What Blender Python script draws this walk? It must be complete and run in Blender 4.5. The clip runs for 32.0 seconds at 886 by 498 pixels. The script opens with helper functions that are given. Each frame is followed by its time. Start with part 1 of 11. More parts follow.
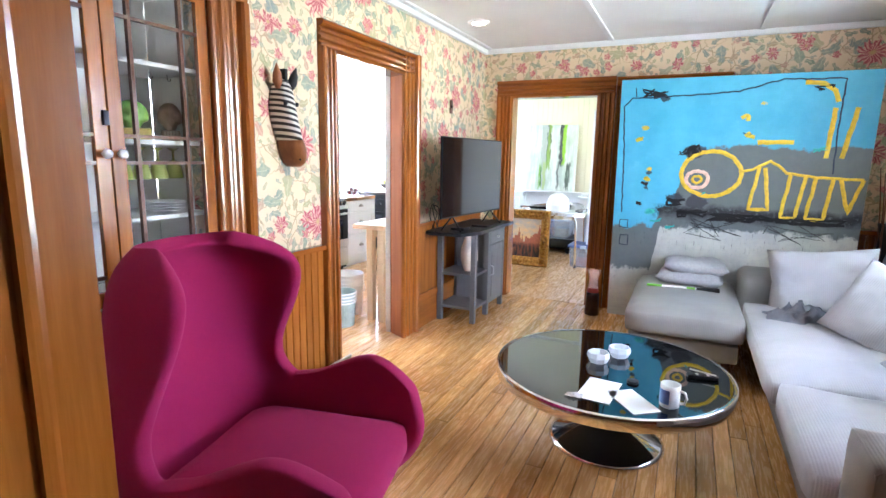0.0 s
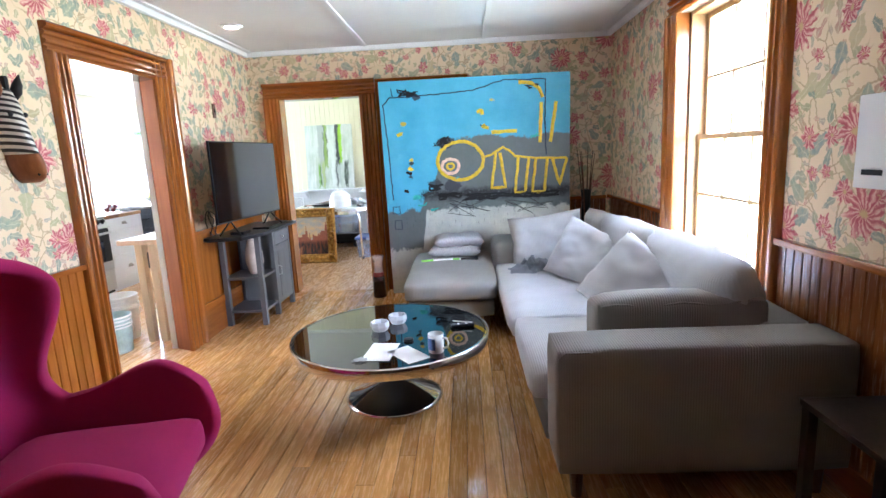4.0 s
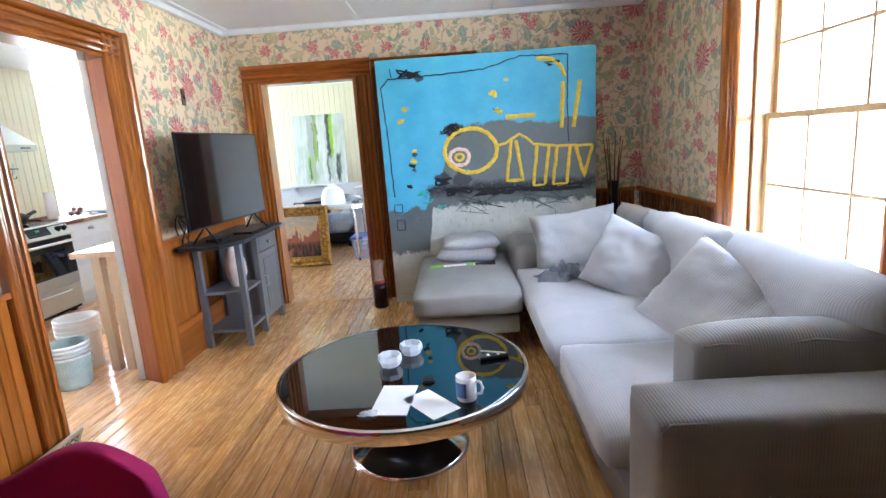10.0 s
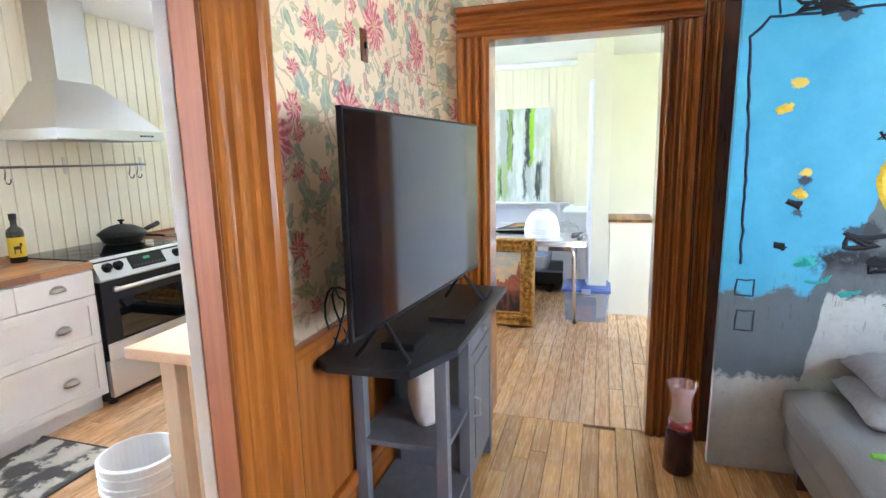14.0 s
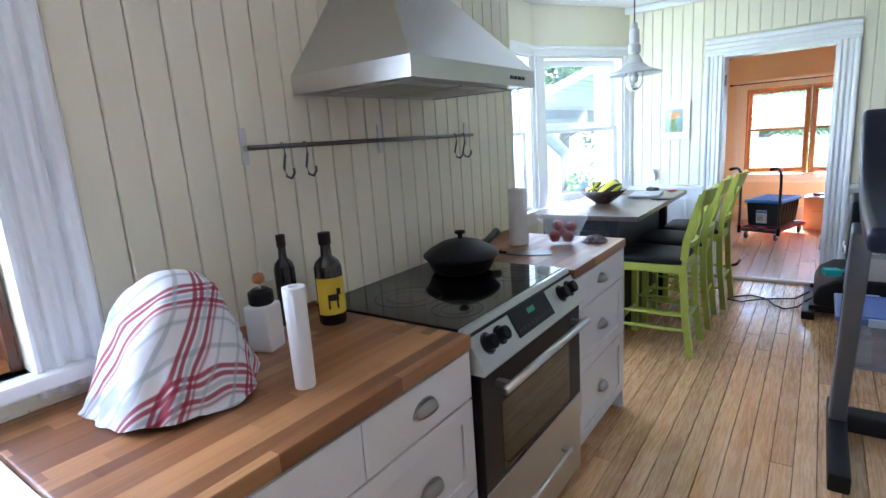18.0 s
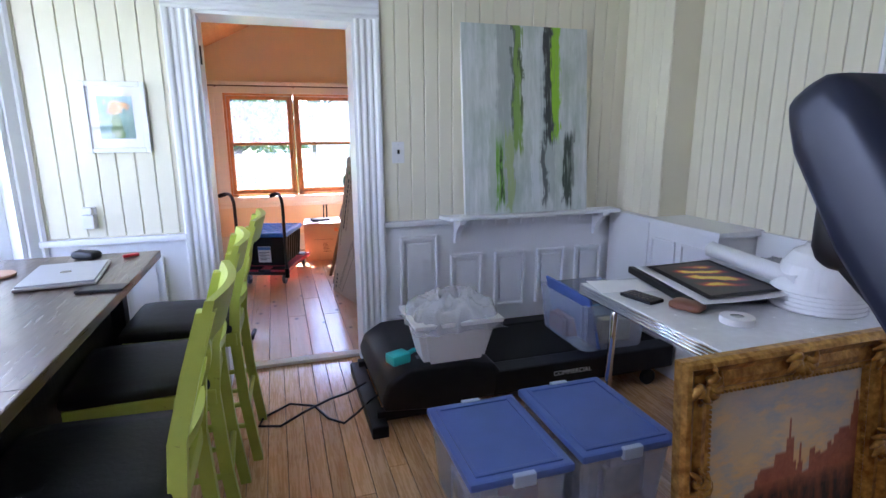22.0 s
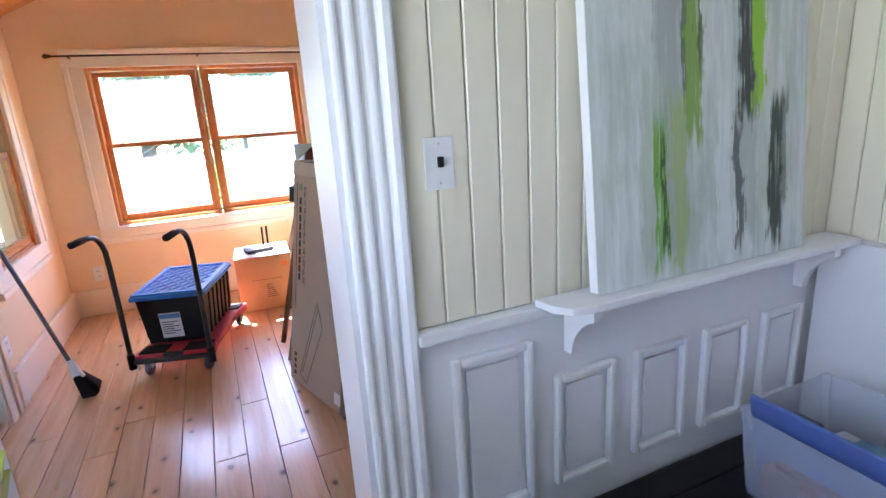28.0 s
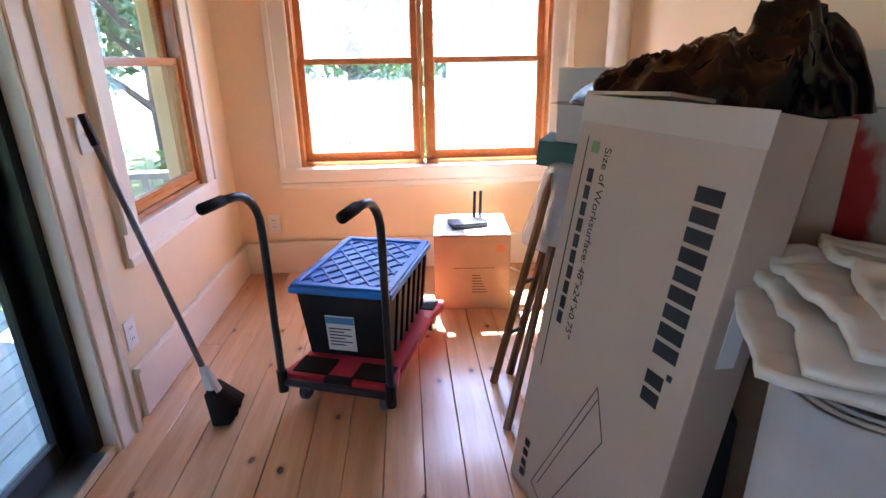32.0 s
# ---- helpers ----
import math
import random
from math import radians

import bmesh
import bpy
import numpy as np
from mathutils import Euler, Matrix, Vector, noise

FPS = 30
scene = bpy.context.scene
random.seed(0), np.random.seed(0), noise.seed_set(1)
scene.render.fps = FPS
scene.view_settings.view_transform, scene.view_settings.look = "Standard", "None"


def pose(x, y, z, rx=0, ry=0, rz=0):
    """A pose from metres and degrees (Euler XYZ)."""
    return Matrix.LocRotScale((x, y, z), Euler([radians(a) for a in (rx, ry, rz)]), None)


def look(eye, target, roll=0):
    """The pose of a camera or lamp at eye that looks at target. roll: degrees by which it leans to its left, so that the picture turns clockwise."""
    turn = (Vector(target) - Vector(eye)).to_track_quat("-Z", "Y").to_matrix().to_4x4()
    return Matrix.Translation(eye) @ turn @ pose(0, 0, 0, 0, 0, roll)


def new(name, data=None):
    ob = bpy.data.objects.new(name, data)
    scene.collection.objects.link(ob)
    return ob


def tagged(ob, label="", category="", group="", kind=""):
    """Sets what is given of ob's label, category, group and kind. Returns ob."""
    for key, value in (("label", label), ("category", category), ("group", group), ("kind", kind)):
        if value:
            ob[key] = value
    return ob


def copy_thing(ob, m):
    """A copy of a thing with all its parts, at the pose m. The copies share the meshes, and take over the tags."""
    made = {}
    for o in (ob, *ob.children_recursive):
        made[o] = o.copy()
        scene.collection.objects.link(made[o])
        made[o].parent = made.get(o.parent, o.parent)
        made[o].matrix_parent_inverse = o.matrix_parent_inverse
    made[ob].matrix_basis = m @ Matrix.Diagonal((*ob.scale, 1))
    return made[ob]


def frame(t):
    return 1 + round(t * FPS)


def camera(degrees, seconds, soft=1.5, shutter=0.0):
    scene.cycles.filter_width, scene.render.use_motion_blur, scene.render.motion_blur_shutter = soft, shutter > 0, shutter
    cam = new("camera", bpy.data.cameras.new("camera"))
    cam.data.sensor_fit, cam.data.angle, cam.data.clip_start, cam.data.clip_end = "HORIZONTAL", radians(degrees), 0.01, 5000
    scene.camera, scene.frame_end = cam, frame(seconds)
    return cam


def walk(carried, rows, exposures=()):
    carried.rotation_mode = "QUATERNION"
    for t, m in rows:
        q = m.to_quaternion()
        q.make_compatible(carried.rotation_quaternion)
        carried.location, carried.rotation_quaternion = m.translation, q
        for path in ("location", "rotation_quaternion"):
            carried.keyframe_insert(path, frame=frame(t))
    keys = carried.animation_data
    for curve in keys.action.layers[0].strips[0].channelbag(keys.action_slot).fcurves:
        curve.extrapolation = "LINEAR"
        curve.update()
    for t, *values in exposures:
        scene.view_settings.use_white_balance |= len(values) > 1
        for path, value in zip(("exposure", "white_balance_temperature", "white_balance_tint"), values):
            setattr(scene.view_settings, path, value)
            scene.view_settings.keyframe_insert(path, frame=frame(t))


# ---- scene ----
cam = camera(80.5, 32.0)
# seconds, place, turn
ROWS = [
    (0, 0.144, -0.035, 1.445, 80.13, -0.94, 25.17),
    (0.5, 0.193, -0.181, 1.434, 79.33, -1.42, 20.18),
    (1, 0.223, -0.280, 1.439, 79.02, -0.28, 14.19),
    (1.5, 0.259, -0.322, 1.437, 78.71, 1.39, 8.92),
    (2, 0.290, -0.296, 1.425, 78.35, 2.95, 6.35),
    (2.5, 0.315, -0.311, 1.428, 78.35, 1.54, 3.83),
    (3, 0.327, -0.307, 1.429, 78.56, 1.79, 3.23),
    (3.5, 0.334, -0.305, 1.423, 79.15, 2.24, 2.52),
    (5.5, 0.327, -0.292, 1.432, 81.45, 4.90, 3.01),
    (6, 0.324, -0.290, 1.436, 81.99, 5.20, 2.89),
    (6.5, 0.331, -0.266, 1.429, 80.94, 5.66, 3.20),
    (7, 0.337, -0.280, 1.428, 79.88, 6.14, 2.59),
    (7.5, 0.321, -0.284, 1.435, 79.02, 6.85, 3.83),
    (8, 0.323, -0.253, 1.433, 78.79, 6.06, 5.72),
    (8.5, 0.307, -0.239, 1.421, 78.53, 4.43, 5.10),
    (9, 0.227, -0.124, 1.443, 79.64, 4.51, 6.73),
    (9.5, 0.163, 0.115, 1.434, 79.36, 4.49, 6.05),
    (10, 0.160, 0.341, 1.417, 78.72, 3.89, 1.28),
    (10.5, 0.109, 0.625, 1.414, 75.41, 1.12, -3.45),
    (11, -0.026, 0.870, 1.415, 76.38, 1.27, -6.93),
    (11.5, -0.128, 1.141, 1.413, 76.22, 2.37, -6.40),
    (12, -0.227, 1.447, 1.437, 76.94, 2.50, 1.19),
    (12.5, -0.464, 1.722, 1.441, 76.72, 2.06, 3.99),
    (13, -0.641, 1.981, 1.434, 75.81, 2.22, 5.52),
    (13.5, -0.792, 2.244, 1.454, 77.18, 2.53, 12.55),
    (14, -0.976, 2.468, 1.472, 80.07, 1.26, 16.81),
    (14.5, -1.166, 2.686, 1.480, 81.71, 0.83, 24.02),
    (15, -1.319, 2.918, 1.490, 82.31, 0.20, 35.52),
    (15.5, -1.605, 2.992, 1.499, 80.41, -1.26, 48.71),
    (17.5, -2.811, 3.364, 1.495, 78.31, 4.03, 44.63),
    (18, -3.047, 3.584, 1.453, 78.28, 3.86, 35.27),
    (18.5, -3.226, 3.837, 1.446, 77.66, 3.06, 28.15),
    (19, -3.356, 4.171, 1.462, 77.38, 1.99, 15.71),
    (19.5, -3.369, 4.522, 1.462, 77.75, 1.88, 9.91),
    (20, -3.390, 4.820, 1.447, 78.20, 0.12, 9.36),
    (20.5, -3.423, 5.108, 1.438, 79.90, -0.89, 3.97),
    (21, -3.366, 5.479, 1.416, 77.91, -1.40, -0.58),
    (21.5, -3.397, 5.637, 1.401, 77.09, -2.52, -2.52),
    (22, -3.434, 5.823, 1.403, 77.52, 0.29, -17.57),
    (22.5, -3.411, 5.907, 1.377, 77.09, -2.40, -31.23),
    (23, -3.387, 5.912, 1.381, 76.23, -1.51, -35.44),
    (23.5, -3.399, 5.909, 1.377, 75.77, 0.55, -35.45),
    (24, -3.409, 5.925, 1.372, 75.63, 0.64, -35.55),
    (24.5, -3.425, 5.952, 1.355, 74.83, 0.56, -36.38),
    (26.5, -3.216, 6.882, 1.389, 73.56, 0.40, -37.54),
    (27, -3.172, 7.172, 1.391, 73.51, 3.03, -28.18),
    (27.5, -3.211, 7.457, 1.389, 73.00, 0.87, -23.93),
    (28, -3.244, 7.695, 1.419, 74.88, 3.57, -24.33),
    (28.5, -3.226, 7.950, 1.412, 76.21, 1.96, -19.24),
    (29, -3.225, 8.156, 1.416, 77.94, -0.87, -12.13),
    (29.5, -3.322, 8.432, 1.384, 78.43, -2.34, -8.79),
    (30, -3.412, 8.618, 1.396, 77.82, -7.21, -4.66),
    (30.5, -3.390, 8.811, 1.366, 78.83, 0.30, 1.16),
    (31, -3.356, 8.980, 1.344, 77.19, 2.20, 3.65),
    (31.5, -3.329, 9.075, 1.306, 73.14, 1.61, -0.09),
    (32, -3.309, 9.167, 1.279, 70.31, 0.98, -4.18),
]
EXPOSURE = [(0.0, 5.75, 5800, 16), (1.5, 5.55, 5800, 16), (11.5, 5.45, 5750, 16), (14.0, 5.55, 5650, 16), (15.5, 5.2, 5300, 14), (18.0, 4.05, 5300, 18), (20.0, 4.15, 5450, 24), (22.0, 3.7, 5400, 30), (24.5, 4.3, 5150, 28), (27.0, 4.3, 5200, 24), (28.0, 4.1, 5550, 26), (30.0, 4.2, 5550, 22), (32.0, 3.85, 5350, 22)]
walk(cam, [(t, pose(x, y, z, rx, ry, rz)) for t, x, y, z, rx, ry, rz in ROWS], EXPOSURE)

# ---- light ----
world = bpy.data.worlds.new("sky")
scene.world = world
world.use_nodes = True
wn = world.node_tree.nodes
wn.clear()
sky = wn.new("ShaderNodeTexSky")
sky.sky_type, sky.sun_disc = "NISHITA", False
sky.sun_elevation, sky.sun_rotation = radians(58), radians(-8)
bg = wn.new("ShaderNodeBackground")
bg.inputs[1].default_value = 0.15
wout = wn.new("ShaderNodeOutputWorld")
world.node_tree.links.new(sky.outputs[0], bg.inputs[0])
world.node_tree.links.new(bg.outputs[0], wout.inputs[0])

sun = new("sun", bpy.data.lights.new("sun", "SUN"))
sun.data.energy, sun.data.angle, sun.data.color = 5.0, radians(0.5), (1.0, 0.95, 0.86)
SUN_EL, SUN_AZ = radians(58), radians(-8)
sun.matrix_world = look((0, 0, 0), (math.sin(SUN_AZ) * -math.cos(SUN_EL), -math.cos(SUN_AZ) * math.cos(SUN_EL), -math.sin(SUN_EL)))


def window_light(x, y, z, tx, ty, tz, w, h, power, color=(0.93, 0.97, 1.0)):
    """Sky light that enters at a window's opening."""
    la = bpy.data.lights.new("window_light", "AREA")
    la.shape, la.size, la.size_y, la.energy, la.color = "RECTANGLE", w, h, power, color
    ob = new("window_light", la)
    ob.matrix_world = look((x, y, z), (tx, ty, tz))
    return ob


window_light(2.12, 2.96, 1.5, 1, 2.96, 1.45, 1.4, 2.0, 3.85)
window_light(-4.72, 3.45, 1.68, -4, 3.45, 1.6, 0.85, 1.35, 2.55)
window_light(-5.3, 7.19, 1.47, -4, 7.19, 1.3, 1.0, 1.5, 2.95)
window_light(-5.0, 8.35, 1.58, -4.2, 7.9, 1.41, 1.05, 1.55, 1.0)
window_light(-4.95, 6.32, 1.47, -4.6, 6.9, 1.3, 0.45, 1.3, 0.7)
# Lamp at an unseen laundry window, added to brighten the laundry.
window_light(1.95, 6.1, 1.5, 0, 6.6, 1.2, 0.8, 1.1, 1.4)

# ---- materials ----
class Mat:
    """A node material with short ways to wire it."""

    def __init__(self, name, rough=0.6, metal=0.0, color=(0.5, 0.5, 0.5), **kw):
        self.m = bpy.data.materials.new(name)
        self.m.use_nodes = True
        self.t = self.m.node_tree
        self.b = self.t.nodes["Principled BSDF"]
        self.put("Base Color", color)
        self.put("Roughness", rough)
        self.put("Metallic", metal)
        for k, v in kw.items():
            self.put(k.replace("_", " "), v)

    def put(self, socket, v):
        s = self.b.inputs[socket]
        if isinstance(v, (int, float)):
            s.default_value = v
        elif isinstance(v, (tuple, list)):
            s.default_value = (*v[:3], 1)
        else:
            self.t.links.new(v, s)

    def node(self, kind, out=0, settings=(), **ins):
        n = self.t.nodes.new("ShaderNode" + kind)
        for k, v in settings:
            if k == "operation":
                n.operation = v
            elif k == "data_type":
                n.data_type = v
            elif k == "blend_type":
                n.blend_type = v
            elif k == "voronoi_dimensions":
                n.voronoi_dimensions = v
            elif k == "noise_dimensions":
                n.noise_dimensions = v
            elif k == "feature":
                n.feature = v
        for k, v in ins.items():
            i = int(k[1:]) if k[0] == "i" and k[1:].isdigit() else k.replace("_", " ")
            if isinstance(v, (int, float)):
                n.inputs[i].default_value = v
            elif isinstance(v, (tuple, list)):
                n.inputs[i].default_value = v if len(v) == 3 and n.inputs[i].type == "VECTOR" else (*v[:3], 1)
            else:
                self.t.links.new(v, n.inputs[i])
        self.last = n
        return n.outputs[out]

    def pos(self):
        return self.node("NewGeometry")

    def obj(self):
        return self.node("TexCoord", 3)

    def rand(self):
        self.node("ObjectInfo")
        return self.last.outputs["Random"]

    def math(self, op, a, b=0.0, c=0.0):
        return self.node("Math", 0, [("operation", op)], i0=a, i1=b, i2=c)

    def vec(self, op, a, b=(0, 0, 0)):
        return self.node("VectorMath", 0, [("operation", op)], i0=a, i1=b)

    def xyz(self, v):
        self.node("SeparateXYZ", i0=v)
        return self.last.outputs

    def comb(self, x, y, z=0.0):
        return self.node("CombineXYZ", i0=x, i1=y, i2=z)

    def noise(self, v, scale=5.0, detail=3.0, rough=0.55):
        return self.node("TexNoise", 0, (), Vector=v, Scale=scale, Detail=detail, Roughness=rough)

    def ramp(self, fac, *stops):
        n = self.t.nodes.new("ShaderNodeValToRGB")
        el = n.color_ramp.elements
        while len(el) < len(stops):
            el.new(0.5)
        for e, (p, c) in zip(el, stops):
            e.position = p
            e.color = (*c, 1) if isinstance(c, tuple) else (c, c, c, 1)
        self.t.links.new(fac, n.inputs[0])
        return n.outputs[0]

    def mix(self, fac, a, b, blend="MIX"):
        n = self.t.nodes.new("ShaderNodeMix")
        n.data_type, n.blend_type = "RGBA", blend
        for i, v in ((0, fac), (6, a), (7, b)):
            if isinstance(v, (int, float)):
                n.inputs[i].default_value = v
            elif isinstance(v, (tuple, list)):
                n.inputs[i].default_value = (*v[:3], 1)
            else:
                self.t.links.new(v, n.inputs[i])
        return n.outputs[2]

    def bump(self, height, strength=0.2, distance=0.01):
        n = self.t.nodes.new("ShaderNodeBump")
        n.inputs["Strength"].default_value, n.inputs["Distance"].default_value = strength, distance
        self.t.links.new(height, n.inputs["Height"])
        self.t.links.new(n.outputs[0], self.b.inputs["Normal"])

    def scaled(self, v, sx, sy, sz):
        return self.vec("MULTIPLY", v, (sx, sy, sz))

    def apart(self, v, amount=7.3):
        """Shifts coordinates by the object's own random number."""
        r = self.math("MULTIPLY", self.rand(), amount)
        return self.vec("ADD", v, self.comb(r, r, r))


def paint(name, color, rough=0.5, var=0.08, scale=3.0, bump=0.1, metal=0.0, fine=60.0, **kw):
    """Paint, plastic, cloth or metal of one colour with soft unevenness and fine relief."""
    k = Mat(name, rough, metal, color, **kw)
    if max(color) < 0.03:
        k.put("Specular IOR Level", 0.3)
    p = k.pos()
    n1, n2 = k.noise(p, scale, 4), k.noise(p, fine, 3)
    c = k.mix(k.ramp(n1, (0.3, 0.0), (0.7, 1.0)), tuple(v * (1 - var) for v in color), tuple(min(1, v * (1 + var)) for v in color))
    k.put("Base Color", k.mix(k.math("MULTIPLY", n2, var), c, tuple(v * 0.6 for v in color)))
    k.put("Roughness", k.math("ADD", k.math("MULTIPLY", n1, 0.12), rough - 0.06))
    if bump:
        k.bump(n2, bump, 0.002)
    return k.m


def wood(name, dark, light, axis="y", rough=0.4, vary=0.25, grain=1.0, knots=0.0, worn=0.0, coat=0.0):
    """Wood with its grain along an axis; pieces differ by their own random number."""
    k = Mat(name, rough)
    if max(light) < 0.05:
        k.put("Specular IOR Level", 0.25)
    p = k.apart(k.pos())
    s = {"x": (1.5, 22, 22), "y": (22, 1.5, 22), "z": (22, 22, 1.5)}[axis]
    g = k.noise(k.scaled(p, *[v * grain for v in s]), 1.0, 5, 0.6)
    f = k.noise(k.scaled(p, *[v * 5 * grain for v in s]), 1.0, 3, 0.6)
    c = k.ramp(k.math("ADD", k.math("MULTIPLY", g, 0.75), k.math("MULTIPLY", f, 0.25)), (0.3, dark), (0.52, tuple((a + b) / 2 for a, b in zip(dark, light))), (0.7, light))
    if vary:
        v = k.math("ADD", k.math("MULTIPLY", k.rand(), 2 * vary), 1 - vary)
        c = k.mix(1.0, c, k.comb(v, v, v), "MULTIPLY")
    if knots:
        kp = k.xyz(p)
        kn = k.node("TexVoronoi", 0, [("voronoi_dimensions", "2D")], Vector=k.comb(k.math("MULTIPLY", kp[0], 3.0), k.math("MULTIPLY", kp[1], 1.9)), Scale=1.3)
        kn = k.math("ADD", kn, k.math("MULTIPLY", k.math("SUBTRACT", k.noise(p, 30, 3), 0.5), 0.05))
        c = k.mix(k.ramp(kn, (0.032, knots), (0.045, 0.0)), c, tuple(v * 0.06 for v in dark))
        c = k.mix(k.ramp(kn, (0.045, 0.4), (0.1, 0.0)), c, tuple(v * 0.55 for v in dark))
    if worn:
        w = k.noise(k.pos(), 2.3, 5, 0.7)
        c = k.mix(k.ramp(w, (0.5, 0.0), (0.72, worn)), c, tuple(v * 0.55 for v in dark))
    k.put("Base Color", c)
    k.put("Roughness", k.math("ADD", k.math("MULTIPLY", f, 0.25), rough - 0.12))
    if coat:
        k.put("Coat Weight", coat)
        k.put("Coat Roughness", 0.12)
    k.bump(f, 0.15, 0.002)
    return k.m


def wallpaper():
    k = Mat("floral_wallpaper", 0.75)
    x, y, z = k.xyz(k.pos())[:3]
    flat = k.comb(k.math("ADD", x, y), z)
    warp = k.noise(flat, 3.0, 2)
    fine = k.noise(flat, 38.0, 3, 0.6)
    base = k.mix(k.noise(flat, 1.3, 3), (0.69, 0.53, 0.34), (0.76, 0.61, 0.42))
    p = k.vec("ADD", flat, k.scaled(k.node("TexNoise", 1, (), Vector=flat, Scale=9.0, Detail=2.0), 0.05, 0.05, 0))
    p = k.vec("ADD", p, k.scaled(k.node("TexNoise", 1, (), Vector=flat, Scale=48.0, Detail=2.0), 0.02, 0.02, 0))

    def cells(scale, jitter, shift):
        q = k.vec("ADD", p, (shift, shift * 0.7, 0))
        k.node("TexVoronoi", 0, [("voronoi_dimensions", "2D")], Vector=q, Scale=scale, Randomness=jitter)
        n = k.last
        d = k.vec("SUBTRACT", q, n.outputs["Position"])
        return d, n.outputs["Color"]

    def soft(v, lo, hi):
        return k.ramp(v, (lo, 1.0), (hi, 0.0))

    col = base
    # thin brown stems in two nets
    for sc, wd, sh in ((4.2, 0.022, 0.0), (6.7, 0.03, 2.7)):
        st = k.node("TexVoronoi", 0, [("voronoi_dimensions", "2D"), ("feature", "DISTANCE_TO_EDGE")], Vector=k.vec("ADD", p, (sh, sh, 0)), Scale=sc)
        col = k.mix(k.math("MULTIPLY", soft(st, wd * 0.5, wd), k.ramp(warp, (0.4, 0.0), (0.5, 0.7))), col, (0.36, 0.25, 0.14))
    # leaves: small sprigs, leaf pairs and large lobed leaves
    for scale, long_, wide, shift, share, stops in (
        (17.0, 0.026, 0.011, 3.1, 0.3, ((0.0, (0.28, 0.3, 0.17)), (0.35, (0.42, 0.36, 0.2)), (0.6, (0.25, 0.3, 0.27)), (1.0, (0.6, 0.3, 0.22)))),
        (10.5, 0.044, 0.019, 5.3, 0.35, ((0.0, (0.2, 0.26, 0.17)), (0.35, (0.15, 0.22, 0.21)), (0.65, (0.36, 0.33, 0.16)), (1.0, (0.52, 0.22, 0.18)))),
        (6.2, 0.072, 0.036, 7.7, 0.4, ((0.0, (0.26, 0.32, 0.22)), (0.35, (0.19, 0.26, 0.26)), (0.65, (0.38, 0.37, 0.2)), (1.0, (0.55, 0.43, 0.24)))),
    ):
        d, c = cells(scale, 0.9, shift)
        r = k.math("MULTIPLY", k.xyz(c)[0], 6.283)
        cs, sn = k.math("COSINE", r), k.math("SINE", r)
        o = k.xyz(d)
        u = k.math("ADD", k.math("MULTIPLY", o[0], cs), k.math("MULTIPLY", o[1], sn))
        w = k.math("SUBTRACT", k.math("MULTIPLY", o[1], cs), k.math("MULTIPLY", o[0], sn))
        lobes = k.math("ADD", 1.0, k.math("MULTIPLY", k.math("SINE", k.math("MULTIPLY", u, 0.36 * 6.283 / wide)), 0.28))
        e = k.math("SQRT", k.math("ADD", k.math("POWER", k.math("DIVIDE", u, long_), 2), k.math("POWER", k.math("DIVIDE", w, k.math("MULTIPLY", lobes, wide)), 2)))
        leaf = k.ramp(k.xyz(c)[1], *stops)
        leaf = k.mix(k.ramp(fine, (0.4, 0.0), (0.65, 0.5)), leaf, (0.5, 0.44, 0.28))
        leaf = k.mix(k.ramp(k.math("ABSOLUTE", w), (0.0, 0.55), (0.004, 0.0)), leaf, (0.7, 0.6, 0.4))
        on = k.math("MULTIPLY", soft(e, 0.86, 1.0), k.ramp(k.xyz(c)[2], (share, 0.0), (share + 0.02, 0.88)))
        col = k.mix(on, col, leaf)
    # blossoms: small pink ones, then large peonies with ragged, streaked petals
    for scale, size, shift, share, lobe in ((7.0, 0.034, 15.1, 0.62, 5.0), (4.6, 0.055, 11.3, 0.66, 6.0), (2.3, 0.115, 0.4, 0.5, 8.0)):
        d, c = cells(scale, 0.55, shift)
        o = k.xyz(d)
        ang = k.math("ARCTAN2", o[1], o[0])
        r = k.math("SQRT", k.math("ADD", k.math("POWER", o[0], 2), k.math("POWER", o[1], 2)))
        pet = k.math("ADD", 0.86, k.math("MULTIPLY", k.math("SINE", k.math("ADD", k.math("MULTIPLY", ang, lobe), k.math("MULTIPLY", r, 40.0))), 0.14))
        pet = k.math("ADD", pet, k.math("MULTIPLY", k.math("SINE", k.math("MULTIPLY", ang, lobe * 2 + 1)), 0.1))
        pet = k.math("ADD", pet, k.math("MULTIPLY", k.math("SUBTRACT", fine, 0.5), 0.7))
        e = k.math("DIVIDE", r, k.math("MULTIPLY", pet, size))
        streak = k.math("ADD", k.math("MULTIPLY", k.math("SINE", k.math("ADD", k.math("MULTIPLY", ang, lobe * 2), k.math("MULTIPLY", e, 7.0))), 0.3), k.math("MULTIPLY", fine, 1.0))
        red = k.ramp(streak, (0.2, (0.4, 0.055, 0.08)), (0.45, (0.52, 0.13, 0.14)), (0.65, (0.64, 0.27, 0.24)), (0.85, (0.72, 0.45, 0.36)))
        red = k.mix(soft(e, 0.12, 0.24), red, (0.55, 0.36, 0.16))
        on = k.math("MULTIPLY", soft(e, 0.9, 1.0), k.ramp(k.xyz(c)[2], (share, 0.0), (share + 0.02, 0.95)))
        col = k.mix(on, col, red)
    k.put("Base Color", k.mix(k.ramp(k.noise(flat, 0.8, 5, 0.7), (0.55, 0.0), (0.8, 0.2)), col, (0.45, 0.36, 0.24)))
    k.bump(k.noise(flat, 220, 2), 0.08, 0.001)
    return k.m


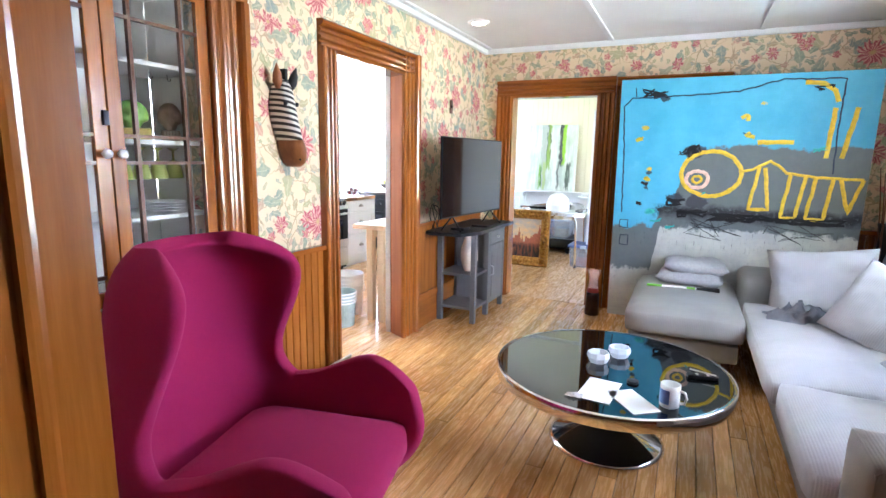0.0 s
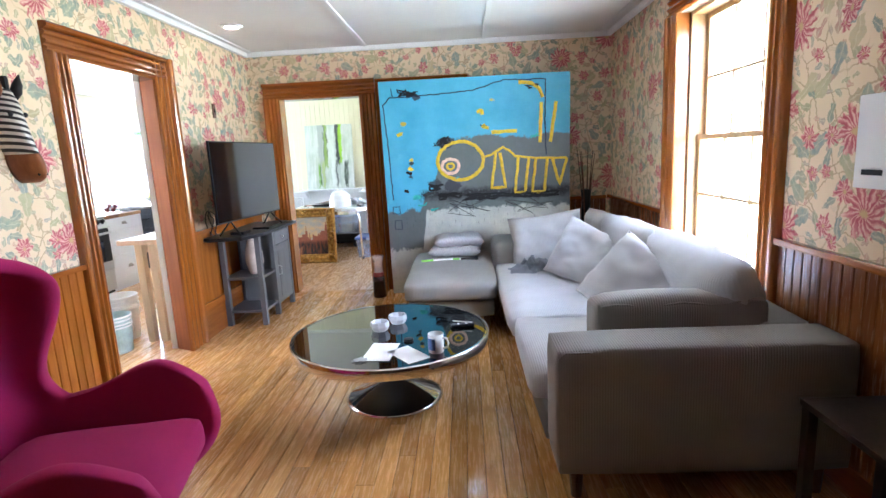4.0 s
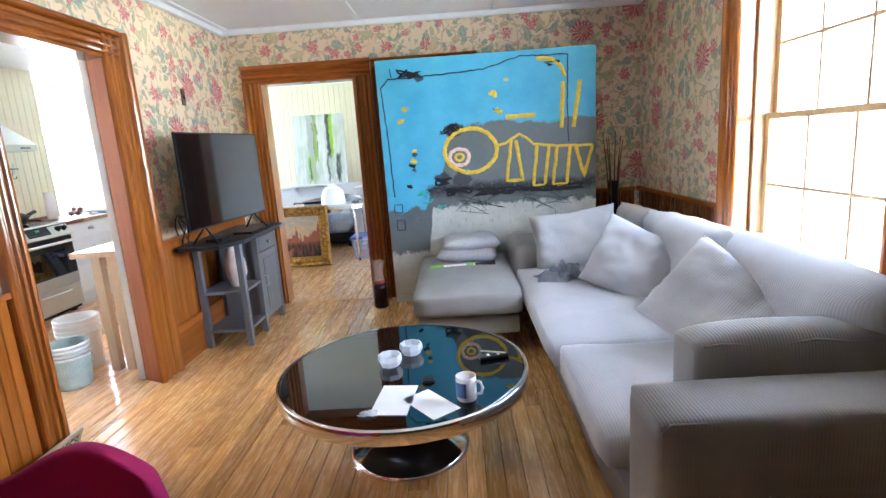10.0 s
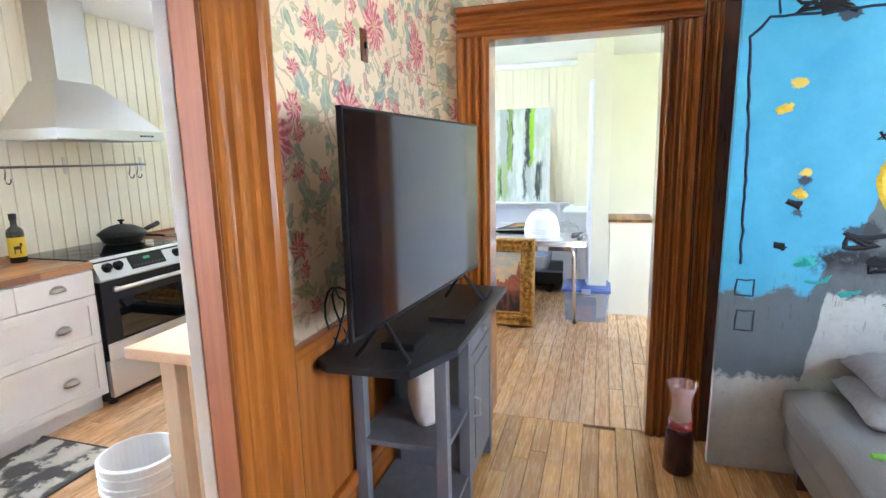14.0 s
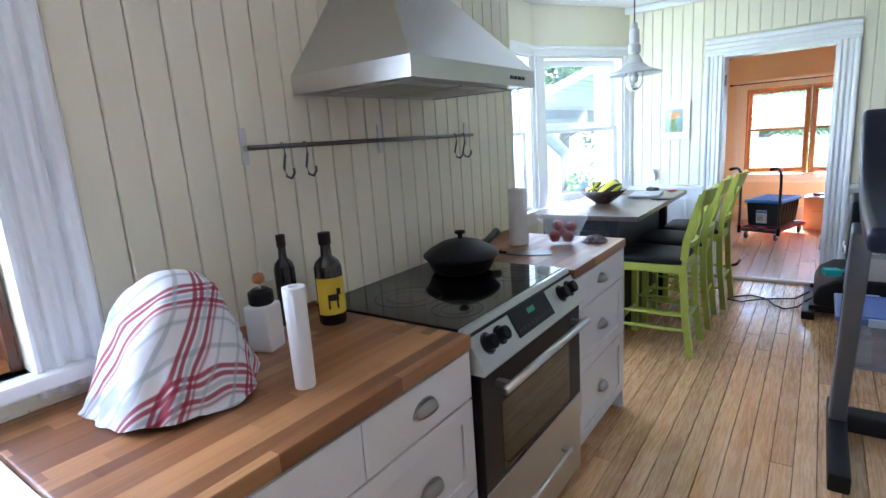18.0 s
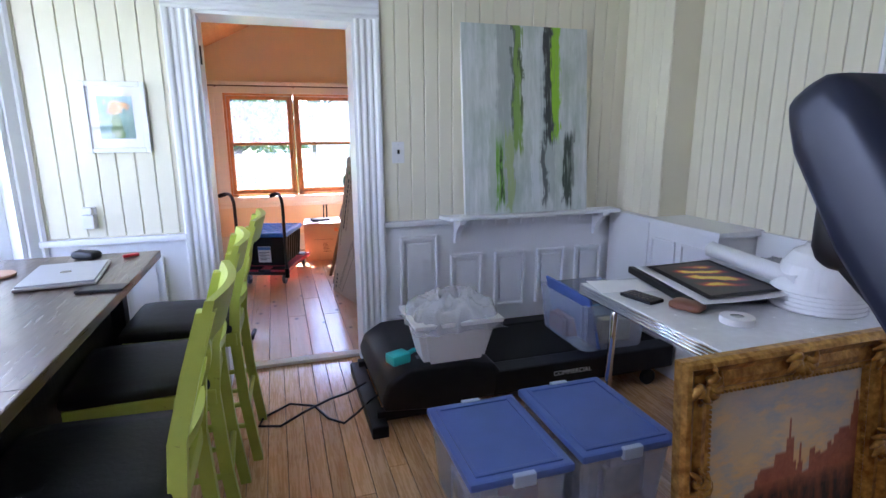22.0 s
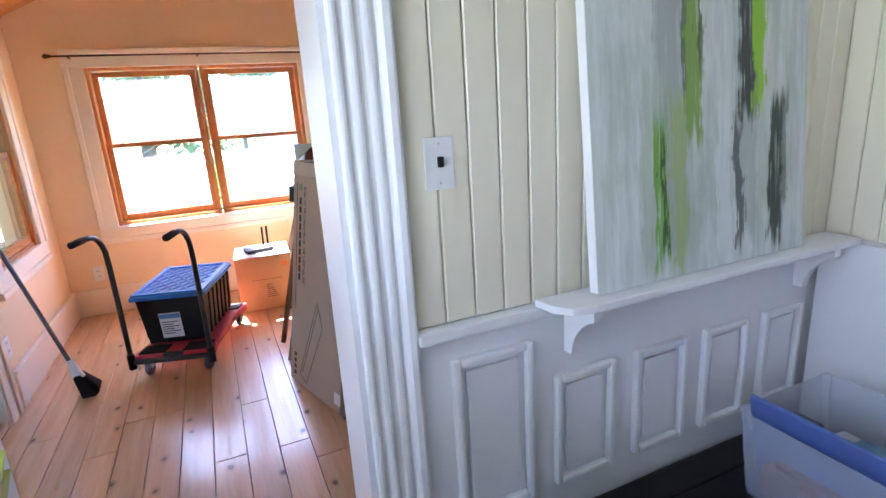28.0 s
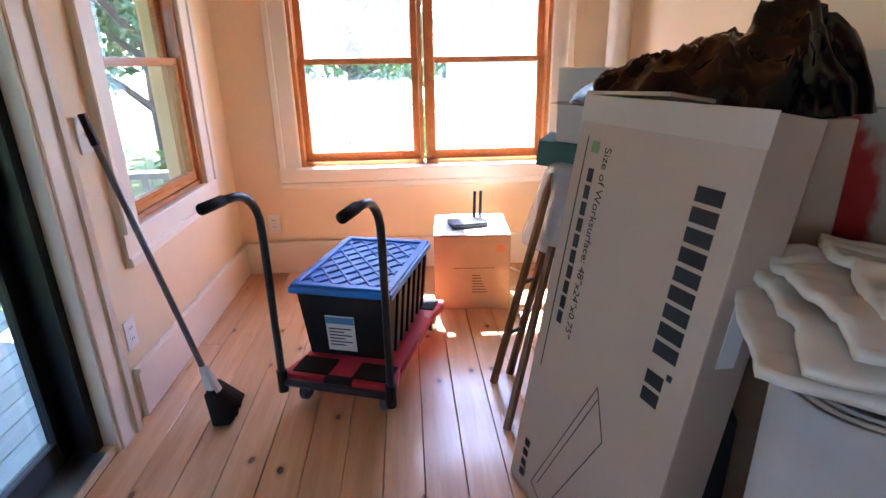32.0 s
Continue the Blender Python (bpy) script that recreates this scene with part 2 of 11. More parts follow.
def glass(name="window_glass", tint=(1, 1, 1), rough=0.0, ior=1.45):
    return Mat(name, rough, 0.0, tint, Transmission_Weight=1.0, IOR=ior).m


def glow(name, color, strength):
    return Mat(name, 0.5, 0.0, color, Emission_Color=color, Emission_Strength=strength).m


M_WALLPAPER = wallpaper()
M_OAK = wood("varnished_oak_upright", (0.25, 0.068, 0.009), (0.44, 0.145, 0.021), "z", 0.2, 0.12, coat=0.5)
M_OAK_Y = wood("varnished_oak_along_y", (0.23, 0.058, 0.007), (0.4, 0.125, 0.017), "y", 0.2, 0.12, coat=0.5)
M_OAK_X = wood("varnished_oak_along_x", (0.23, 0.058, 0.007), (0.4, 0.125, 0.017), "x", 0.2, 0.12, coat=0.5)
M_OAK_DARK = wood("dark_oak", (0.075, 0.022, 0.008), (0.15, 0.05, 0.016), "z", 0.3, 0.15, coat=0.3)
M_OAK_DULL = wood("worn_oak_jamb", (0.24, 0.06, 0.008), (0.38, 0.11, 0.016), "z", 0.85, 0.12)
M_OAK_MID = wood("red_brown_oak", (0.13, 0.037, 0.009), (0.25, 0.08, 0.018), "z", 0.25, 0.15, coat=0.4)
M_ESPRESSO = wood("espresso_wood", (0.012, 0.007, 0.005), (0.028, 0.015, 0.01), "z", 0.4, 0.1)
M_PLANK = wood("maple_floorboard", (0.52, 0.25, 0.075), (0.8, 0.46, 0.18), "y", 0.26, 0.22, worn=0.4, coat=0.5)
M_PLANK_K = wood("fir_floorboard", (0.58, 0.31, 0.13), (0.8, 0.51, 0.26), "y", 0.27, 0.16, worn=0.3, coat=0.5)
M_PINE = wood("knotty_pine_floorboard", (0.52, 0.27, 0.11), (0.78, 0.5, 0.27), "y", 0.32, 0.1, 0.6, knots=0.95, coat=0.45)
M_PINE_CEIL = wood("orange_pine_ceiling", (0.5, 0.2, 0.05), (0.66, 0.32, 0.1), "y", 0.45, 0.1)
M_GAP = paint("dark_floor_joint", (0.06, 0.03, 0.015), 0.8)
M_CREAM = paint("cream_beadboard_paint", (0.78, 0.74, 0.58), 0.4, 0.05, 1.2, 0.12)
M_WHITE = paint("white_gloss_paint", (0.8, 0.81, 0.82), 0.35, 0.04, 2.0, 0.1)
M_CEIL = paint("white_ceiling_paint", (0.82, 0.82, 0.81), 0.7, 0.05, 0.9, 0.25)
M_APRICOT = paint("apricot_wall_paint", (0.82, 0.65, 0.42), 0.6, 0.05, 0.8, 0.15)
M_SILLCREAM = paint("cream_trim_paint", (0.84, 0.76, 0.62), 0.45, 0.05, 1.5, 0.1)
M_SASHWOOD = wood("orange_pine_sash", (0.4, 0.14, 0.035), (0.62, 0.26, 0.07), "z", 0.3, 0.1, coat=0.4)
M_SASHWOOD_H = wood("orange_pine_sash_across", (0.4, 0.14, 0.035), (0.62, 0.26, 0.07), "y", 0.3, 0.1, coat=0.4)
M_GLASS = glass()


def hazed_glass():
    """Window glass with a translucent dust film that stands in for haze and glare."""
    k = Mat("hazed_window_glass")
    t = k.t
    clean, film = t.nodes.new("ShaderNodeBsdfTransparent"), t.nodes.new("ShaderNodeBsdfTranslucent")
    film.inputs[0].default_value = (0.95, 0.97, 1.0, 1)
    mix = t.nodes.new("ShaderNodeMixShader")
    n = k.noise(k.pos(), 3.0, 4)
    t.links.new(k.math("ADD", k.math("MULTIPLY", n, 0.05), 0.012), mix.inputs[0])
    t.links.new(clean.outputs[0], mix.inputs[1])
    t.links.new(film.outputs[0], mix.inputs[2])
    t.links.new(mix.outputs[0], t.nodes["Material Output"].inputs[0])
    return k.m


M_HAZED_GLASS = hazed_glass()


def clear(name, color=(0.9, 0.95, 0.97), alpha=0.15, rough=0.03):
    """Thin clear glass or film."""
    return Mat(name, rough, 0.0, color, Alpha=alpha, Specular_IOR_Level=0.8).m


M_BLACK = paint("black_plastic", (0.007, 0.007, 0.008), 0.4, 0.15, 6, 0.12)
M_BLACKMETAL = paint("black_metal", (0.01, 0.01, 0.011), 0.3, 0.1, 8, 0.05, 0.6)
M_STEEL = paint("brushed_steel", (0.6, 0.6, 0.59), 0.34, 0.015, 2, 0.0, 1.0)
M_CHROME = paint("chrome", (0.8, 0.8, 0.8), 0.07, 0.02, 3, 0.0, 1.0)
M_WHITEPLASTIC = paint("white_plastic", (0.78, 0.78, 0.77), 0.4, 0.04)
M_CARD = paint("cardboard", (0.47, 0.32, 0.2), 0.8, 0.1, 4, 0.15)
M_PAPER = paint("white_paper", (0.8, 0.8, 0.79), 0.8, 0.03)
M_INK = paint("dark_print", (0.02, 0.02, 0.023), 0.6)
M_BUTCHER = None


def butcher():
    k = Mat("butcher_block", 0.38)
    p = k.pos()
    x, y, z = k.xyz(p)[:3]
    stave = k.node("TexVoronoi", 1, [("voronoi_dimensions", "2D")], Vector=k.comb(k.math("MULTIPLY", k.math("FLOOR", k.math("MULTIPLY", x, 25.0)), 3.7), k.math("MULTIPLY", y, 1.5)), Scale=1.0, Randomness=0.9)
    g = k.noise(k.scaled(p, 60, 3, 60), 1.0, 4)
    v = k.math("ADD", k.math("MULTIPLY", k.xyz(stave)[0], 0.62), k.math("MULTIPLY", g, 0.45))
    k.put("Base Color", k.ramp(v, (0.15, (0.12, 0.042, 0.013)), (0.5, (0.24, 0.1, 0.033)), (0.9, (0.43, 0.22, 0.085))))
    k.bump(g, 0.1, 0.002)
    return k.m


M_BUTCHER = butcher()


def corduroy(name, color, step=95.0, axis=0):
    """Ribbed cloth."""
    k = Mat(name, 0.95, 0.0, color, Sheen_Weight=0.1)
    p = k.obj()
    n = k.noise(p, 2.5, 4)
    rib = k.math("SINE", k.math("MULTIPLY", k.xyz(p)[axis], step * 6.283))
    c = k.mix(k.ramp(n, (0.3, 0.0), (0.7, 1.0)), tuple(v * 0.88 for v in color), tuple(min(1, v * 1.1) for v in color))
    k.put("Base Color", k.mix(k.math("MULTIPLY", k.math("ADD", k.math("MULTIPLY", rib, 0.5), 0.5), 0.1), c, tuple(v * 0.55 for v in color)))
    k.bump(k.math("ADD", k.math("MULTIPLY", rib, 0.6), k.noise(p, 140, 2)), 0.3, 0.003)
    return k.m


# One cloth in two tones: paler where window light falls, darker for shade.
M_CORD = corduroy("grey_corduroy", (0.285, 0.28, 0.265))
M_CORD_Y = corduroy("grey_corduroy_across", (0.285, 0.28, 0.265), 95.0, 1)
M_CORD_LIT = corduroy("window_lit_corduroy", (0.43, 0.435, 0.45))


def wool():
    k = Mat("magenta_wool", 0.95, 0.0, (0.36, 0.003, 0.085), Sheen_Weight=0.1, Sheen_Tint=(0.8, 0.1, 0.3))
    p = k.pos()
    k.put("Base Color", k.mix(k.noise(p, 300, 2), (0.25, 0.0015, 0.058), (0.37, 0.004, 0.088)))
    k.bump(k.noise(p, 420, 2), 0.4, 0.002)
    return k.m


M_WOOL = wool()

# ---- building kit ----
def box_into(bm, x0, y0, z0, x1, y1, z1, bevel=0.0, m=None):
    r = bmesh.ops.create_cube(bm, size=1.0)
    vs = r["verts"]
    sx, sy, sz = x1 - x0, y1 - y0, z1 - z0
    for v in vs:
        v.co = Vector(((x0 + x1) / 2 + v.co.x * sx, (y0 + y1) / 2 + v.co.y * sy, (z0 + z1) / 2 + v.co.z * sz))
    if bevel > 0:
        es = list({e for v in vs for e in v.link_edges})
        r = bmesh.ops.bevel(bm, geom=es, offset=min(bevel, 0.49 * min(sx, sy, sz)), segments=2, profile=0.7, affect="EDGES")
        vs = list({v for f in r["faces"] for v in f.verts} | {v for v in vs if v.is_valid})
    if m is not None:
        bmesh.ops.transform(bm, matrix=m, verts=vs)
    return vs


def box(x0, y0, z0, x1, y1, z1, bevel=0.0, m=None):
    bm = bmesh.new()
    box_into(bm, x0, y0, z0, x1, y1, z1, bevel, m)
    return bm


def finish(bm, name, smooth=False):
    me = bpy.data.meshes.new(name)
    bmesh.ops.recalc_face_normals(bm, faces=bm.faces)
    bm.to_mesh(me)
    bm.free()
    if smooth:
        me.shade_smooth()
    return me


def part(name, bm, material, parent=None, label="", smooth=False, m=None):
    """Links a bmesh as one mesh object under a thing or a part."""
    ob = new(name, finish(bm, name, smooth))
    ob.data.materials.append(material)
    if parent is not None:
        ob.parent = parent
    if m is not None:
        ob.matrix_basis = m
    if label:
        ob["label"] = label
    return ob


def thing(name, label, category, m=None, group=""):
    ob = new(name)
    ob.empty_display_size = 0.1
    if m is not None:
        ob.matrix_basis = m
    return tagged(ob, label, category, group)


def solid(name, bm, material, label, category, m=None, smooth=False, group=""):
    """A thing of one mesh."""
    return tagged(part(name, bm, material, None, "", smooth, m), label, category, group)


def setting(name, bm, material, label="", smooth=False):
    ob = part(name, bm, material, None, label, smooth)
    return tagged(ob, label, "", "", "structure")


def wall_bm(axis, c0, c1, a0, a1, z0, z1, openings=()):
    """A wall of the thickness c0..c1 along the other axis from a0 to a1, with openings (from, to, bottom, top)."""
    bm = bmesh.new()
    av = sorted({a0, a1, *(o[0] for o in openings), *(o[1] for o in openings)})
    for p, q in zip(av, av[1:]):
        mid = (p + q) / 2
        zs = [z0]
        for o in sorted((o for o in openings if o[0] < mid < o[1]), key=lambda o: o[2]):
            zs += [o[2], o[3]]
        zs.append(z1)
        for lo, hi in zip(zs[::2], zs[1::2]):
            if hi - lo > 1e-4:
                if axis == "x":
                    box_into(bm, c0, p, lo, c1, q, hi)
                else:
                    box_into(bm, p, c0, lo, q, c1, hi)
    return bm


def lathe_bm(profile, n=32, cap=True):
    """Turns a profile of (radius, height) round the z axis."""
    bm = bmesh.new()
    rings = []
    for r, z in profile:
        rings.append([bm.verts.new((r * math.cos(2 * math.pi * i / n), r * math.sin(2 * math.pi * i / n), z)) for i in range(n)])
    for a, b in zip(rings, rings[1:]):
        for i in range(n):
            bm.faces.new((a[i], a[(i + 1) % n], b[(i + 1) % n], b[i]))
    if cap:
        bm.faces.new(rings[0][::-1])
        bm.faces.new(rings[-1])
    return bm


def tube_bm(points, r=0.01, n=8, closed=False, bm=None):
    """A tube along a line of points; r is one radius or one for each point."""
    bm = bm or bmesh.new()
    pts = [Vector(p) for p in points]
    rings = []
    up = Vector((0, 0, 1))
    for i, p in enumerate(pts):
        a = pts[i - 1] if i or closed else pts[0]
        b = pts[(i + 1) % len(pts)] if i < len(pts) - 1 or closed else pts[-1]
        d = (b - a).normalized()
        s = d.cross(up)
        if s.length < 1e-3:
            s = d.cross(Vector((0, 1, 0)))
        s.normalize()
        w = s.cross(d).normalized()
        rr = r[i] if isinstance(r, (list, tuple)) else r
        rings.append([bm.verts.new(p + (s * math.cos(2 * math.pi * k / n) + w * math.sin(2 * math.pi * k / n)) * rr) for k in range(n)])
    pairs = list(zip(rings, rings[1:])) + ([(rings[-1], rings[0])] if closed else [])
    for a, b in pairs:
        for k in range(n):
            bm.faces.new((a[k], a[(k + 1) % n], b[(k + 1) % n], b[k]))
    if not closed:
        bm.faces.new(rings[0][::-1])
        bm.faces.new(rings[-1])
    return bm


def prism_bm(outline, z0, z1, bevel=0.0):
    """An upright prism over an outline of (x, y)."""
    bm = bmesh.new()
    lo = [bm.verts.new((x, y, z0)) for x, y in outline]
    hi = [bm.verts.new((x, y, z1)) for x, y in outline]
    n = len(outline)
    bm.faces.new(lo[::-1])
    bm.faces.new(hi)
    for i in range(n):
        bm.faces.new((lo[i], lo[(i + 1) % n], hi[(i + 1) % n], hi[i]))
    if bevel > 0:
        bmesh.ops.bevel(bm, geom=list(bm.edges), offset=bevel, segments=2, profile=0.7, affect="EDGES")
    return bm


def axes(o, u, v, w):
    """A pose with the axes u, v and w at o."""
    m = Matrix((Vector(u), Vector(v), Vector(w))).transposed().to_4x4()
    m.translation = Vector(o)
    return m


def mould_bm(profile, length):
    """A moulding: a profile of (across, out), drawn along z."""
    bm = bmesh.new()
    lo = [bm.verts.new((u, o, 0)) for u, o in profile]
    hi = [bm.verts.new((u, o, length)) for u, o in profile]
    bm.faces.new(lo)
    bm.faces.new(hi[::-1])
    for i in range(len(profile)):
        j = (i + 1) % len(profile)
        bm.faces.new((lo[i], lo[j], hi[j], hi[i]))
    return bm


FLUTED = [(0, 0), (0, 0.02), (0.004, 0.028), (0.012, 0.031), (0.02, 0.028), (0.024, 0.014), (0.03, 0.012), (0.036, 0.016), (0.042, 0.028), (0.05, 0.031), (0.058, 0.028), (0.063, 0.014), (0.07, 0.011), (0.078, 0.014),
          (0.084, 0.026), (0.092, 0.029), (0.1, 0.026), (0.105, 0.014), (0.11, 0.014), (0.116, 0.036), (0.124, 0.046), (0.14, 0.048), (0.148, 0.042), (0.15, 0.03), (0.15, 0)]
FLAT = [(0, 0), (0, 0.016), (0.006, 0.02), (0.09, 0.02), (0.096, 0.03), (0.125, 0.034), (0.13, 0.028), (0.13, 0)]


def profile_of(shape, width, depth=1.0):
    k = width / shape[-1][0]
    return [(u * k, o * depth) for u, o in shape]


def casing(parent, shape, width, along, out, o, a0, a1, z0, z1, m_up, m_across, sides="lrt", depth=1.0):
    """Mouldings round an opening from a0 to a1 and up to z1 on a wall's face; o is the face's point at a = 0, z = 0."""
    al, ou, o = Vector(along), Vector(out), Vector(o)
    up = Vector((0, 0, 1))
    pr = profile_of(shape, width, depth)
    if "l" in sides:
        part("side_casing", mould_bm(pr, z1 - z0), m_up, parent, m=axes(o + al * a0 + up * z0, -al, ou, up))
    if "r" in sides:
        part("side_casing", mould_bm(pr, z1 - z0), m_up, parent, m=axes(o + al * a1 + up * z0, al, ou, up))
    if "t" in sides:
        part("head_casing", mould_bm(pr, a1 - a0 + 2 * width), m_across, parent, m=axes(o + al * (a0 - width) + up * z1, up, ou, al))
    if "b" in sides:
        part("bottom_casing", mould_bm(pr, a1 - a0 + 2 * width), m_across, parent, m=axes(o + al * (a0 - width) + up * z0, -up, ou, al))


def pieces(parent, name, material, spots, bevel=0.004, uses=None):
    """Boards, tiles and the like: boxes (x0, y0, z0, x1, y1, z1), those of one size on one mesh."""
    seen = {} if uses is None else uses
    for x0, y0, z0, x1, y1, z1 in spots:
        key = (round(x1 - x0, 3), round(y1 - y0, 3), round(z1 - z0, 3), material.name)
        if key not in seen:
            sx, sy, sz = (v / 2 for v in key[:3])
            bm = bmesh.new()
            box_into(bm, -sx, -sy, -sz, sx, sy, sz)
            if bevel:
                bmesh.ops.bevel(bm, geom=list(bm.edges), offset=bevel, segments=1, affect="EDGES")
            me = finish(bm, name)
            me.materials.append(material)
            seen[key] = me
        ob = new(name, seen[key])
        ob.location = ((x0 + x1) / 2, (y0 + y1) / 2, (z0 + z1) / 2)
        ob.parent = parent


def line_pose(p, q):
    """A pose at p whose x axis runs to q; y is to the left of that."""
    d = Vector((q[0] - p[0], q[1] - p[1], 0)).normalized()
    return axes((p[0], p[1], 0), d, (-d.y, d.x, 0), (0, 0, 1))


def moved(bm, m):
    bmesh.ops.transform(bm, matrix=m, verts=bm.verts)
    return bm


def holder(name, label="", parent=None, m=None):
    """An empty that holds parts of the setting."""
    ob = new(name)
    ob.empty_display_size = 0.1
    if parent is not None:
        ob.parent = parent
    if m is not None:
        ob.matrix_basis = m
    return tagged(ob, label, "", "", "structure")


def sash_window(name, label, m, w, z0, z1, wood_v, wood_h, cols=1, rows=1, depth=0.04, stile=0.05, muntin=0.018, meet=None, pane=None, inner=-0.06):
    """A double-hung window in its opening: local x along the opening from 0 to w, y to the outside. Two sashes, panes and muntins."""
    win = holder(name, label, None, m)
    meet = meet or (z0 + z1) / 2
    part("frame_side", box(0.003, inner, z0, 0.025, 0.08, z1), wood_v, win)
    part("frame_side", box(w - 0.025, inner, z0, w - 0.003, 0.08, z1), wood_v, win)
    part("frame_head", box(0.025, inner, z1 - 0.022, w - 0.025, 0.08, z1 - 0.002), wood_h, win)
    part("frame_sill", box(0.025, inner + 0.01, z0 + 0.002, w - 0.025, 0.1, z0 + 0.024), wood_h, win)
    for nm, a, b, y in (("lower_sash", z0 + 0.025, meet + 0.018, 0.0), ("upper_sash", meet - 0.018, z1 - 0.024, depth)):
        bm = bmesh.new()
        x0, x1 = 0.026, w - 0.026
        box_into(bm, x0, y, a, x0 + stile, y + 0.032, b, 0.004)
        box_into(bm, x1 - stile, y, a, x1, y + 0.032, b, 0.004)
        bot = stile * 1.3 if nm == "lower_sash" else 0.034
        top = 0.034 if nm == "lower_sash" else stile
        box_into(bm, x0 + stile, y, a, x1 - stile, y + 0.031, a + bot, 0.004)
        box_into(bm, x0 + stile, y, b - top, x1 - stile, y + 0.031, b, 0.004)
        sash = part(nm, bm, wood_h, win)
        ix0, ix1, iz0, iz1 = x0 + stile, x1 - stile, a + bot, b - top
        for i in range(1, cols):
            c = ix0 + (ix1 - ix0) * i / cols
            part("muntin", box(c - muntin / 2, y + 0.004, iz0, c + muntin / 2, y + 0.028, iz1), wood_v, sash)
        for j in range(1, rows):
            c = iz0 + (iz1 - iz0) * j / rows
            part("muntin", box(ix0, y + 0.005, c - muntin / 2, ix1, y + 0.027, c + muntin / 2), wood_h, sash)
        for i in range(cols):
            for j in range(rows):
                gx0, gx1 = ix0 + (ix1 - ix0) * i / cols, ix0 + (ix1 - ix0) * (i + 1) / cols
                gz0, gz1 = iz0 + (iz1 - iz0) * j / rows, iz0 + (iz1 - iz0) * (j + 1) / rows
                g = part("pane", box(gx0, y + 0.014, gz0, gx1, y + 0.018, gz1), pane or M_GLASS, sash)
                g.visible_shadow = False
    return win

# ---- the large structure ----
XL, XR, YB, H = -1.87, 1.83, 5.24, 2.54        # living room
XK, YD, HK = -4.48, 8.82, 2.52                 # kitchen wall, wall to the sunroom, kitchen ceiling
YS, SXL, SXR = 12.42, -4.37, -1.95             # sunroom
KD = (2.67, 3.51, 2.07)
KD_IN = 3.61                                   # the jamb splays to here on the kitchen side
D2 = (-1.57, -0.705, 2.07)
D3 = (-3.775, -2.985, 2.0)
WX = (2.40, 3.52, 0.62, 2.28)                  # living-room window
KW = (3.02, 3.93, 1.0, 2.35)                   # window over the sink
SW = (-3.955, -2.424, 0.68, 1.86)              # sunroom's end window
LW = (11.2, 11.96, 0.70, 1.90)                 # sunroom's side window
SD = (9.12, 10.76, 0.03, 2.03)                 # sliding door to the deck
south = setting("wall_living_west", wall_bm("x", XL - 0.15, XL, -1.4, YB + 0.15, 0, H + 0.1, [(KD[0], KD_IN, 0, KD[2]), (0.79, 1.75, 0.85, 2.15)]), M_WALLPAPER, "floral papered wall with a cased doorway")
wall_n = setting("wall_living_north", wall_bm("y", YB, YB + 0.15, XL, XR + 0.15, 0, H + 0.1, [(D2[0], D2[1], 0, D2[2])]), M_WALLPAPER, "floral papered wall with a cased doorway")
wall_e = setting("wall_living_east", wall_bm("x", XR, XR + 0.2, -1.4, YB, 0, H + 0.1, [WX]), M_WALLPAPER, "floral papered wall with a tall window")
# Unseen wall, made dark to cut the light bounced onto the sofa arm.
setting("wall_living_south", wall_bm("y", -1.55, -1.4, -2.02, 2.03, 0, H + 0.1), M_OAK_DARK, "unseen dark wall added to cut bounced light")
setting("wall_partition", wall_bm("y", 0.28, 0.44, XL, -0.7, 0, H), M_WALLPAPER, "short papered partition wall")
setting("ceiling_living", wall_bm("y", -1.55, YB + 0.15, XL - 0.15, XR + 0.2, H, H + 0.1), M_CEIL, "white ceiling of wide sheets")
bm = bmesh.new()
for x in (-0.62, 0.57, -1.8, 1.72):
    box_into(bm, x - 0.022, -1.4, H - 0.014, x + 0.022, YB - 0.05, H, 0.004)
setting("ceiling_battens", bm, M_WHITE, "white painted joint battens")
bm = bmesh.new()
for a in ((XL + 0.002, -1.4, XL + 0.042, YB), (XR - 0.042, -1.4, XR - 0.002, YB), (XL + 0.042, YB - 0.042, XR - 0.042, YB - 0.002)):
    box_into(bm, a[0], a[1], H - 0.05, a[2], a[3], H - 0.002, 0.012)
setting("cornice_living", bm, M_WHITE, "white painted cove moulding")

# kitchen and dining walls
wall_k = setting("wall_kitchen_west", wall_bm("x", XK - 0.2, XK, 0.8, 6.28, 0, HK + 0.1, [KW]), M_CREAM, "cream wall behind the range")
setting("wall_kitchen_south", wall_bm("y", 0.65, 0.8, XK - 0.2, XL - 0.15, 0, HK + 0.1), M_CREAM, "cream kitchen wall")
wall_d = setting("wall_dining_north", wall_bm("y", YD, YD + 0.2, -4.9, 1.9, 0, HK + 0.1, [(D3[0], D3[1], 0, D3[2])]), M_CREAM, "cream wall with a white doorway")
wall_de = setting("wall_dining_east", wall_bm("x", -1.26, -0.92, 8.4, YD, 0, HK + 0.1), M_CREAM, "cream wall pier")
setting("wall_dining_recess", wall_bm("x", -1.06, -0.92, 7.27, 8.4, 0, HK + 0.1), M_CREAM, "cream wall beside the laundry doorway")
setting("wall_hall", wall_bm("x", -0.6, -0.46, YB + 0.15, 6.7, 0, HK + 0.1), M_WHITE, "white hall wall")
setting("wall_laundry_north", wall_bm("y", 8.7, YD, -0.92, 1.9, 0, HK + 0.1), M_CREAM, "plain laundry wall")
setting("wall_laundry_south", wall_bm("y", 5.39, 5.5, -0.46, 1.75, 0, HK + 0.1), M_CREAM, "plain laundry wall")
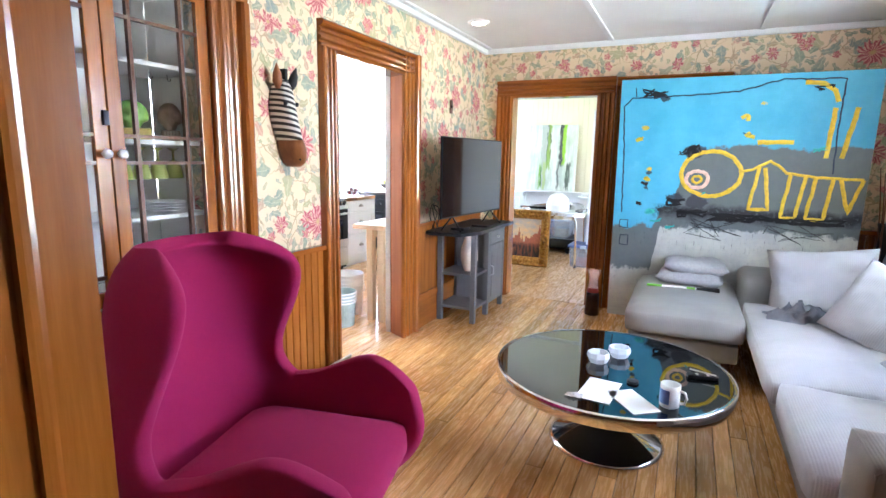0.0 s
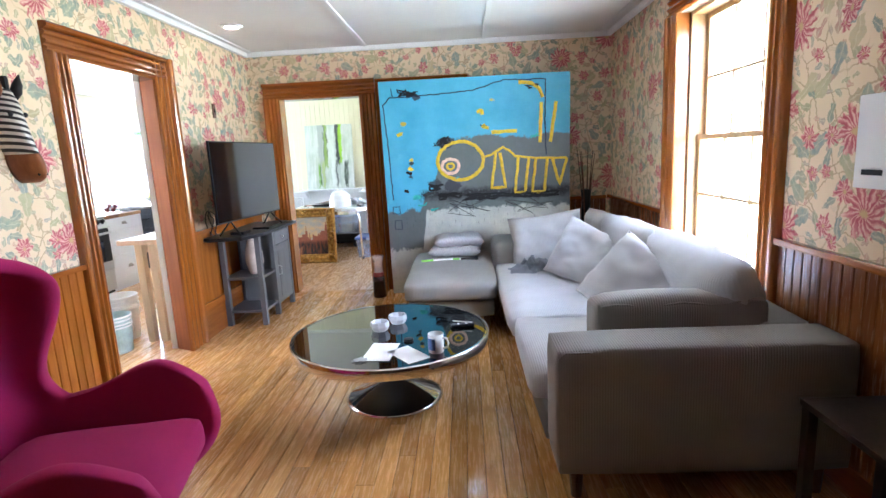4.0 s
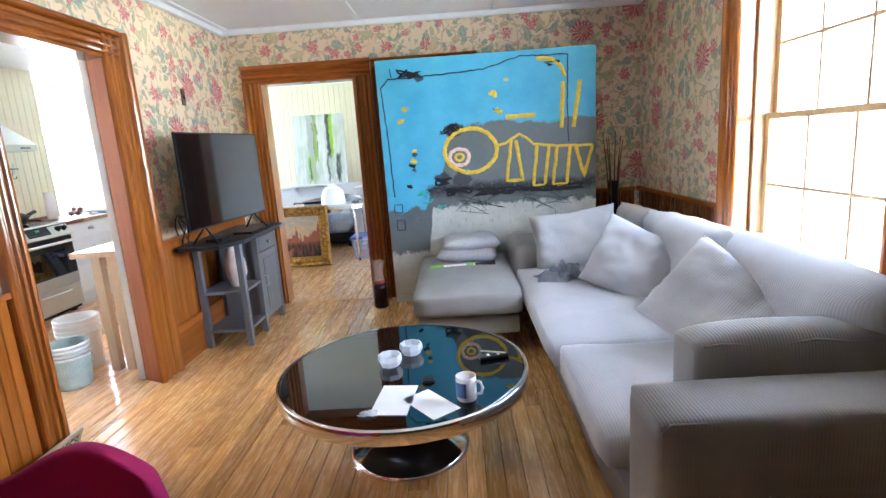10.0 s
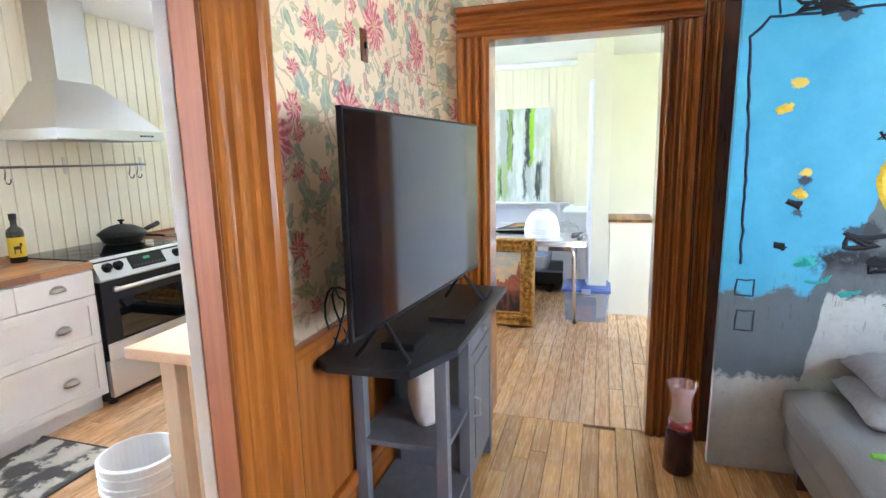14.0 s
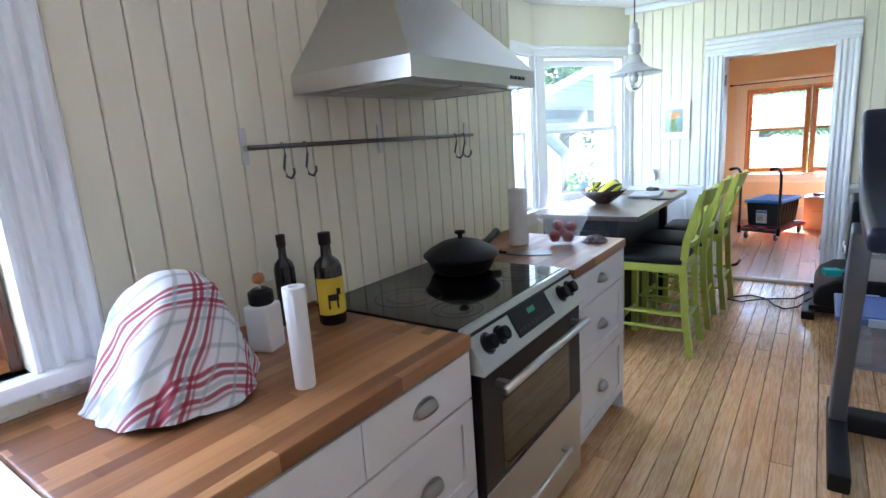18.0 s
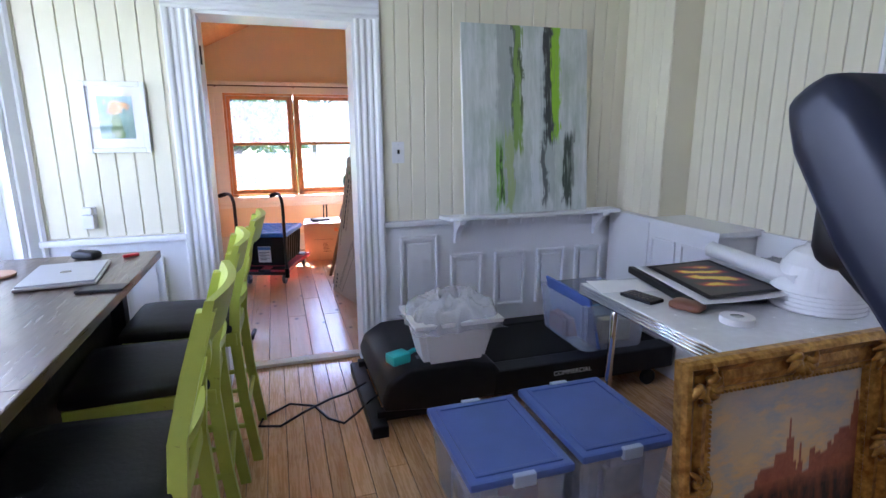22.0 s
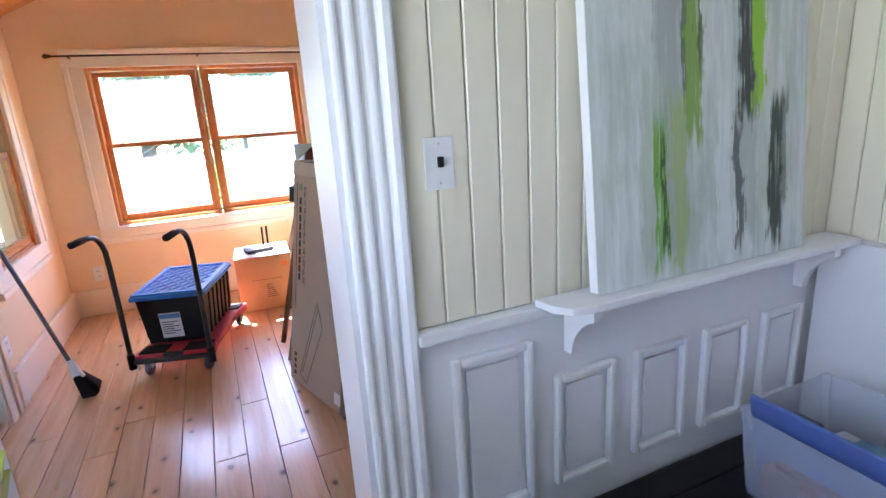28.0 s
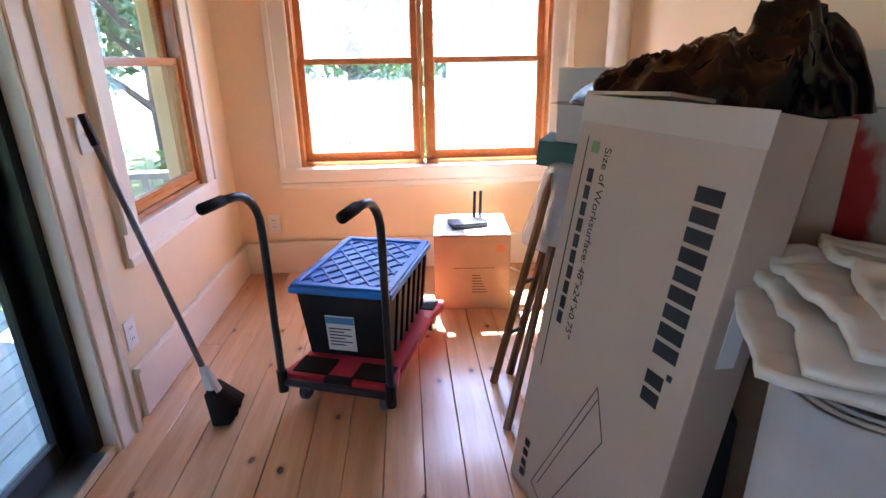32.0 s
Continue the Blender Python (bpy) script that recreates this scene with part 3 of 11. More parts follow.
# The opening is an unseen window, added to let in the laundry lamp.
setting("wall_laundry", wall_bm("x", 1.75, 1.9, 5.39, 8.8, 0, HK + 0.1, [(5.65, 6.55, 0.9, 2.1)]), M_CREAM, "plain laundry wall")
setting("wall_kitchen_stub", wall_bm("y", YB, YB + 0.15, -2.45, XL - 0.15, 0, HK), M_WHITE, "white short wall")
setting("wall_kitchen_pillar", wall_bm("y", YB, 5.64, -2.76, -2.45, 0, HK), M_WHITE, "white painted pillar at the end of a short wall")
setting("ceiling_kitchen", wall_bm("y", 0.65, YD + 0.2, -5.6, XL - 0.15, HK, HK + 0.1), M_CEIL, "white kitchen ceiling")
setting("ceiling_dining", wall_bm("y", YB + 0.15, YD + 0.2, XL - 0.15, 1.9, HK, HK + 0.1), M_CEIL, "white dining ceiling")
BAY = [(-4.48, 6.28), (-5.1, 6.62), (-5.1, 7.88), (-4.55, 8.82)]
BZ = (0.80, 2.1)
for i, (p, q) in enumerate(zip(BAY, BAY[1:])):
    n = math.dist(p, q)
    ops = [[(0.1, n - 0.08, *BZ)], [(0.13, n - 0.07, *BZ)], [(0.09, n - 0.09, *BZ)]][i]
    setting("wall_bay", moved(wall_bm("y", 0.0, 0.14, -0.02, n + 0.02, 0, HK + 0.1, ops), line_pose(p, q)), M_CREAM, "cream wall of the window bay")

# sunroom
wall_sn = setting("wall_sunroom_north", wall_bm("y", YS, YS + 0.18, SXL - 0.18, SXR + 0.1, 0, 3.3, [SW]), M_APRICOT, "apricot wall with a double window")
wall_sw = setting("wall_sunroom_west", wall_bm("x", SXL - 0.18, SXL, 9.02, YS, 0, 3.3, [LW, SD]), M_APRICOT, "apricot wall with a sliding door")
setting("wall_sunroom_east", wall_bm("x", SXR, SXR + 0.15, 9.02, YS + 0.1, 0, 3.3), M_APRICOT, "plain apricot wall")
setting("wall_sunroom_south", wall_bm("y", 9.02, 9.03, -4.5, SXR, 0, 3.3, [(D3[0], D3[1], 0, D3[2])]), M_APRICOT, "apricot wall round the doorway")
bm = bmesh.new()
for i in range(-1, 24):
    y = 9.0 + i * 0.152
    for x0, z0, x1, z1 in ((-4.6, 2.08, -3.05, 2.86), (-3.05, 2.86, -1.8, 2.26)):
        a = math.atan2(z1 - z0, x1 - x0)
        n = math.hypot(x1 - x0, z1 - z0)
        box_into(bm, 0, y, 0, n, y + 0.148, 0.02, 0.004, axes((x0, 0, z0), (math.cos(a), 0, math.sin(a)), (0, 1, 0), (-math.sin(a), 0, math.cos(a))))
setting("ceiling_sunroom", bm, M_PINE_CEIL, "sloping orange pine board ceiling")
setting("roof_sunroom", wall_bm("y", 8.9, 12.8, -4.8, -1.6, 3.3, 3.4), M_PINE_CEIL, "plain roof")

# sub-floors that close the joints between the boards
setting("floor_base", wall_bm("y", -1.55, 9.0, -5.6, 2.03, -0.12, -0.022), M_GAP, "dark subfloor under the boards")
setting("floor_base_sunroom", wall_bm("y", 9.0, 12.6, -4.55, -1.8, -0.12, -0.022), M_GAP, "dark subfloor under the boards")


def floor_boards(name, label, material, x0, x1, y0, y1, w, lengths, holes=()):
    """Floorboards along y with staggered ends."""
    fl = holder(name, label)
    rng = random.Random(name)
    spots, uses, x = [], {}, x0
    while x < x1 - 0.01:
        b = min(x + w, x1)
        y = y0 - rng.choice(lengths) * rng.random()
        while y < y1:
            e = min(y + rng.choice(lengths), y1)
            s = max(y, y0)
            if e - s > 0.05:
                spots.append((x + 0.0012, s + 0.0012, -0.021, b - 0.0012, e - 0.0012, rng.choice((0, -0.0007, -0.0014))))
            y = e
        x = b
    pieces(fl, "floorboard", material, spots, 0.0022, uses)
    return fl


# dining and kitchen chair rail, panelling
panel = holder("wainscot_dining", "white panelled wainscot with a chair rail")


def panelled(parent, x0, x1, z1, count, first=None):
    """White panelling on the dining wall's face: a board with framed, sunk panels."""
    part("board", box(x0, YD - 0.012, 0, x1, YD - 0.002, z1), M_WHITE, parent)
    part("baseboard", box(x0, YD - 0.03, 0, x1, YD - 0.012, 0.14, 0.006), M_WHITE, parent)
    part("chair_rail", box(x0, YD - 0.045, z1 - 0.02, x1, YD - 0.002, z1 + 0.012, 0.007), M_WHITE, parent)
    w = (x1 - x0 - 0.1) / count
    spans = [(x0 + 0.06 + i * w, x0 + 0.06 + (i + 1) * w - 0.085, z1 - 0.1) for i in range(count)]
    if first:
        spans = [(-2.765, -2.525, 0.8), (-2.45, -2.235, 0.67), (-2.155, -1.94, 0.67), (-1.863, -1.653, 0.67), (-1.577, -1.374, 0.67)]
    for a, b, top in spans:
        bm = bmesh.new()
        for c in ((a, 0.31, a + 0.022, top), (b - 0.022, 0.31, b, top), (a + 0.022, top - 0.022, b - 0.022, top), (a + 0.022, 0.31, b - 0.022, 0.332)):
            box_into(bm, c[0], YD - 0.036, c[1], c[2], YD - 0.012, c[3], 0.009)
        part("panel_moulding", bm, M_WHITE, parent)
        part("panel", box(a + 0.04, YD - 0.024, 0.352, b - 0.04, YD - 0.012, top - 0.04, 0.009), M_WHITE, parent)


panelled(panel, -2.85, -1.262, 0.885, 5, True)
panelled(panel, -4.58, -3.9, 0.885, 2)

# upright beadboards
def beadboards(parent, axis, face, out, a0, a1, z0, z1, w=0.083, gaps=(), material=None, t=0.011):
    """Upright boards on a wall's face; gaps are (from, to, bottom, top) left open."""
    spots, n = [], max(1, round((a1 - a0) / w))
    w = (a1 - a0) / n
    for i in range(n):
        a, b = a0 + i * w + 0.0015, a0 + (i + 1) * w - 0.0015
        spans = [(z0, z1)]
        for g in gaps:
            if a < g[1] - 0.01 and b > g[0] + 0.01:
                spans = [s for lo, hi in spans for s in ((lo, min(hi, g[2])), (max(lo, g[3]), hi)) if s[1] - s[0] > 0.03]
        for lo, hi in spans:
            f0, f1 = (face, face + out * t) if out > 0 else (face + out * t, face)
            spots.append((f0, a, lo, f1, b, hi) if axis == "x" else (a, f0, lo, b, f1, hi))
    pieces(parent, "beadboard", material or M_CREAM, spots, 0.0035)


bb = holder("beadboard_kitchen", "cream painted upright beadboards")
beadboards(bb, "x", XK, 1, 0.8, 6.28, 0.0, HK, 0.092, [(2.88, 4.08, 0.92, 2.5)])
bb = holder("beadboard_dining", "cream painted upright beadboards")
beadboards(bb, "y", YD, -1, -4.6, -1.262, 0.9, HK - 0.04, 0.083, [(D3[0] - 0.13, D3[1] + 0.13, 0, D3[2] + 0.15)])
bb = holder("beadboard_recess", "white painted upright beadboards")
beadboards(bb, "x", -1.06, -1, 7.4, 8.4, 0.9, HK - 0.04, 0.083)
beadboards(bb, "x", -1.26, -1, 8.4, YD - 0.012, 0.9, HK - 0.04, 0.083)
setting("crown_dining", box(-4.6, YD - 0.06, HK - 0.06, -1.262, YD - 0.013, HK - 0.002, 0.02), M_WHITE, "white crown moulding")
setting("wainscot_box", box(-1.33, 7.87, 0, -1.062, 8.39, 0.88), M_WHITE, "white boxed wainscot")
setting("wainscot_box_top", box(-1.36, 7.84, 0.88, -1.062, 8.395, 0.91, 0.008), M_WHITE, "white boxed wainscot top")
setting("wainscot_east", box(-1.335, 8.392, 0, -1.262, 8.78, 0.9), M_WHITE, "white boxed wainscot side")
setting("wainscot_recess", box(-1.09, 7.4, 0, -1.06, 7.86, 0.9, 0.004), M_WHITE, "white wainscot board")
bm = bmesh.new()
for a, b in ((7.9, 8.12), (8.16, 8.36)):
    for c in ((a, 0.2, a + 0.016, 0.8), (b - 0.016, 0.2, b, 0.8), (a + 0.016, 0.784, b - 0.016, 0.8), (a + 0.016, 0.2, b - 0.016, 0.216)):
        box_into(bm, -1.342, c[0], c[1], -1.331, c[2], c[3], 0.004)
setting("wainscot_box_moulding", bm, M_WHITE, "white panel mouldings")

# oak casings and wainscots of the living room
trim = holder("trim_kitchen_doorway", "varnished oak fluted door casing")
casing(trim, FLUTED, 0.15, (0, 1, 0), (1, 0, 0), (XL, 0, 0), KD[0], KD[1], 0, KD[2], M_OAK, M_OAK_Y, "lt")
casing(trim, FLUTED, 0.235, (0, 1, 0), (1, 0, 0), (XL, 0, 0), KD[0], KD[1], 0, KD[2] + 0.15, M_OAK, M_OAK_Y, "r")
part("jamb", box(XL - 0.149, KD[0] - 0.001, 0, XL + 0.016, KD[0] + 0.018, KD[2]), M_OAK, trim)
part("jamb", prism_bm([(XL + 0.016, KD[1] - 0.002), (XL + 0.001, KD_IN - 0.002), (XL - 0.149, KD_IN - 0.002), (XL - 0.149, KD_IN - 0.02)], 0.0, KD[2]), M_OAK_DULL, trim)
part("white_edge", box(XL - 0.195, KD_IN - 0.022, 0, XL - 0.1505, KD_IN + 0.02, KD[2] + 0.02, 0.004), M_WHITE, trim)
part("head_jamb", box(XL - 0.149, KD[0] + 0.018, KD[2] - 0.018, XL + 0.016, KD_IN - 0.02, KD[2] + 0.001), M_OAK_Y, trim)
casing(trim, FLAT, 0.13, (0, 1, 0), (-1, 0, 0), (XL - 0.15, 0, 0), KD[0], KD_IN + 0.02, 0, KD[2], M_WHITE, M_WHITE)
trim = holder("trim_dining_doorway", "varnished oak fluted door casing")
casing(trim, FLUTED, 0.15, (1, 0, 0), (0, -1, 0), (0, YB, 0), D2[0], D2[1], 0, D2[2], M_OAK, M_OAK_X)
part("jamb", box(D2[0] - 0.001, YB - 0.016, 0, D2[0] + 0.018, YB + 0.149, D2[2]), M_OAK, trim)
part("jamb", box(D2[1] - 0.018, YB - 0.016, 0, D2[1] + 0.001, YB + 0.149, D2[2]), M_OAK, trim)
part("head_jamb", box(D2[0] + 0.018, YB - 0.016, D2[2] - 0.018, D2[1] - 0.018, YB + 0.149, D2[2] + 0.001), M_OAK_X, trim)
casing(trim, FLAT, 0.13, (1, 0, 0), (0, 1, 0), (0, YB + 0.15, 0), D2[0], D2[1], 0, D2[2], M_WHITE, M_WHITE)
# a second, closed doorway behind the canvas
trim = holder("trim_closed_doorway", "dark oak casing of a closed doorway")
casing(trim, FLUTED, 0.08, (1, 0, 0), (0, -1, 0), (0, YB, 0), -0.47, 0.32, 0, 2.13, M_OAK, M_OAK_X, "lrt", 0.8)
part("door_leaf", box(-0.47, YB - 0.012, 0.0, 0.32, YB - 0.002, 2.13), M_OAK_DARK, trim)
trim = holder("trim_window", "varnished oak window casing")
casing(trim, FLUTED, 0.17, (0, 1, 0), (-1, 0, 0), (XR, 0, 0), WX[0], WX[1], 0.0, WX[3], M_OAK, M_OAK_Y)
part("jamb", box(XR - 0.014, WX[1] - 0.001, WX[2], XR + 0.198, WX[1] + 0.016, WX[3]), M_OAK, trim)
part("sill", box(XR - 0.05, WX[0], WX[2] - 0.03, XR + 0.2, WX[1], WX[2], 0.006), M_OAK_Y, trim)
M_SASH = wood("honey_pine_sash", (0.42, 0.24, 0.1), (0.6, 0.4, 0.2), "z", 0.35, 0.1)
sash_window("window_living", "tall oak sash window with small panes", axes((XR + 0.13, WX[0], 0), (0, 1, 0), (1, 0, 0), (0, 0, 1)), WX[1] - WX[0], WX[2], WX[3], M_SASH, M_SASH, 3, 2, stile=0.035)


def oak_wainscot(name, axis, face, out, a0, a1, z1, material, boards=True, w=0.062):
    """Oak wainscot: upright boards or a flat panel, a cap rail and a baseboard."""
    hold = holder(name, "varnished oak wainscot with a cap rail")
    f = (lambda d0, d1: sorted((face + out * d0, face + out * d1)))
    across = M_OAK_Y if axis == "x" else M_OAK_X

    def bx(d0, d1, p, q, lo, hi, bev=0.0):
        c = f(d0, d1)
        return box(c[0], p, lo, c[1], q, hi, bev) if axis == "x" else box(p, c[0], lo, q, c[1], hi, bev)

    if boards:
        beadboards(hold, axis, face, out, a0, a1, 0.12, z1 - 0.02, w, (), material, 0.014)
        part("baseboard", bx(0, 0.02, a0, a1, 0, 0.12, 0.006), across, hold)
    else:
        part("panel", bx(0, 0.012, a0, a1, 0.3, z1 - 0.02), material, hold)
        part("baseboard", bx(0, 0.022, a0, a1, 0.0, 0.24, 0.004), across, hold)
        part("base_moulding", bx(0, 0.034, a0, a1, 0.24, 0.3, 0.012), across, hold)
    part("cap_rail", bx(0, 0.04, a0, a1, z1 - 0.02, z1 + 0.012, 0.008), across, hold)


oak_wainscot("wainscot_west_chair", "x", XL, 1, 1.99, KD[0] - 0.151, 0.9, M_OAK)
oak_wainscot("wainscot_west_screen", "x", XL, 1, KD[1] + 0.236, YB - 0.045, 0.9, M_OAK, False)
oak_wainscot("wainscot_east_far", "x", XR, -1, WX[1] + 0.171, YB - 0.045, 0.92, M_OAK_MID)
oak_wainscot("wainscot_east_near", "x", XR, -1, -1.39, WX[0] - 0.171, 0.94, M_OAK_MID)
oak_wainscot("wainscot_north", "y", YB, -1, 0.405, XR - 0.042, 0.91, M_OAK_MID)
# the wide cased opening in which the walk begins
trim = holder("trim_wide_opening", "wide quarter-sawn oak jamb of an opening")
part("jamb", box(-0.699, 0.265, 0, -0.675, 0.455, H), M_OAK, trim)
part("jamb_bead", box(-0.698, 0.345, 0, -0.663, 0.375, H - 0.001, 0.01), M_OAK, trim)
casing(trim, FLUTED, 0.15, (1, 0, 0), (0, 1, 0), (0, 0.44, 0), -0.7, 0.6, 0, H - 0.003, M_OAK, M_OAK_X, "l")
casing(trim, FLUTED, 0.15, (1, 0, 0), (0, -1, 0), (0, 0.28, 0), -0.7, 0.6, 0, H - 0.003, M_OAK, M_OAK_X, "l")

# white doorway to the sunroom
trim = holder("trim_sunroom_doorway", "white painted door casing")
casing(trim, FLUTED, 0.135, (1, 0, 0), (0, -1, 0), (0, YD - 0.012, 0), D3[0], D3[1], 0, D3[2], M_WHITE, M_WHITE, depth=0.55)
casing(trim, FLAT, 0.12, (1, 0, 0), (0, 1, 0), (0, 9.03, 0), D3[0], D3[1], 0, D3[2], M_SILLCREAM, M_SILLCREAM)
part("jamb", box(D3[0] - 0.001, YD - 0.012, 0, D3[0] + 0.016, 9.035, D3[2]), M_WHITE, trim)
part("jamb", box(D3[1] - 0.016, YD - 0.012, 0, D3[1] + 0.001, 9.035, D3[2]), M_WHITE, trim)
part("head_jamb", box(D3[0] + 0.016, YD - 0.012, D3[2] - 0.016, D3[1] - 0.016, 9.035, D3[2] + 0.001), M_WHITE, trim)
part("threshold", box(D3[0] + 0.016, 8.99, 0.001, D3[1] - 0.016, 9.06, 0.022, 0.006), M_SILLCREAM, trim)
for z in (0.3, 1.75):
    part("hinge", box(D3[0] + 0.016, 8.85, z, D3[0] + 0.022, 8.88, z + 0.09), M_BLACKMETAL, trim)
# laundry doorway
trim = holder("trim_laundry_doorway", "white painted door casing")
casing(trim, FLUTED, 0.13, (0, 1, 0), (-1, 0, 0), (-1.06, 0, 0), 6.3, 7.27, 0, 2.1, M_WHITE, M_WHITE, "r")
# kitchen window
trim = holder("trim_kitchen_window", "white painted window casing")
casing(trim, FLUTED, 0.15, (0, 1, 0), (1, 0, 0), (XK, 0, 0), KW[0], KW[1], KW[2] - 0.06, KW[3], M_WHITE, M_WHITE)
part("sill", box(XK - 0.2, KW[0] - 0.17, KW[2] - 0.035, XK + 0.06, KW[1] + 0.17, KW[2], 0.006), M_WHITE, trim)
sash_window("window_kitchen", "white cased sash window with brown sashes", axes((XK - 0.1, KW[1], 0), (0, -1, 0), (-1, 0, 0), (0, 0, 1)), KW[1] - KW[0], KW[2], KW[3], M_OAK_DARK, M_SASHWOOD_H, stile=0.045, meet=1.67)
# bay windows
for i, (p, q) in enumerate(zip(BAY, BAY[1:])):
    n = math.dist(p, q)
    a, b = [(0.1, n - 0.08), (0.13, n - 0.07), (0.09, n - 0.09)][i]
    m = line_pose(p, q)
    d, o = m.col[0].to_3d(), m.col[1].to_3d()
    trim = holder("trim_bay_window", "white painted bay window casing")
    casing(trim, FLAT, 0.085 if i else 0.06, d, -o, (p[0], p[1], 0), a, b, BZ[0], BZ[1], M_WHITE, M_WHITE)
    part("stool", moved(box(a - 0.06, -0.07, BZ[0] - 0.035, b + 0.06, 0.13, BZ[0], 0.006), m), M_WHITE, trim)
    part("apron", moved(box(a - 0.04, -0.018, BZ[0] - 0.13, b + 0.04, -0.002, BZ[0] - 0.035, 0.004), m), M_WHITE, trim)
    sash_window("window_bay", "white double-hung bay window", m @ Matrix.Translation((a, 0.05, 0)), b - a, BZ[0], BZ[1], M_WHITE, M_WHITE, stile=0.05, meet=1.46, pane=M_HAZED_GLASS)
# sunroom windows, base boards and rod
trim = holder("trim_sunroom_window", "cream painted casing of the double window")
casing(trim, FLAT, 0.13, (1, 0, 0), (0, -1, 0), (0, YS, 0), SW[0], SW[1], SW[2], SW[3], M_SILLCREAM, M_SILLCREAM, "lrtb", 0.7)
part("sill", box(SW[0] - 0.02, YS - 0.05, SW[2] - 0.03, SW[1] + 0.02, YS + 0.15, SW[2] - 0.002, 0.006), M_SILLCREAM, trim)
for k, x in enumerate((SW[0], (SW[0] + SW[1]) / 2 + 0.003)):
    sash_window("window_sunroom", "orange pine double-hung window", axes((x, YS + 0.07, 0), (1, 0, 0), (0, 1, 0), (0, 0, 1)), (SW[1] - SW[0]) / 2 - 0.003, SW[2], SW[3], M_SASHWOOD, M_SASHWOOD_H, stile=0.04, meet=1.29, pane=M_HAZED_GLASS)
trim = holder("trim_side_window", "cream painted casing of the side window")
casing(trim, FLAT, 0.13, (0, 1, 0), (1, 0, 0), (SXL, 0, 0), LW[0], LW[1], LW[2], LW[3], M_SILLCREAM, M_SILLCREAM, "lrtb", 0.9)
sash_window("window_side", "orange pine double-hung window", axes((SXL - 0.025, LW[1], 0), (0, -1, 0), (-1, 0, 0), (0, 0, 1)), LW[1] - LW[0], LW[2], LW[3], M_SASHWOOD, M_SASHWOOD_H, stile=0.04, meet=1.3, inner=-0.02)
bb = holder("baseboard_sunroom", "tall cream painted baseboard")
part("board", box(SXL + 0.002, 10.95, 0, SXL + 0.022, YS - 0.024, 0.19, 0.004), M_SILLCREAM, bb)
part("cap", box(SXL + 0.002, 10.95, 0.19, SXL + 0.03, YS - 0.024, 0.21, 0.006), M_SILLCREAM, bb)
part("board", box(SXL + 0.002, YS - 0.022, 0, SXR - 0.002, YS - 0.002, 0.19, 0.004), M_SILLCREAM, bb)
part("cap", box(SXL + 0.002, YS - 0.03, 0.19, SXR - 0.002, YS - 0.002, 0.21, 0.006), M_SILLCREAM, bb)

# ---- living room ----
def pillow_bm(w, h, t, seed=0, n=14, pinch=0.07, wrinkle=0.012):
    """A stuffed cushion in the local xz plane, with ears at its corners."""
    bm = bmesh.new()
    rows = []
    for side in (1, -1):
        grid = []
        for j in range(n + 1):
            line = []
            for i in range(n + 1):
                u, v = 2 * i / n - 1, 2 * j / n - 1
                edge = (1 - u ** 4) * (1 - v ** 4)
                k = 1 - pinch * (1 - abs(u * v)) * (abs(u) ** 6 + abs(v) ** 6)
                x, z = u * w / 2 * k, v * h / 2 * k
                wr = noise.noise(Vector((u * 2.3 + seed * 3.1, v * 2.3, seed * 1.7 + side)))
                wr2 = noise.noise(Vector((u * 6 + seed, v * 6, seed + side * 2)))
                y = side * (t / 2 * max(edge, 0) ** 0.42 + (wrinkle * 2 * wr + wrinkle * wr2) * max(edge, 0) ** 0.3)
                line.append(bm.verts.new((x, y, z)))
            grid.append(line)
        for j in range(n):
            for i in range(n):
                f = (grid[j][i], grid[j][i + 1], grid[j + 1][i + 1], grid[j + 1][i])
                bm.faces.new(f if side < 0 else f[::-1])
        rows.append(grid)
    bmesh.ops.remove_doubles(bm, verts=bm.verts, dist=0.0005)
    return bm


def puff_bm(x0, y0, z0, x1, y1, z1, r=0.05, seed=0, sag=0.012, cuts=7):
    """A soft upholstered block: rounded, slightly swollen and uneven."""
    bm = bmesh.new()
    bmesh.ops.create_cube(bm, size=2.0)
    bmesh.ops.subdivide_edges(bm, edges=list(bm.edges), cuts=cuts, use_grid_fill=True)
    s = Vector(((x1 - x0) / 2, (y1 - y0) / 2, (z1 - z0) / 2))
    c = Vector(((x0 + x1) / 2, (y0 + y1) / 2, (z0 + z1) / 2))
    for v in bm.verts:
        q = Vector((v.co.x * s.x, v.co.y * s.y, v.co.z * s.z))
        inner = Vector((max(-s.x + r, min(s.x - r, q.x)), max(-s.y + r, min(s.y - r, q.y)), max(-s.z + r, min(s.z - r, q.z))))
        d = q - inner
        if d.length > 1e-6:
            q = inner + d.normalized() * r
        k = noise.noise(Vector((q.x * 3 + seed, q.y * 3, q.z * 3 + seed * 2)))
        bulge = (1 - v.co.x ** 2) * (1 - v.co.y ** 2)
        v.co = c + q + Vector((0, 0, (sag * 1.2 * bulge if v.co.z > 0 else 0) + sag * k * (1 if v.co.z > 0.2 else 0.2)))
    return bm


# the sofa along the window wall
sofa = thing("sofa", "grey corduroy sectional sofa on short dark legs", "sofa")
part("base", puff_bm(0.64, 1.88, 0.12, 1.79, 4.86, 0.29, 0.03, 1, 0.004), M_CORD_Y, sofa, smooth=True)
part("seat_cushion", puff_bm(0.585, 1.92, 0.285, 1.5, 2.74, 0.455, 0.06, 2, 0.02), M_CORD_LIT, sofa, smooth=True)
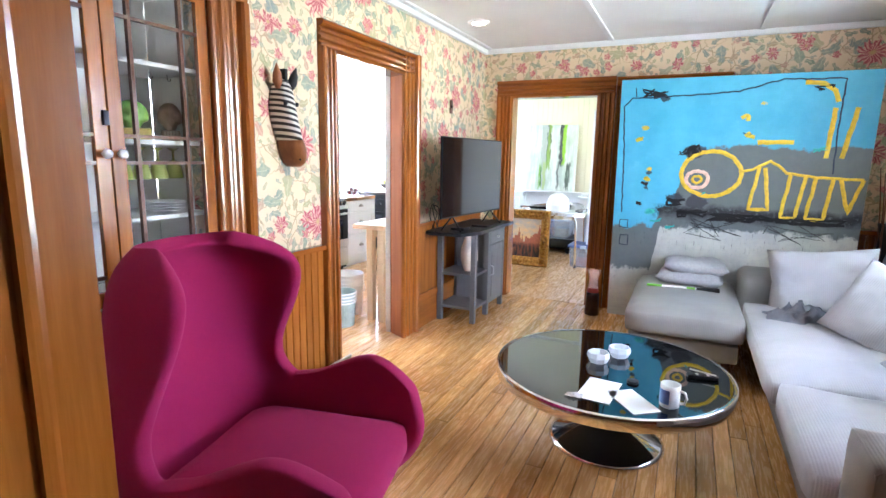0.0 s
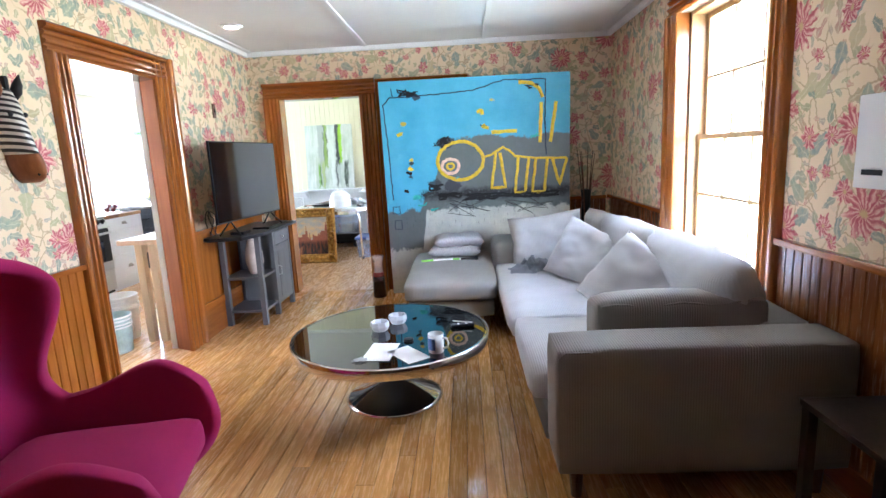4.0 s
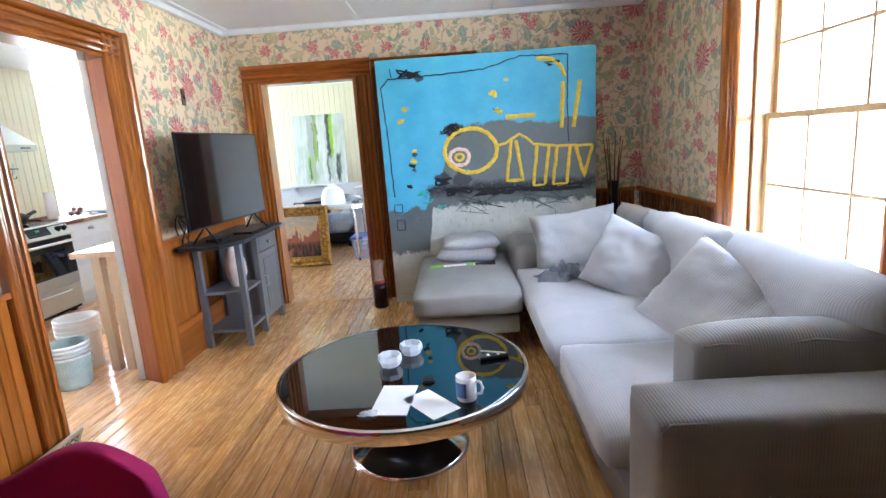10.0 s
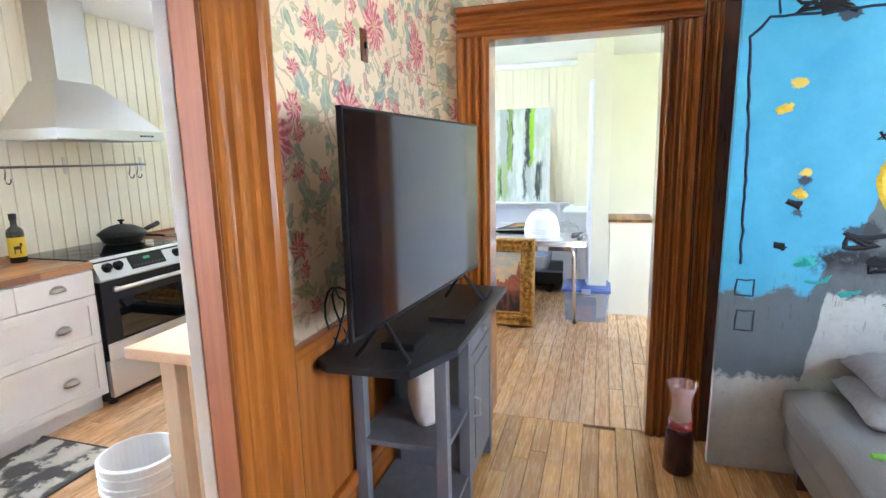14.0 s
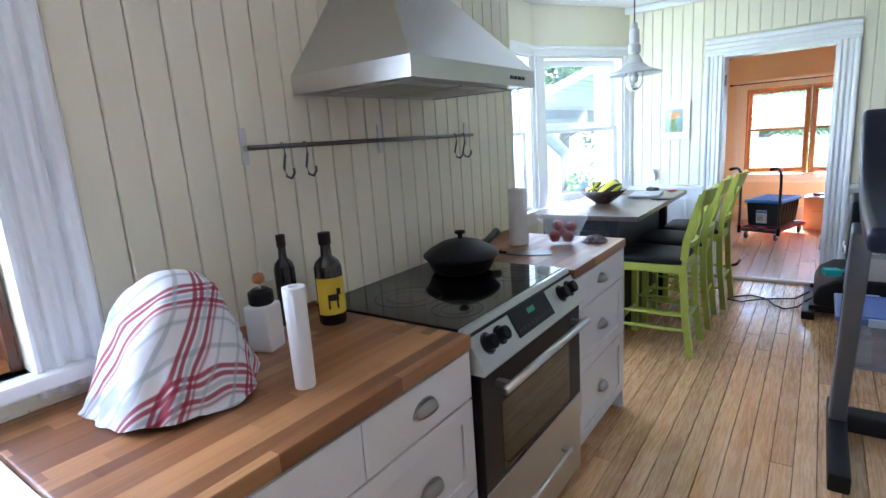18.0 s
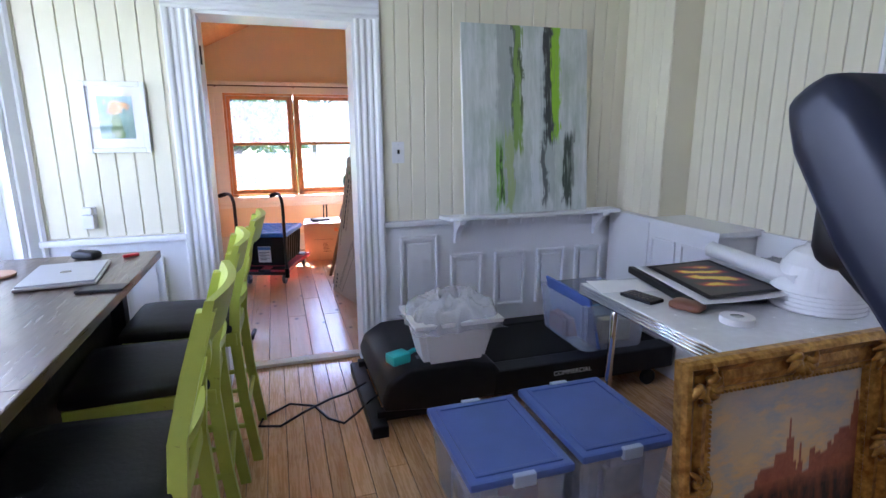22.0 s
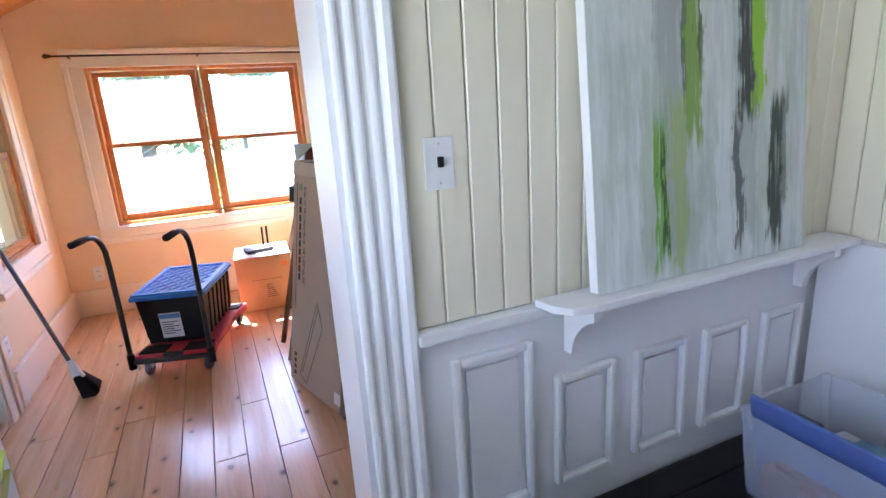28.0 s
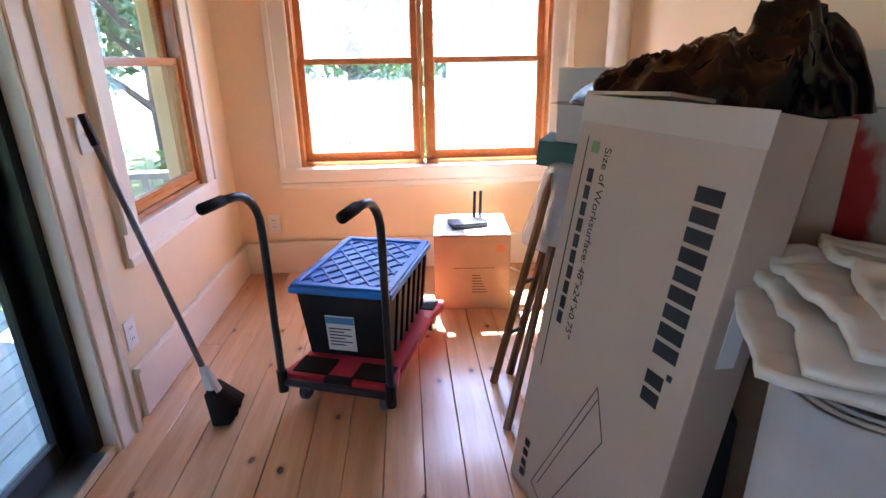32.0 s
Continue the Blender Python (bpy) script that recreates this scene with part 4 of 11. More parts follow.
part("seat_cushion", puff_bm(0.56, 2.745, 0.285, 1.5, 4.32, 0.455, 0.06, 3, 0.02), M_CORD_LIT, sofa, smooth=True)
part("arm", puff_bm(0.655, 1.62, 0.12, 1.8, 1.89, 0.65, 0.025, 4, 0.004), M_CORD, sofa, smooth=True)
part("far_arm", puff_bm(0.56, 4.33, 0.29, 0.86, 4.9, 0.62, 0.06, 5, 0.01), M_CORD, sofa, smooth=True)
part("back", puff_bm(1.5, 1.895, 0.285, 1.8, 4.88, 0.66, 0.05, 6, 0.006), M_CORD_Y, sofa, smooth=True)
for x, y in ((0.74, 1.68), (1.7, 1.68), (0.72, 4.3), (1.7, 4.78)):
    part("leg", moved(lathe_bm([(0.022, 0), (0.03, 0.12)], 10), pose(x, y, 0)), M_OAK_DARK, sofa)
part("back_cushion", pillow_bm(0.86, 0.5, 0.3, 7, 18, 0.03), M_CORD_LIT, sofa, smooth=True, m=pose(1.5, 2.33, 0.68, 15, 4, -86))
part("back_cushion", pillow_bm(1.12, 0.5, 0.27, 8, 18, 0.03), M_CORD_LIT, sofa, smooth=True, m=pose(1.5, 3.34, 0.67, 16, -2, -91))
part("back_cushion", pillow_bm(0.62, 0.46, 0.22, 9, 16, 0.04), M_CORD_LIT, sofa, smooth=True, m=pose(1.52, 4.24, 0.65, 14, 0, -88))
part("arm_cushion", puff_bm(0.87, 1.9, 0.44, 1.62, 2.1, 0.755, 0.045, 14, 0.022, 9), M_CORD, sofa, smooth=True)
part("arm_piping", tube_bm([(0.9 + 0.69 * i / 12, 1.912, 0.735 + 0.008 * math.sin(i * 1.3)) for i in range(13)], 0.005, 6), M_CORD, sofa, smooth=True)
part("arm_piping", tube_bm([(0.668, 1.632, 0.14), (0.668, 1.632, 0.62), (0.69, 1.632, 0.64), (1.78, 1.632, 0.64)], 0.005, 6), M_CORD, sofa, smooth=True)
for w, h, t, m, lab, k in (
    (0.64, 0.47, 0.2, pose(1.02, 4.26, 0.64, -16, -7, -10), "pale grey square scatter cushion on the sofa", 11),
    (0.52, 0.47, 0.22, pose(1.2, 3.5, 0.63, -24, 20, -40), "blue-grey corduroy scatter cushion on the sofa", 12),
    (0.56, 0.46, 0.22, pose(1.24, 2.5, 0.65, -34, 26, -58), "ribbed blue-grey scatter cushion on the sofa", 13),
):
    solid("scatter_cushion", pillow_bm(w, h, t, k, 20, 0.1, 0.016), M_CORD_LIT, lab, "cushion", m, True, "sofa cushions")


def cloth_bm(w, d, h, seed, n=26):
    """A crumpled cloth lying in folds."""
    bm = bmesh.new()
    grid = []
    for j in range(n + 1):
        line = []
        for i in range(n + 1):
            u, v = i / n * 2 - 1, j / n * 2 - 1
            p = Vector((u * 2.2 + seed, v * 2.2, seed))
            q = noise.noise_vector(p * 1.1)
            r = math.hypot(u, v)
            z = h * (0.5 + 0.9 * abs(noise.noise(p * 1.3)) + 0.35 * noise.noise(p * 3.1)) * max(0.0, 1 - r ** 3 * 0.75)
            line.append(bm.verts.new((u * w / 2 * (0.75 + 0.25 * q.x) + 0.12 * w * q.y, v * d / 2 * (0.75 + 0.25 * q.y) + 0.12 * d * q.x, max(0.004, z))))
        grid.append(line)
    for j in range(n):
        for i in range(n):
            bm.faces.new((grid[j][i], grid[j][i + 1], grid[j + 1][i + 1], grid[j + 1][i]))
    return bm


M_SCARF = paint("grey_jersey", (0.2, 0.22, 0.26), 0.9, 0.2, 12, 0.3)
solid("crumpled_shirt", cloth_bm(0.46, 0.4, 0.11, 3.3), M_SCARF, "crumpled grey jersey shirt on the sofa seat", "clothing", pose(0.86, 3.82, 0.462), True)

# ottoman with cushions and a pen
ott = thing("ottoman", "grey corduroy chaise ottoman on dark legs", "ottoman")
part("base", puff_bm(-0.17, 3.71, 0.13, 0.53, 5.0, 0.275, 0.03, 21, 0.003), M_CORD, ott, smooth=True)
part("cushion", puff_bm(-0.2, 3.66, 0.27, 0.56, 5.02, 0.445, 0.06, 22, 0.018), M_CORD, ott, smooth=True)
for x, y in ((-0.1, 3.79), (0.46, 3.79), (-0.1, 4.92), (0.46, 4.92)):
    part("leg", moved(box(-0.025, -0.025, 0, 0.025, 0.025, 0.13, 0.004), pose(x, y, 0)), M_OAK_DARK, ott)
M_LINEN = paint("grey_linen", (0.42, 0.42, 0.43), 0.95, 0.1, 40, 0.35)
solid("flat_cushion", moved(pillow_bm(0.5, 0.42, 0.11, 24, pinch=0.03), pose(0, 0, 0, 90, 0, 0)), M_LINEN, "flat grey linen cushion on the ottoman", "cushion", pose(0.21, 4.73, 0.505, 0, 0, -4), True, "ottoman cushions")
solid("flat_cushion", moved(pillow_bm(0.48, 0.42, 0.1, 25, pinch=0.03), pose(0, 0, 0, 90, 0, 0)), M_LINEN, "grey tufted cushion stacked on another cushion", "cushion", pose(0.24, 4.76, 0.595, 0, 0, 2), True, "ottoman cushions")
pen = thing("paint_marker", "green and white paint marker with a black cap", "marker", pose(0.17, 4.4, 0.468, 0, 0, 2))
part("barrel", tube_bm([(-0.16, 0, 0), (0.09, 0, 0)], 0.012, 10), M_WHITEPLASTIC, pen)
part("grip", tube_bm([(-0.27, 0, 0), (-0.16, 0, 0)], [0.009, 0.0125], 10), paint("green_plastic", (0.18, 0.5, 0.05), 0.4), pen, "bright green grip")
part("band", tube_bm([(0.02, 0, 0), (0.08, 0, 0)], 0.0128, 10), paint("green_band", (0.18, 0.5, 0.05), 0.4), pen, "bright green band")
part("cap", tube_bm([(0.09, 0, 0), (0.2, 0, 0), (0.25, 0, 0.004)], [0.013, 0.016, 0.02], 10), M_BLACK, pen, "black cap")

# coffee table
M_SMOKE = Mat("black_glass", 0.02, 0.0, (0.003, 0.0035, 0.004), Specular_IOR_Level=0.9, IOR=1.6).m
ct = thing("coffee_table", "round black glass coffee table with a chrome trumpet base", "coffee table", pose(-0.145, 2.64, 0))
part("tabletop", lathe_bm([(0.0, 0.388), (0.556, 0.388), (0.56, 0.392), (0.56, 0.405), (0.556, 0.409), (0.0, 0.409)], 96, False), M_SMOKE, ct)
part("chrome_rim", lathe_bm([(0.5605, 0.352), (0.576, 0.352), (0.578, 0.355), (0.578, 0.408), (0.576, 0.411), (0.5605, 0.411)], 96, False), M_CHROME, ct, "chrome edge band", True)
part("underside", lathe_bm([(0.0, 0.354), (0.56, 0.354), (0.56, 0.386), (0.0, 0.386)], 64, False), M_BLACK, ct)
part("base", lathe_bm([(0.0, 0.0), (0.285, 0.0), (0.29, 0.008), (0.27, 0.02), (0.2, 0.045), (0.12, 0.082), (0.06, 0.11), (0.04, 0.13), (0.0, 0.13)], 64, False), M_CHROME, ct, "polished chrome trumpet foot", True)
part("column", lathe_bm([(0.038, 0.12), (0.038, 0.352)], 32), M_CHROME, ct, "chrome column", True)
M_CRYSTAL = clear("cut_crystal", (0.9, 0.92, 0.97), 0.5, 0.08)
for x, y in ((-0.21, 2.66), (-0.12, 2.79)):
    bowl = thing("crystal_dish", "small cut crystal dish on the glass table", "dish", pose(x, y, 0.41), "crystal dishes")
    bm = lathe_bm([(0.02, 0.0), (0.045, 0.002), (0.058, 0.03), (0.055, 0.055), (0.048, 0.055), (0.045, 0.03), (0.02, 0.012)], 16)
    for i, v in enumerate(bm.verts):
        if i % 2:
            v.co.xy *= 0.92
    part("dish", bm, M_CRYSTAL, bowl)
    part("foot_ring", tube_bm([(0.03 * math.cos(a * 0.5236), 0.03 * math.sin(a * 0.5236), 0.004) for a in range(12)], 0.003, 6, True), M_CRYSTAL, bowl)
mug = thing("mug", "white and blue ceramic mug on the table", "mug", pose(0.145, 2.29, 0.41, 0, 0, -20))
part("cup", lathe_bm([(0.036, 0), (0.04, 0.004), (0.041, 0.1), (0.037, 0.1), (0.036, 0.012), (0.0, 0.01)], 32, False), M_WHITEPLASTIC, mug, smooth=True)
bm = bmesh.new()
vs = [[bm.verts.new((0.0418 * math.cos(a), 0.0418 * math.sin(a), z)) for a in [math.radians(200 + i * 8) for i in range(12)]] for z in (0.02, 0.082)]
for i in range(11):
    bm.faces.new((vs[0][i], vs[0][i + 1], vs[1][i + 1], vs[1][i]))
part("picture", bm, paint("blue_print", (0.1, 0.2, 0.45), 0.4), mug, "blue printed panel")
part("handle", tube_bm([(0.04, 0, 0.08), (0.062, 0, 0.078), (0.07, 0, 0.055), (0.062, 0, 0.03), (0.04, 0, 0.024)], 0.006, 8), M_WHITEPLASTIC, mug, smooth=True)
for x, y, a, w, d in ((-0.15, 2.31, -6, 0.15, 0.25), (0.0, 2.26, 38, 0.13, 0.22)):
    solid("paper_sheet", moved(box(-w / 2, -d / 2, 0, w / 2, d / 2, 0.0015), pose(0, 0, 0, 0, 0, a)), M_PAPER, "folded white paper sheet on the table", "paper", pose(x, y, 0.411), group="loose papers")
solid("plastic_wrap", cloth_bm(0.09, 0.06, 0.018, 8.1, 8), M_CRYSTAL, "scrap of clear plastic wrap on the table", "wrapper", pose(-0.24, 2.2, 0.411))
rem = thing("remote_control", "black remote control lying on the table", "remote", pose(0.28, 2.68, 0.41, 0, 0, 12))
part("body", box(-0.07, -0.022, 0.001, 0.07, 0.022, 0.018, 0.006), M_BLACK, rem)
for i in range(5):
    part("button", box(-0.055 + i * 0.024, -0.012, 0.018, -0.043 + i * 0.024, 0.012, 0.0205, 0.002), M_WHITEPLASTIC if i % 2 else M_BLACKMETAL, rem)
solid("pen", tube_bm([(-0.06, 0, 0.026), (0.06, 0, 0.026)], 0.004, 8), M_STEEL, "thin silver pen lying across the remote", "pen", pose(0.28, 2.69, 0.411, 0, 0, -18))
solid("lens_cap", lathe_bm([(0.0, 0), (0.026, 0), (0.028, 0.004), (0.026, 0.011), (0.0, 0.013)], 24, False), M_BLACK, "small round black cap on the table", "cap", pose(-0.02, 2.47, 0.411))

# egg-shaped wing chair
def between(table, v):
    """Straight interpolation in a table of (place, value)."""
    return float(np.interp(v, [a for a, _ in table], [b for _, b in table]))


BACK_X = [(0.2, -0.1), (0.25, -0.24), (0.3, -0.32), (0.38, -0.39), (0.55, -0.44), (0.7, -0.465), (0.9, -0.475), (1.05, -0.46), (1.1, -0.42)]
HALF_Y = [(0.2, 0.1), (0.25, 0.24), (0.3, 0.325), (0.38, 0.375), (0.55, 0.395), (0.62, 0.375), (0.75, 0.35), (0.9, 0.345), (1.0, 0.33), (1.06, 0.27), (1.1, 0.17)]
FRONT_X = [(0.2, 0.14), (0.25, 0.27), (0.3, 0.365), (0.38, 0.41), (0.46, 0.405), (0.55, 0.37)]
WING_X = [(0.55, -0.15), (0.6, -0.205), (0.66, -0.22), (0.74, -0.195), (0.82, -0.15), (0.9, -0.11), (0.96, -0.09), (1.01, -0.095), (1.05, -0.13), (1.08, -0.2), (1.1, -0.3)]
ARM_Z = [(-0.17, 0.55), (-0.08, 0.565), (0.01, 0.605), (0.09, 0.645), (0.16, 0.668), (0.22, 0.66), (0.29, 0.62), (0.34, 0.58), (0.37, 0.55)]


def egg_shell():
    """A wool shell: a bowl up to the arms' root, then a winged back and two humped arms that rise from it."""
    bm = bmesh.new()
    n1, n2 = 18, 16
    found = {}

    def vert(x, y, z):
        key = (round(x, 4), round(y, 4), round(z, 4))
        if key not in found:
            found[key] = bm.verts.new((x, y, z))
        return found[key]

    def row(z, reach, side):
        """Half a level slice from the middle of the back to the edge at x = reach."""
        back, half = between(BACK_X, z), between(HALF_Y, z)
        mid = -0.17 if z <= 0.55 else min(-0.17, reach)
        out = []
        for i in range(n1 + 1):
            q = i / n1 * math.pi / 2
            e = 0.8
            x = mid + (back - mid) * math.cos(q) ** e
            y = half * math.sin(q) ** e
            if i == n1 and z > 0.55:
                x = reach
            out.append((x, side * y, z))
        return out

    def bowed(x, z):
        """Half width of the arms: they close in towards the front."""
        f = max(0.0, (x + 0.17) / 0.54)
        return between(HALF_Y, min(z, 0.55)) * (1 - 0.16 * f ** 2.5) + 0.16 * max(0.0, z - 0.55) * 0.4

    for side in (1, -1):
        low = []
        for z in (0.2, 0.25, 0.3, 0.38, 0.46, 0.55):
            front = between(FRONT_X, z)
            line = row(z, 0, side)
            line += [(-0.17 + (front + 0.17) * i / n2, side * bowed(-0.17 + (front + 0.17) * i / n2, z), z) for i in range(1, n2 + 1)]
            low.append(line)
        high = [low[-1][: n1 + 1]]
        for z in (0.6, 0.65, 0.7, 0.75, 0.82, 0.9, 0.97, 1.02, 1.06, 1.09, 1.1):
            high.append(row(z, between(WING_X, z), side))
        for rows in (low, high):
            for a, b in zip(rows, rows[1:]):
                for i in range(len(a) - 1):
                    f = [vert(*p) for p in (a[i], a[i + 1], b[i + 1], b[i])]
                    if len(set(f)) == 4:
                        bm.faces.new(f)
        arm = low[-1][n1:]
        cols = []
        for x, y, z in arm:
            top = between(ARM_Z, x)
            cols.append([(x, y, z)] if top < 0.552 else [(x, side * bowed(x, 0.55 + (top - 0.55) * k / 4), 0.55 + (top - 0.55) * k / 4) for k in range(5)])
        for a, b in zip(cols, cols[1:]):
            for k in range(4):
                f = [vert(*a[min(k, len(a) - 1)]), vert(*b[min(k, len(b) - 1)]), vert(*b[min(k + 1, len(b) - 1)]), vert(*a[min(k + 1, len(a) - 1)])]
                f = list(dict.fromkeys(f))
                if len(f) > 2:
                    bm.faces.new(f)
    bmesh.ops.remove_doubles(bm, verts=bm.verts, dist=0.002)
    for v in bm.verts:
        if v.co.z > 0.7:
            v.co.z = 0.7 + (v.co.z - 0.7) * 1.12
    return bm


egg = thing("egg_chair", "magenta wool egg-shaped lounge chair", "armchair", pose(-1.03, 1.24, 0, 0, 0, 13))
shell = part("shell", egg_shell(), M_WOOL, egg, smooth=True)
so = shell.modifiers.new("thick", "SOLIDIFY")
so.thickness, so.offset = 0.06, 0.0
sb = shell.modifiers.new("soft", "SUBSURF")
sb.levels = sb.render_levels = 2
part("seat_cushion", puff_bm(-0.3, -0.32, 0.3, 0.36, 0.32, 0.46, 0.07, 31, 0.012), M_WOOL, egg, smooth=True)
part("post", lathe_bm([(0.03, 0.05), (0.025, 0.22)], 16), M_CHROME, egg)
for a in (45, 135, 225, 315):
    part("foot", moved(box(0.0, -0.025, 0.0, 0.33, 0.025, 0.055, 0.012), pose(0, 0, 0, 0, 0, a)), M_STEEL, egg)

# the blue canvas
def canvas_paint():
    k = Mat("blue_abstract_paint", 0.55)
    p = k.obj()
    x, y, z = k.xyz(p)[:3]
    n1, n2, n3 = k.noise(p, 2.6, 6, 0.65), k.noise(p, 9, 5, 0.7), k.noise(p, 34, 4, 0.7)
    blue = k.mix(k.ramp(n1, (0.35, 0.0), (0.7, 1.0)), (0.06, 0.36, 0.56), (0.11, 0.47, 0.66))
    blue = k.mix(k.ramp(n2, (0.6, 0.0), (0.75, 0.35)), blue, (0.2, 0.56, 0.7))
    grey = k.mix(n2, (0.09, 0.115, 0.12), (0.16, 0.18, 0.18))
    white = k.mix(k.ramp(n1, (0.35, 0.0), (0.65, 1.0)), (0.42, 0.44, 0.42), (0.62, 0.63, 0.56))
    white = k.mix(k.ramp(n3, (0.56, 0.0), (0.7, 0.5)), white, (0.3, 0.33, 0.33))
    # the edge between blue and grey falls from the right to the left
    edge = k.math("ADD", 0.83, k.math("MULTIPLY", k.math("SUBTRACT", n1, 0.5), 0.42))
    edge = k.math("ADD", edge, k.math("ADD", k.math("MULTIPLY", k.ramp(x, (0.33, 0.0), (0.42, 1.0)), 0.16), k.math("MULTIPLY", k.ramp(x, (0.47, 0.0), (0.6, 1.0)), 0.56)))
    col = k.mix(k.ramp(k.math("SUBTRACT", z, edge), (0.0, 0.0), (0.02, 1.0)), grey, blue)
    low = k.math("ADD", k.math("ADD", 0.48, k.math("MULTIPLY", k.math("SUBTRACT", n2, 0.5), 0.24)), k.math("MULTIPLY", k.ramp(x, (0.34, 0.0), (0.4, 1.0)), 0.4))
    col = k.mix(k.ramp(k.math("SUBTRACT", low, z), (0.0, 0.0), (0.03, 1.0)), col, white)
    dark = k.math("MULTIPLY", k.ramp(k.math("ABSOLUTE", k.math("SUBTRACT", z, k.math("ADD", 0.99, k.math("MULTIPLY", k.math("SUBTRACT", n1, 0.5), 0.25)))), (0.02, 1.0), (0.075, 0.0)), k.ramp(k.math("MULTIPLY", n3, k.ramp(x, (0.2, 0.0), (0.4, 1.0))), (0.3, 0.0), (0.48, 1.0)))
    col = k.mix(dark, col, (0.02, 0.02, 0.024))
    for cx, cz, r in ((0.62, 1.52, 0.13), (0.5, 1.12, 0.1), (0.66, 1.1, 0.12), (0.36, 1.96, 0.055), (0.27, 1.2, 0.03), (0.28, 1.33, 0.03)):
        d = k.math("ADD", k.math("SQRT", k.math("ADD", k.math("POWER", k.math("SUBTRACT", x, cx), 2), k.math("POWER", k.math("MULTIPLY", k.math("SUBTRACT", z, cz), 1.5), 2))), k.math("MULTIPLY", k.math("SUBTRACT", n2, 0.5), 0.22))
        col = k.mix(k.ramp(d, (r * 0.6, 0.9), (r * 0.75, 0.0)), col, (0.035, 0.035, 0.045))
    for cx, cz, r, c in ((0.22, 1.72, 0.05, (0.75, 0.5, 0.03)), (0.31, 1.0, 0.06, (0.05, 0.5, 0.4)), (0.72, 1.16, 0.04, (0.06, 0.5, 0.45)), (0.28, 1.37, 0.035, (0.75, 0.5, 0.03)), (1.09, 1.9, 0.03, (0.75, 0.5, 0.05))):
        d = k.math("ADD", k.math("SQRT", k.math("ADD", k.math("POWER", k.math("SUBTRACT", x, cx), 2), k.math("POWER", k.math("MULTIPLY", k.math("SUBTRACT", z, cz), 1.8), 2))), k.math("MULTIPLY", k.math("SUBTRACT", n3, 0.5), 0.09))
        col = k.mix(k.ramp(d, (r * 0.6, 0.95), (r * 0.8, 0.0)), col, c)
    scr = k.noise(k.scaled(p, 60, 1, 9), 1.0, 4)
    col = k.mix(k.math("MULTIPLY", k.ramp(scr, (0.6, 0.0), (0.66, 0.6)), k.ramp(k.math("ABSOLUTE", k.math("SUBTRACT", z, 0.8)), (0.06, 1.0), (0.16, 0.0))), col, (0.05, 0.055, 0.06))
    k.put("Base Color", col)
    k.bump(k.math("ADD", n2, k.math("MULTIPLY", n3, 0.5)), 0.35, 0.006)
    return k.m


art = thing("blue_canvas", "huge unframed blue and grey abstract canvas leaning on the wall", "painting", axes((-0.467, 5.0, 0.012), (1, 0, 0), (0, 0.9988, 0.0485), (0, -0.0485, 0.9988)))
CW, CH = 1.83, 2.125
part("canvas", box(0, 0, 0, CW, 0.04, CH, 0.004), canvas_paint(), art)
M_YEL = paint("yellow_paint_stroke", (0.75, 0.5, 0.02), 0.5, 0.2, 30, 0.4)
M_LINE = paint("navy_paint_line", (0.012, 0.03, 0.07), 0.5)
M_PINKP = paint("pale_pink_stroke", (0.75, 0.5, 0.4), 0.5, 0.2, 30, 0.3)


def stroke(points, w, material, name, loop=False, jitter=0.0035):
    """A raised brush stroke on the canvas through points (across, up)."""
    rng = random.Random(len(points) * 7 + int(w * 1e4))
    pts = [Vector((p[0], 0, p[1])) for p in points]
    fine = []
    for a, b in zip(pts, pts[1:] + (pts[:1] if loop else [])):
        n = max(2, int((b - a).length / 0.035))
        fine += [a + (b - a) * i / n + Vector((rng.uniform(-jitter, jitter), 0, rng.uniform(-jitter, jitter))) for i in range(n)]
    if not loop:
        fine.append(pts[-1])
    bm = bmesh.new()
    L, n = [], len(fine)
    for i, p in enumerate(fine):
        a, b = fine[(i - 1) % n if loop else max(i - 1, 0)], fine[(i + 1) % n if loop else min(i + 1, n - 1)]
        d = (b - a).normalized()
        s = Vector((-d.z, 0, d.x)) * w / 2 * rng.uniform(0.9, 1.1)
        L.append((bm.verts.new(p + s + Vector((0, -0.001, 0))), bm.verts.new(p - s + Vector((0, -0.001, 0))), bm.verts.new(p + Vector((0, -0.005, 0)))))
    for i in range(n if loop else n - 1):
        a, b = L[i], L[(i + 1) % n]
        bm.faces.new((a[0], b[0], b[2], a[2]))
        bm.faces.new((a[2], b[2], b[1], a[1]))
    part(name, bm, material, art)


ring = lambda cx, cz, a, b, n=28: [(cx + a * math.cos(6.2832 * i / n), cz + b * math.sin(6.2832 * i / n)) for i in range(n)]
stroke(ring(0.76, 1.34, 0.225, 0.185), 0.034, M_YEL, "yellow_stroke", True)
stroke([(0.98, 1.36), (1.06, 1.385), (1.18, 1.45), (1.24, 1.42), (1.3, 1.36), (1.5, 1.33), (1.8, 1.32)], 0.022, M_YEL, "yellow_stroke")
for q in ([(1.11, 1.4), (1.06, 1.06), (1.2, 1.06), (1.15, 1.4)], [(1.33, 1.35), (1.29, 1.0), (1.39, 1.0), (1.43, 1.34)], [(1.5, 1.33), (1.46, 1.0), (1.58, 1.0), (1.61, 1.33)], [(1.66, 1.32), (1.73, 1.06), (1.8, 1.32)]):
    stroke(q, 0.028, M_YEL, "yellow_stroke")
for q in ([(1.56, 1.86), (1.54, 1.48)], [(1.7, 1.86), (1.64, 1.48)], [(1.34, 2.05), (1.46, 2.04), (1.54, 1.98), (1.57, 1.9)]):
    stroke(q, 0.034, M_YEL, "yellow_stroke")
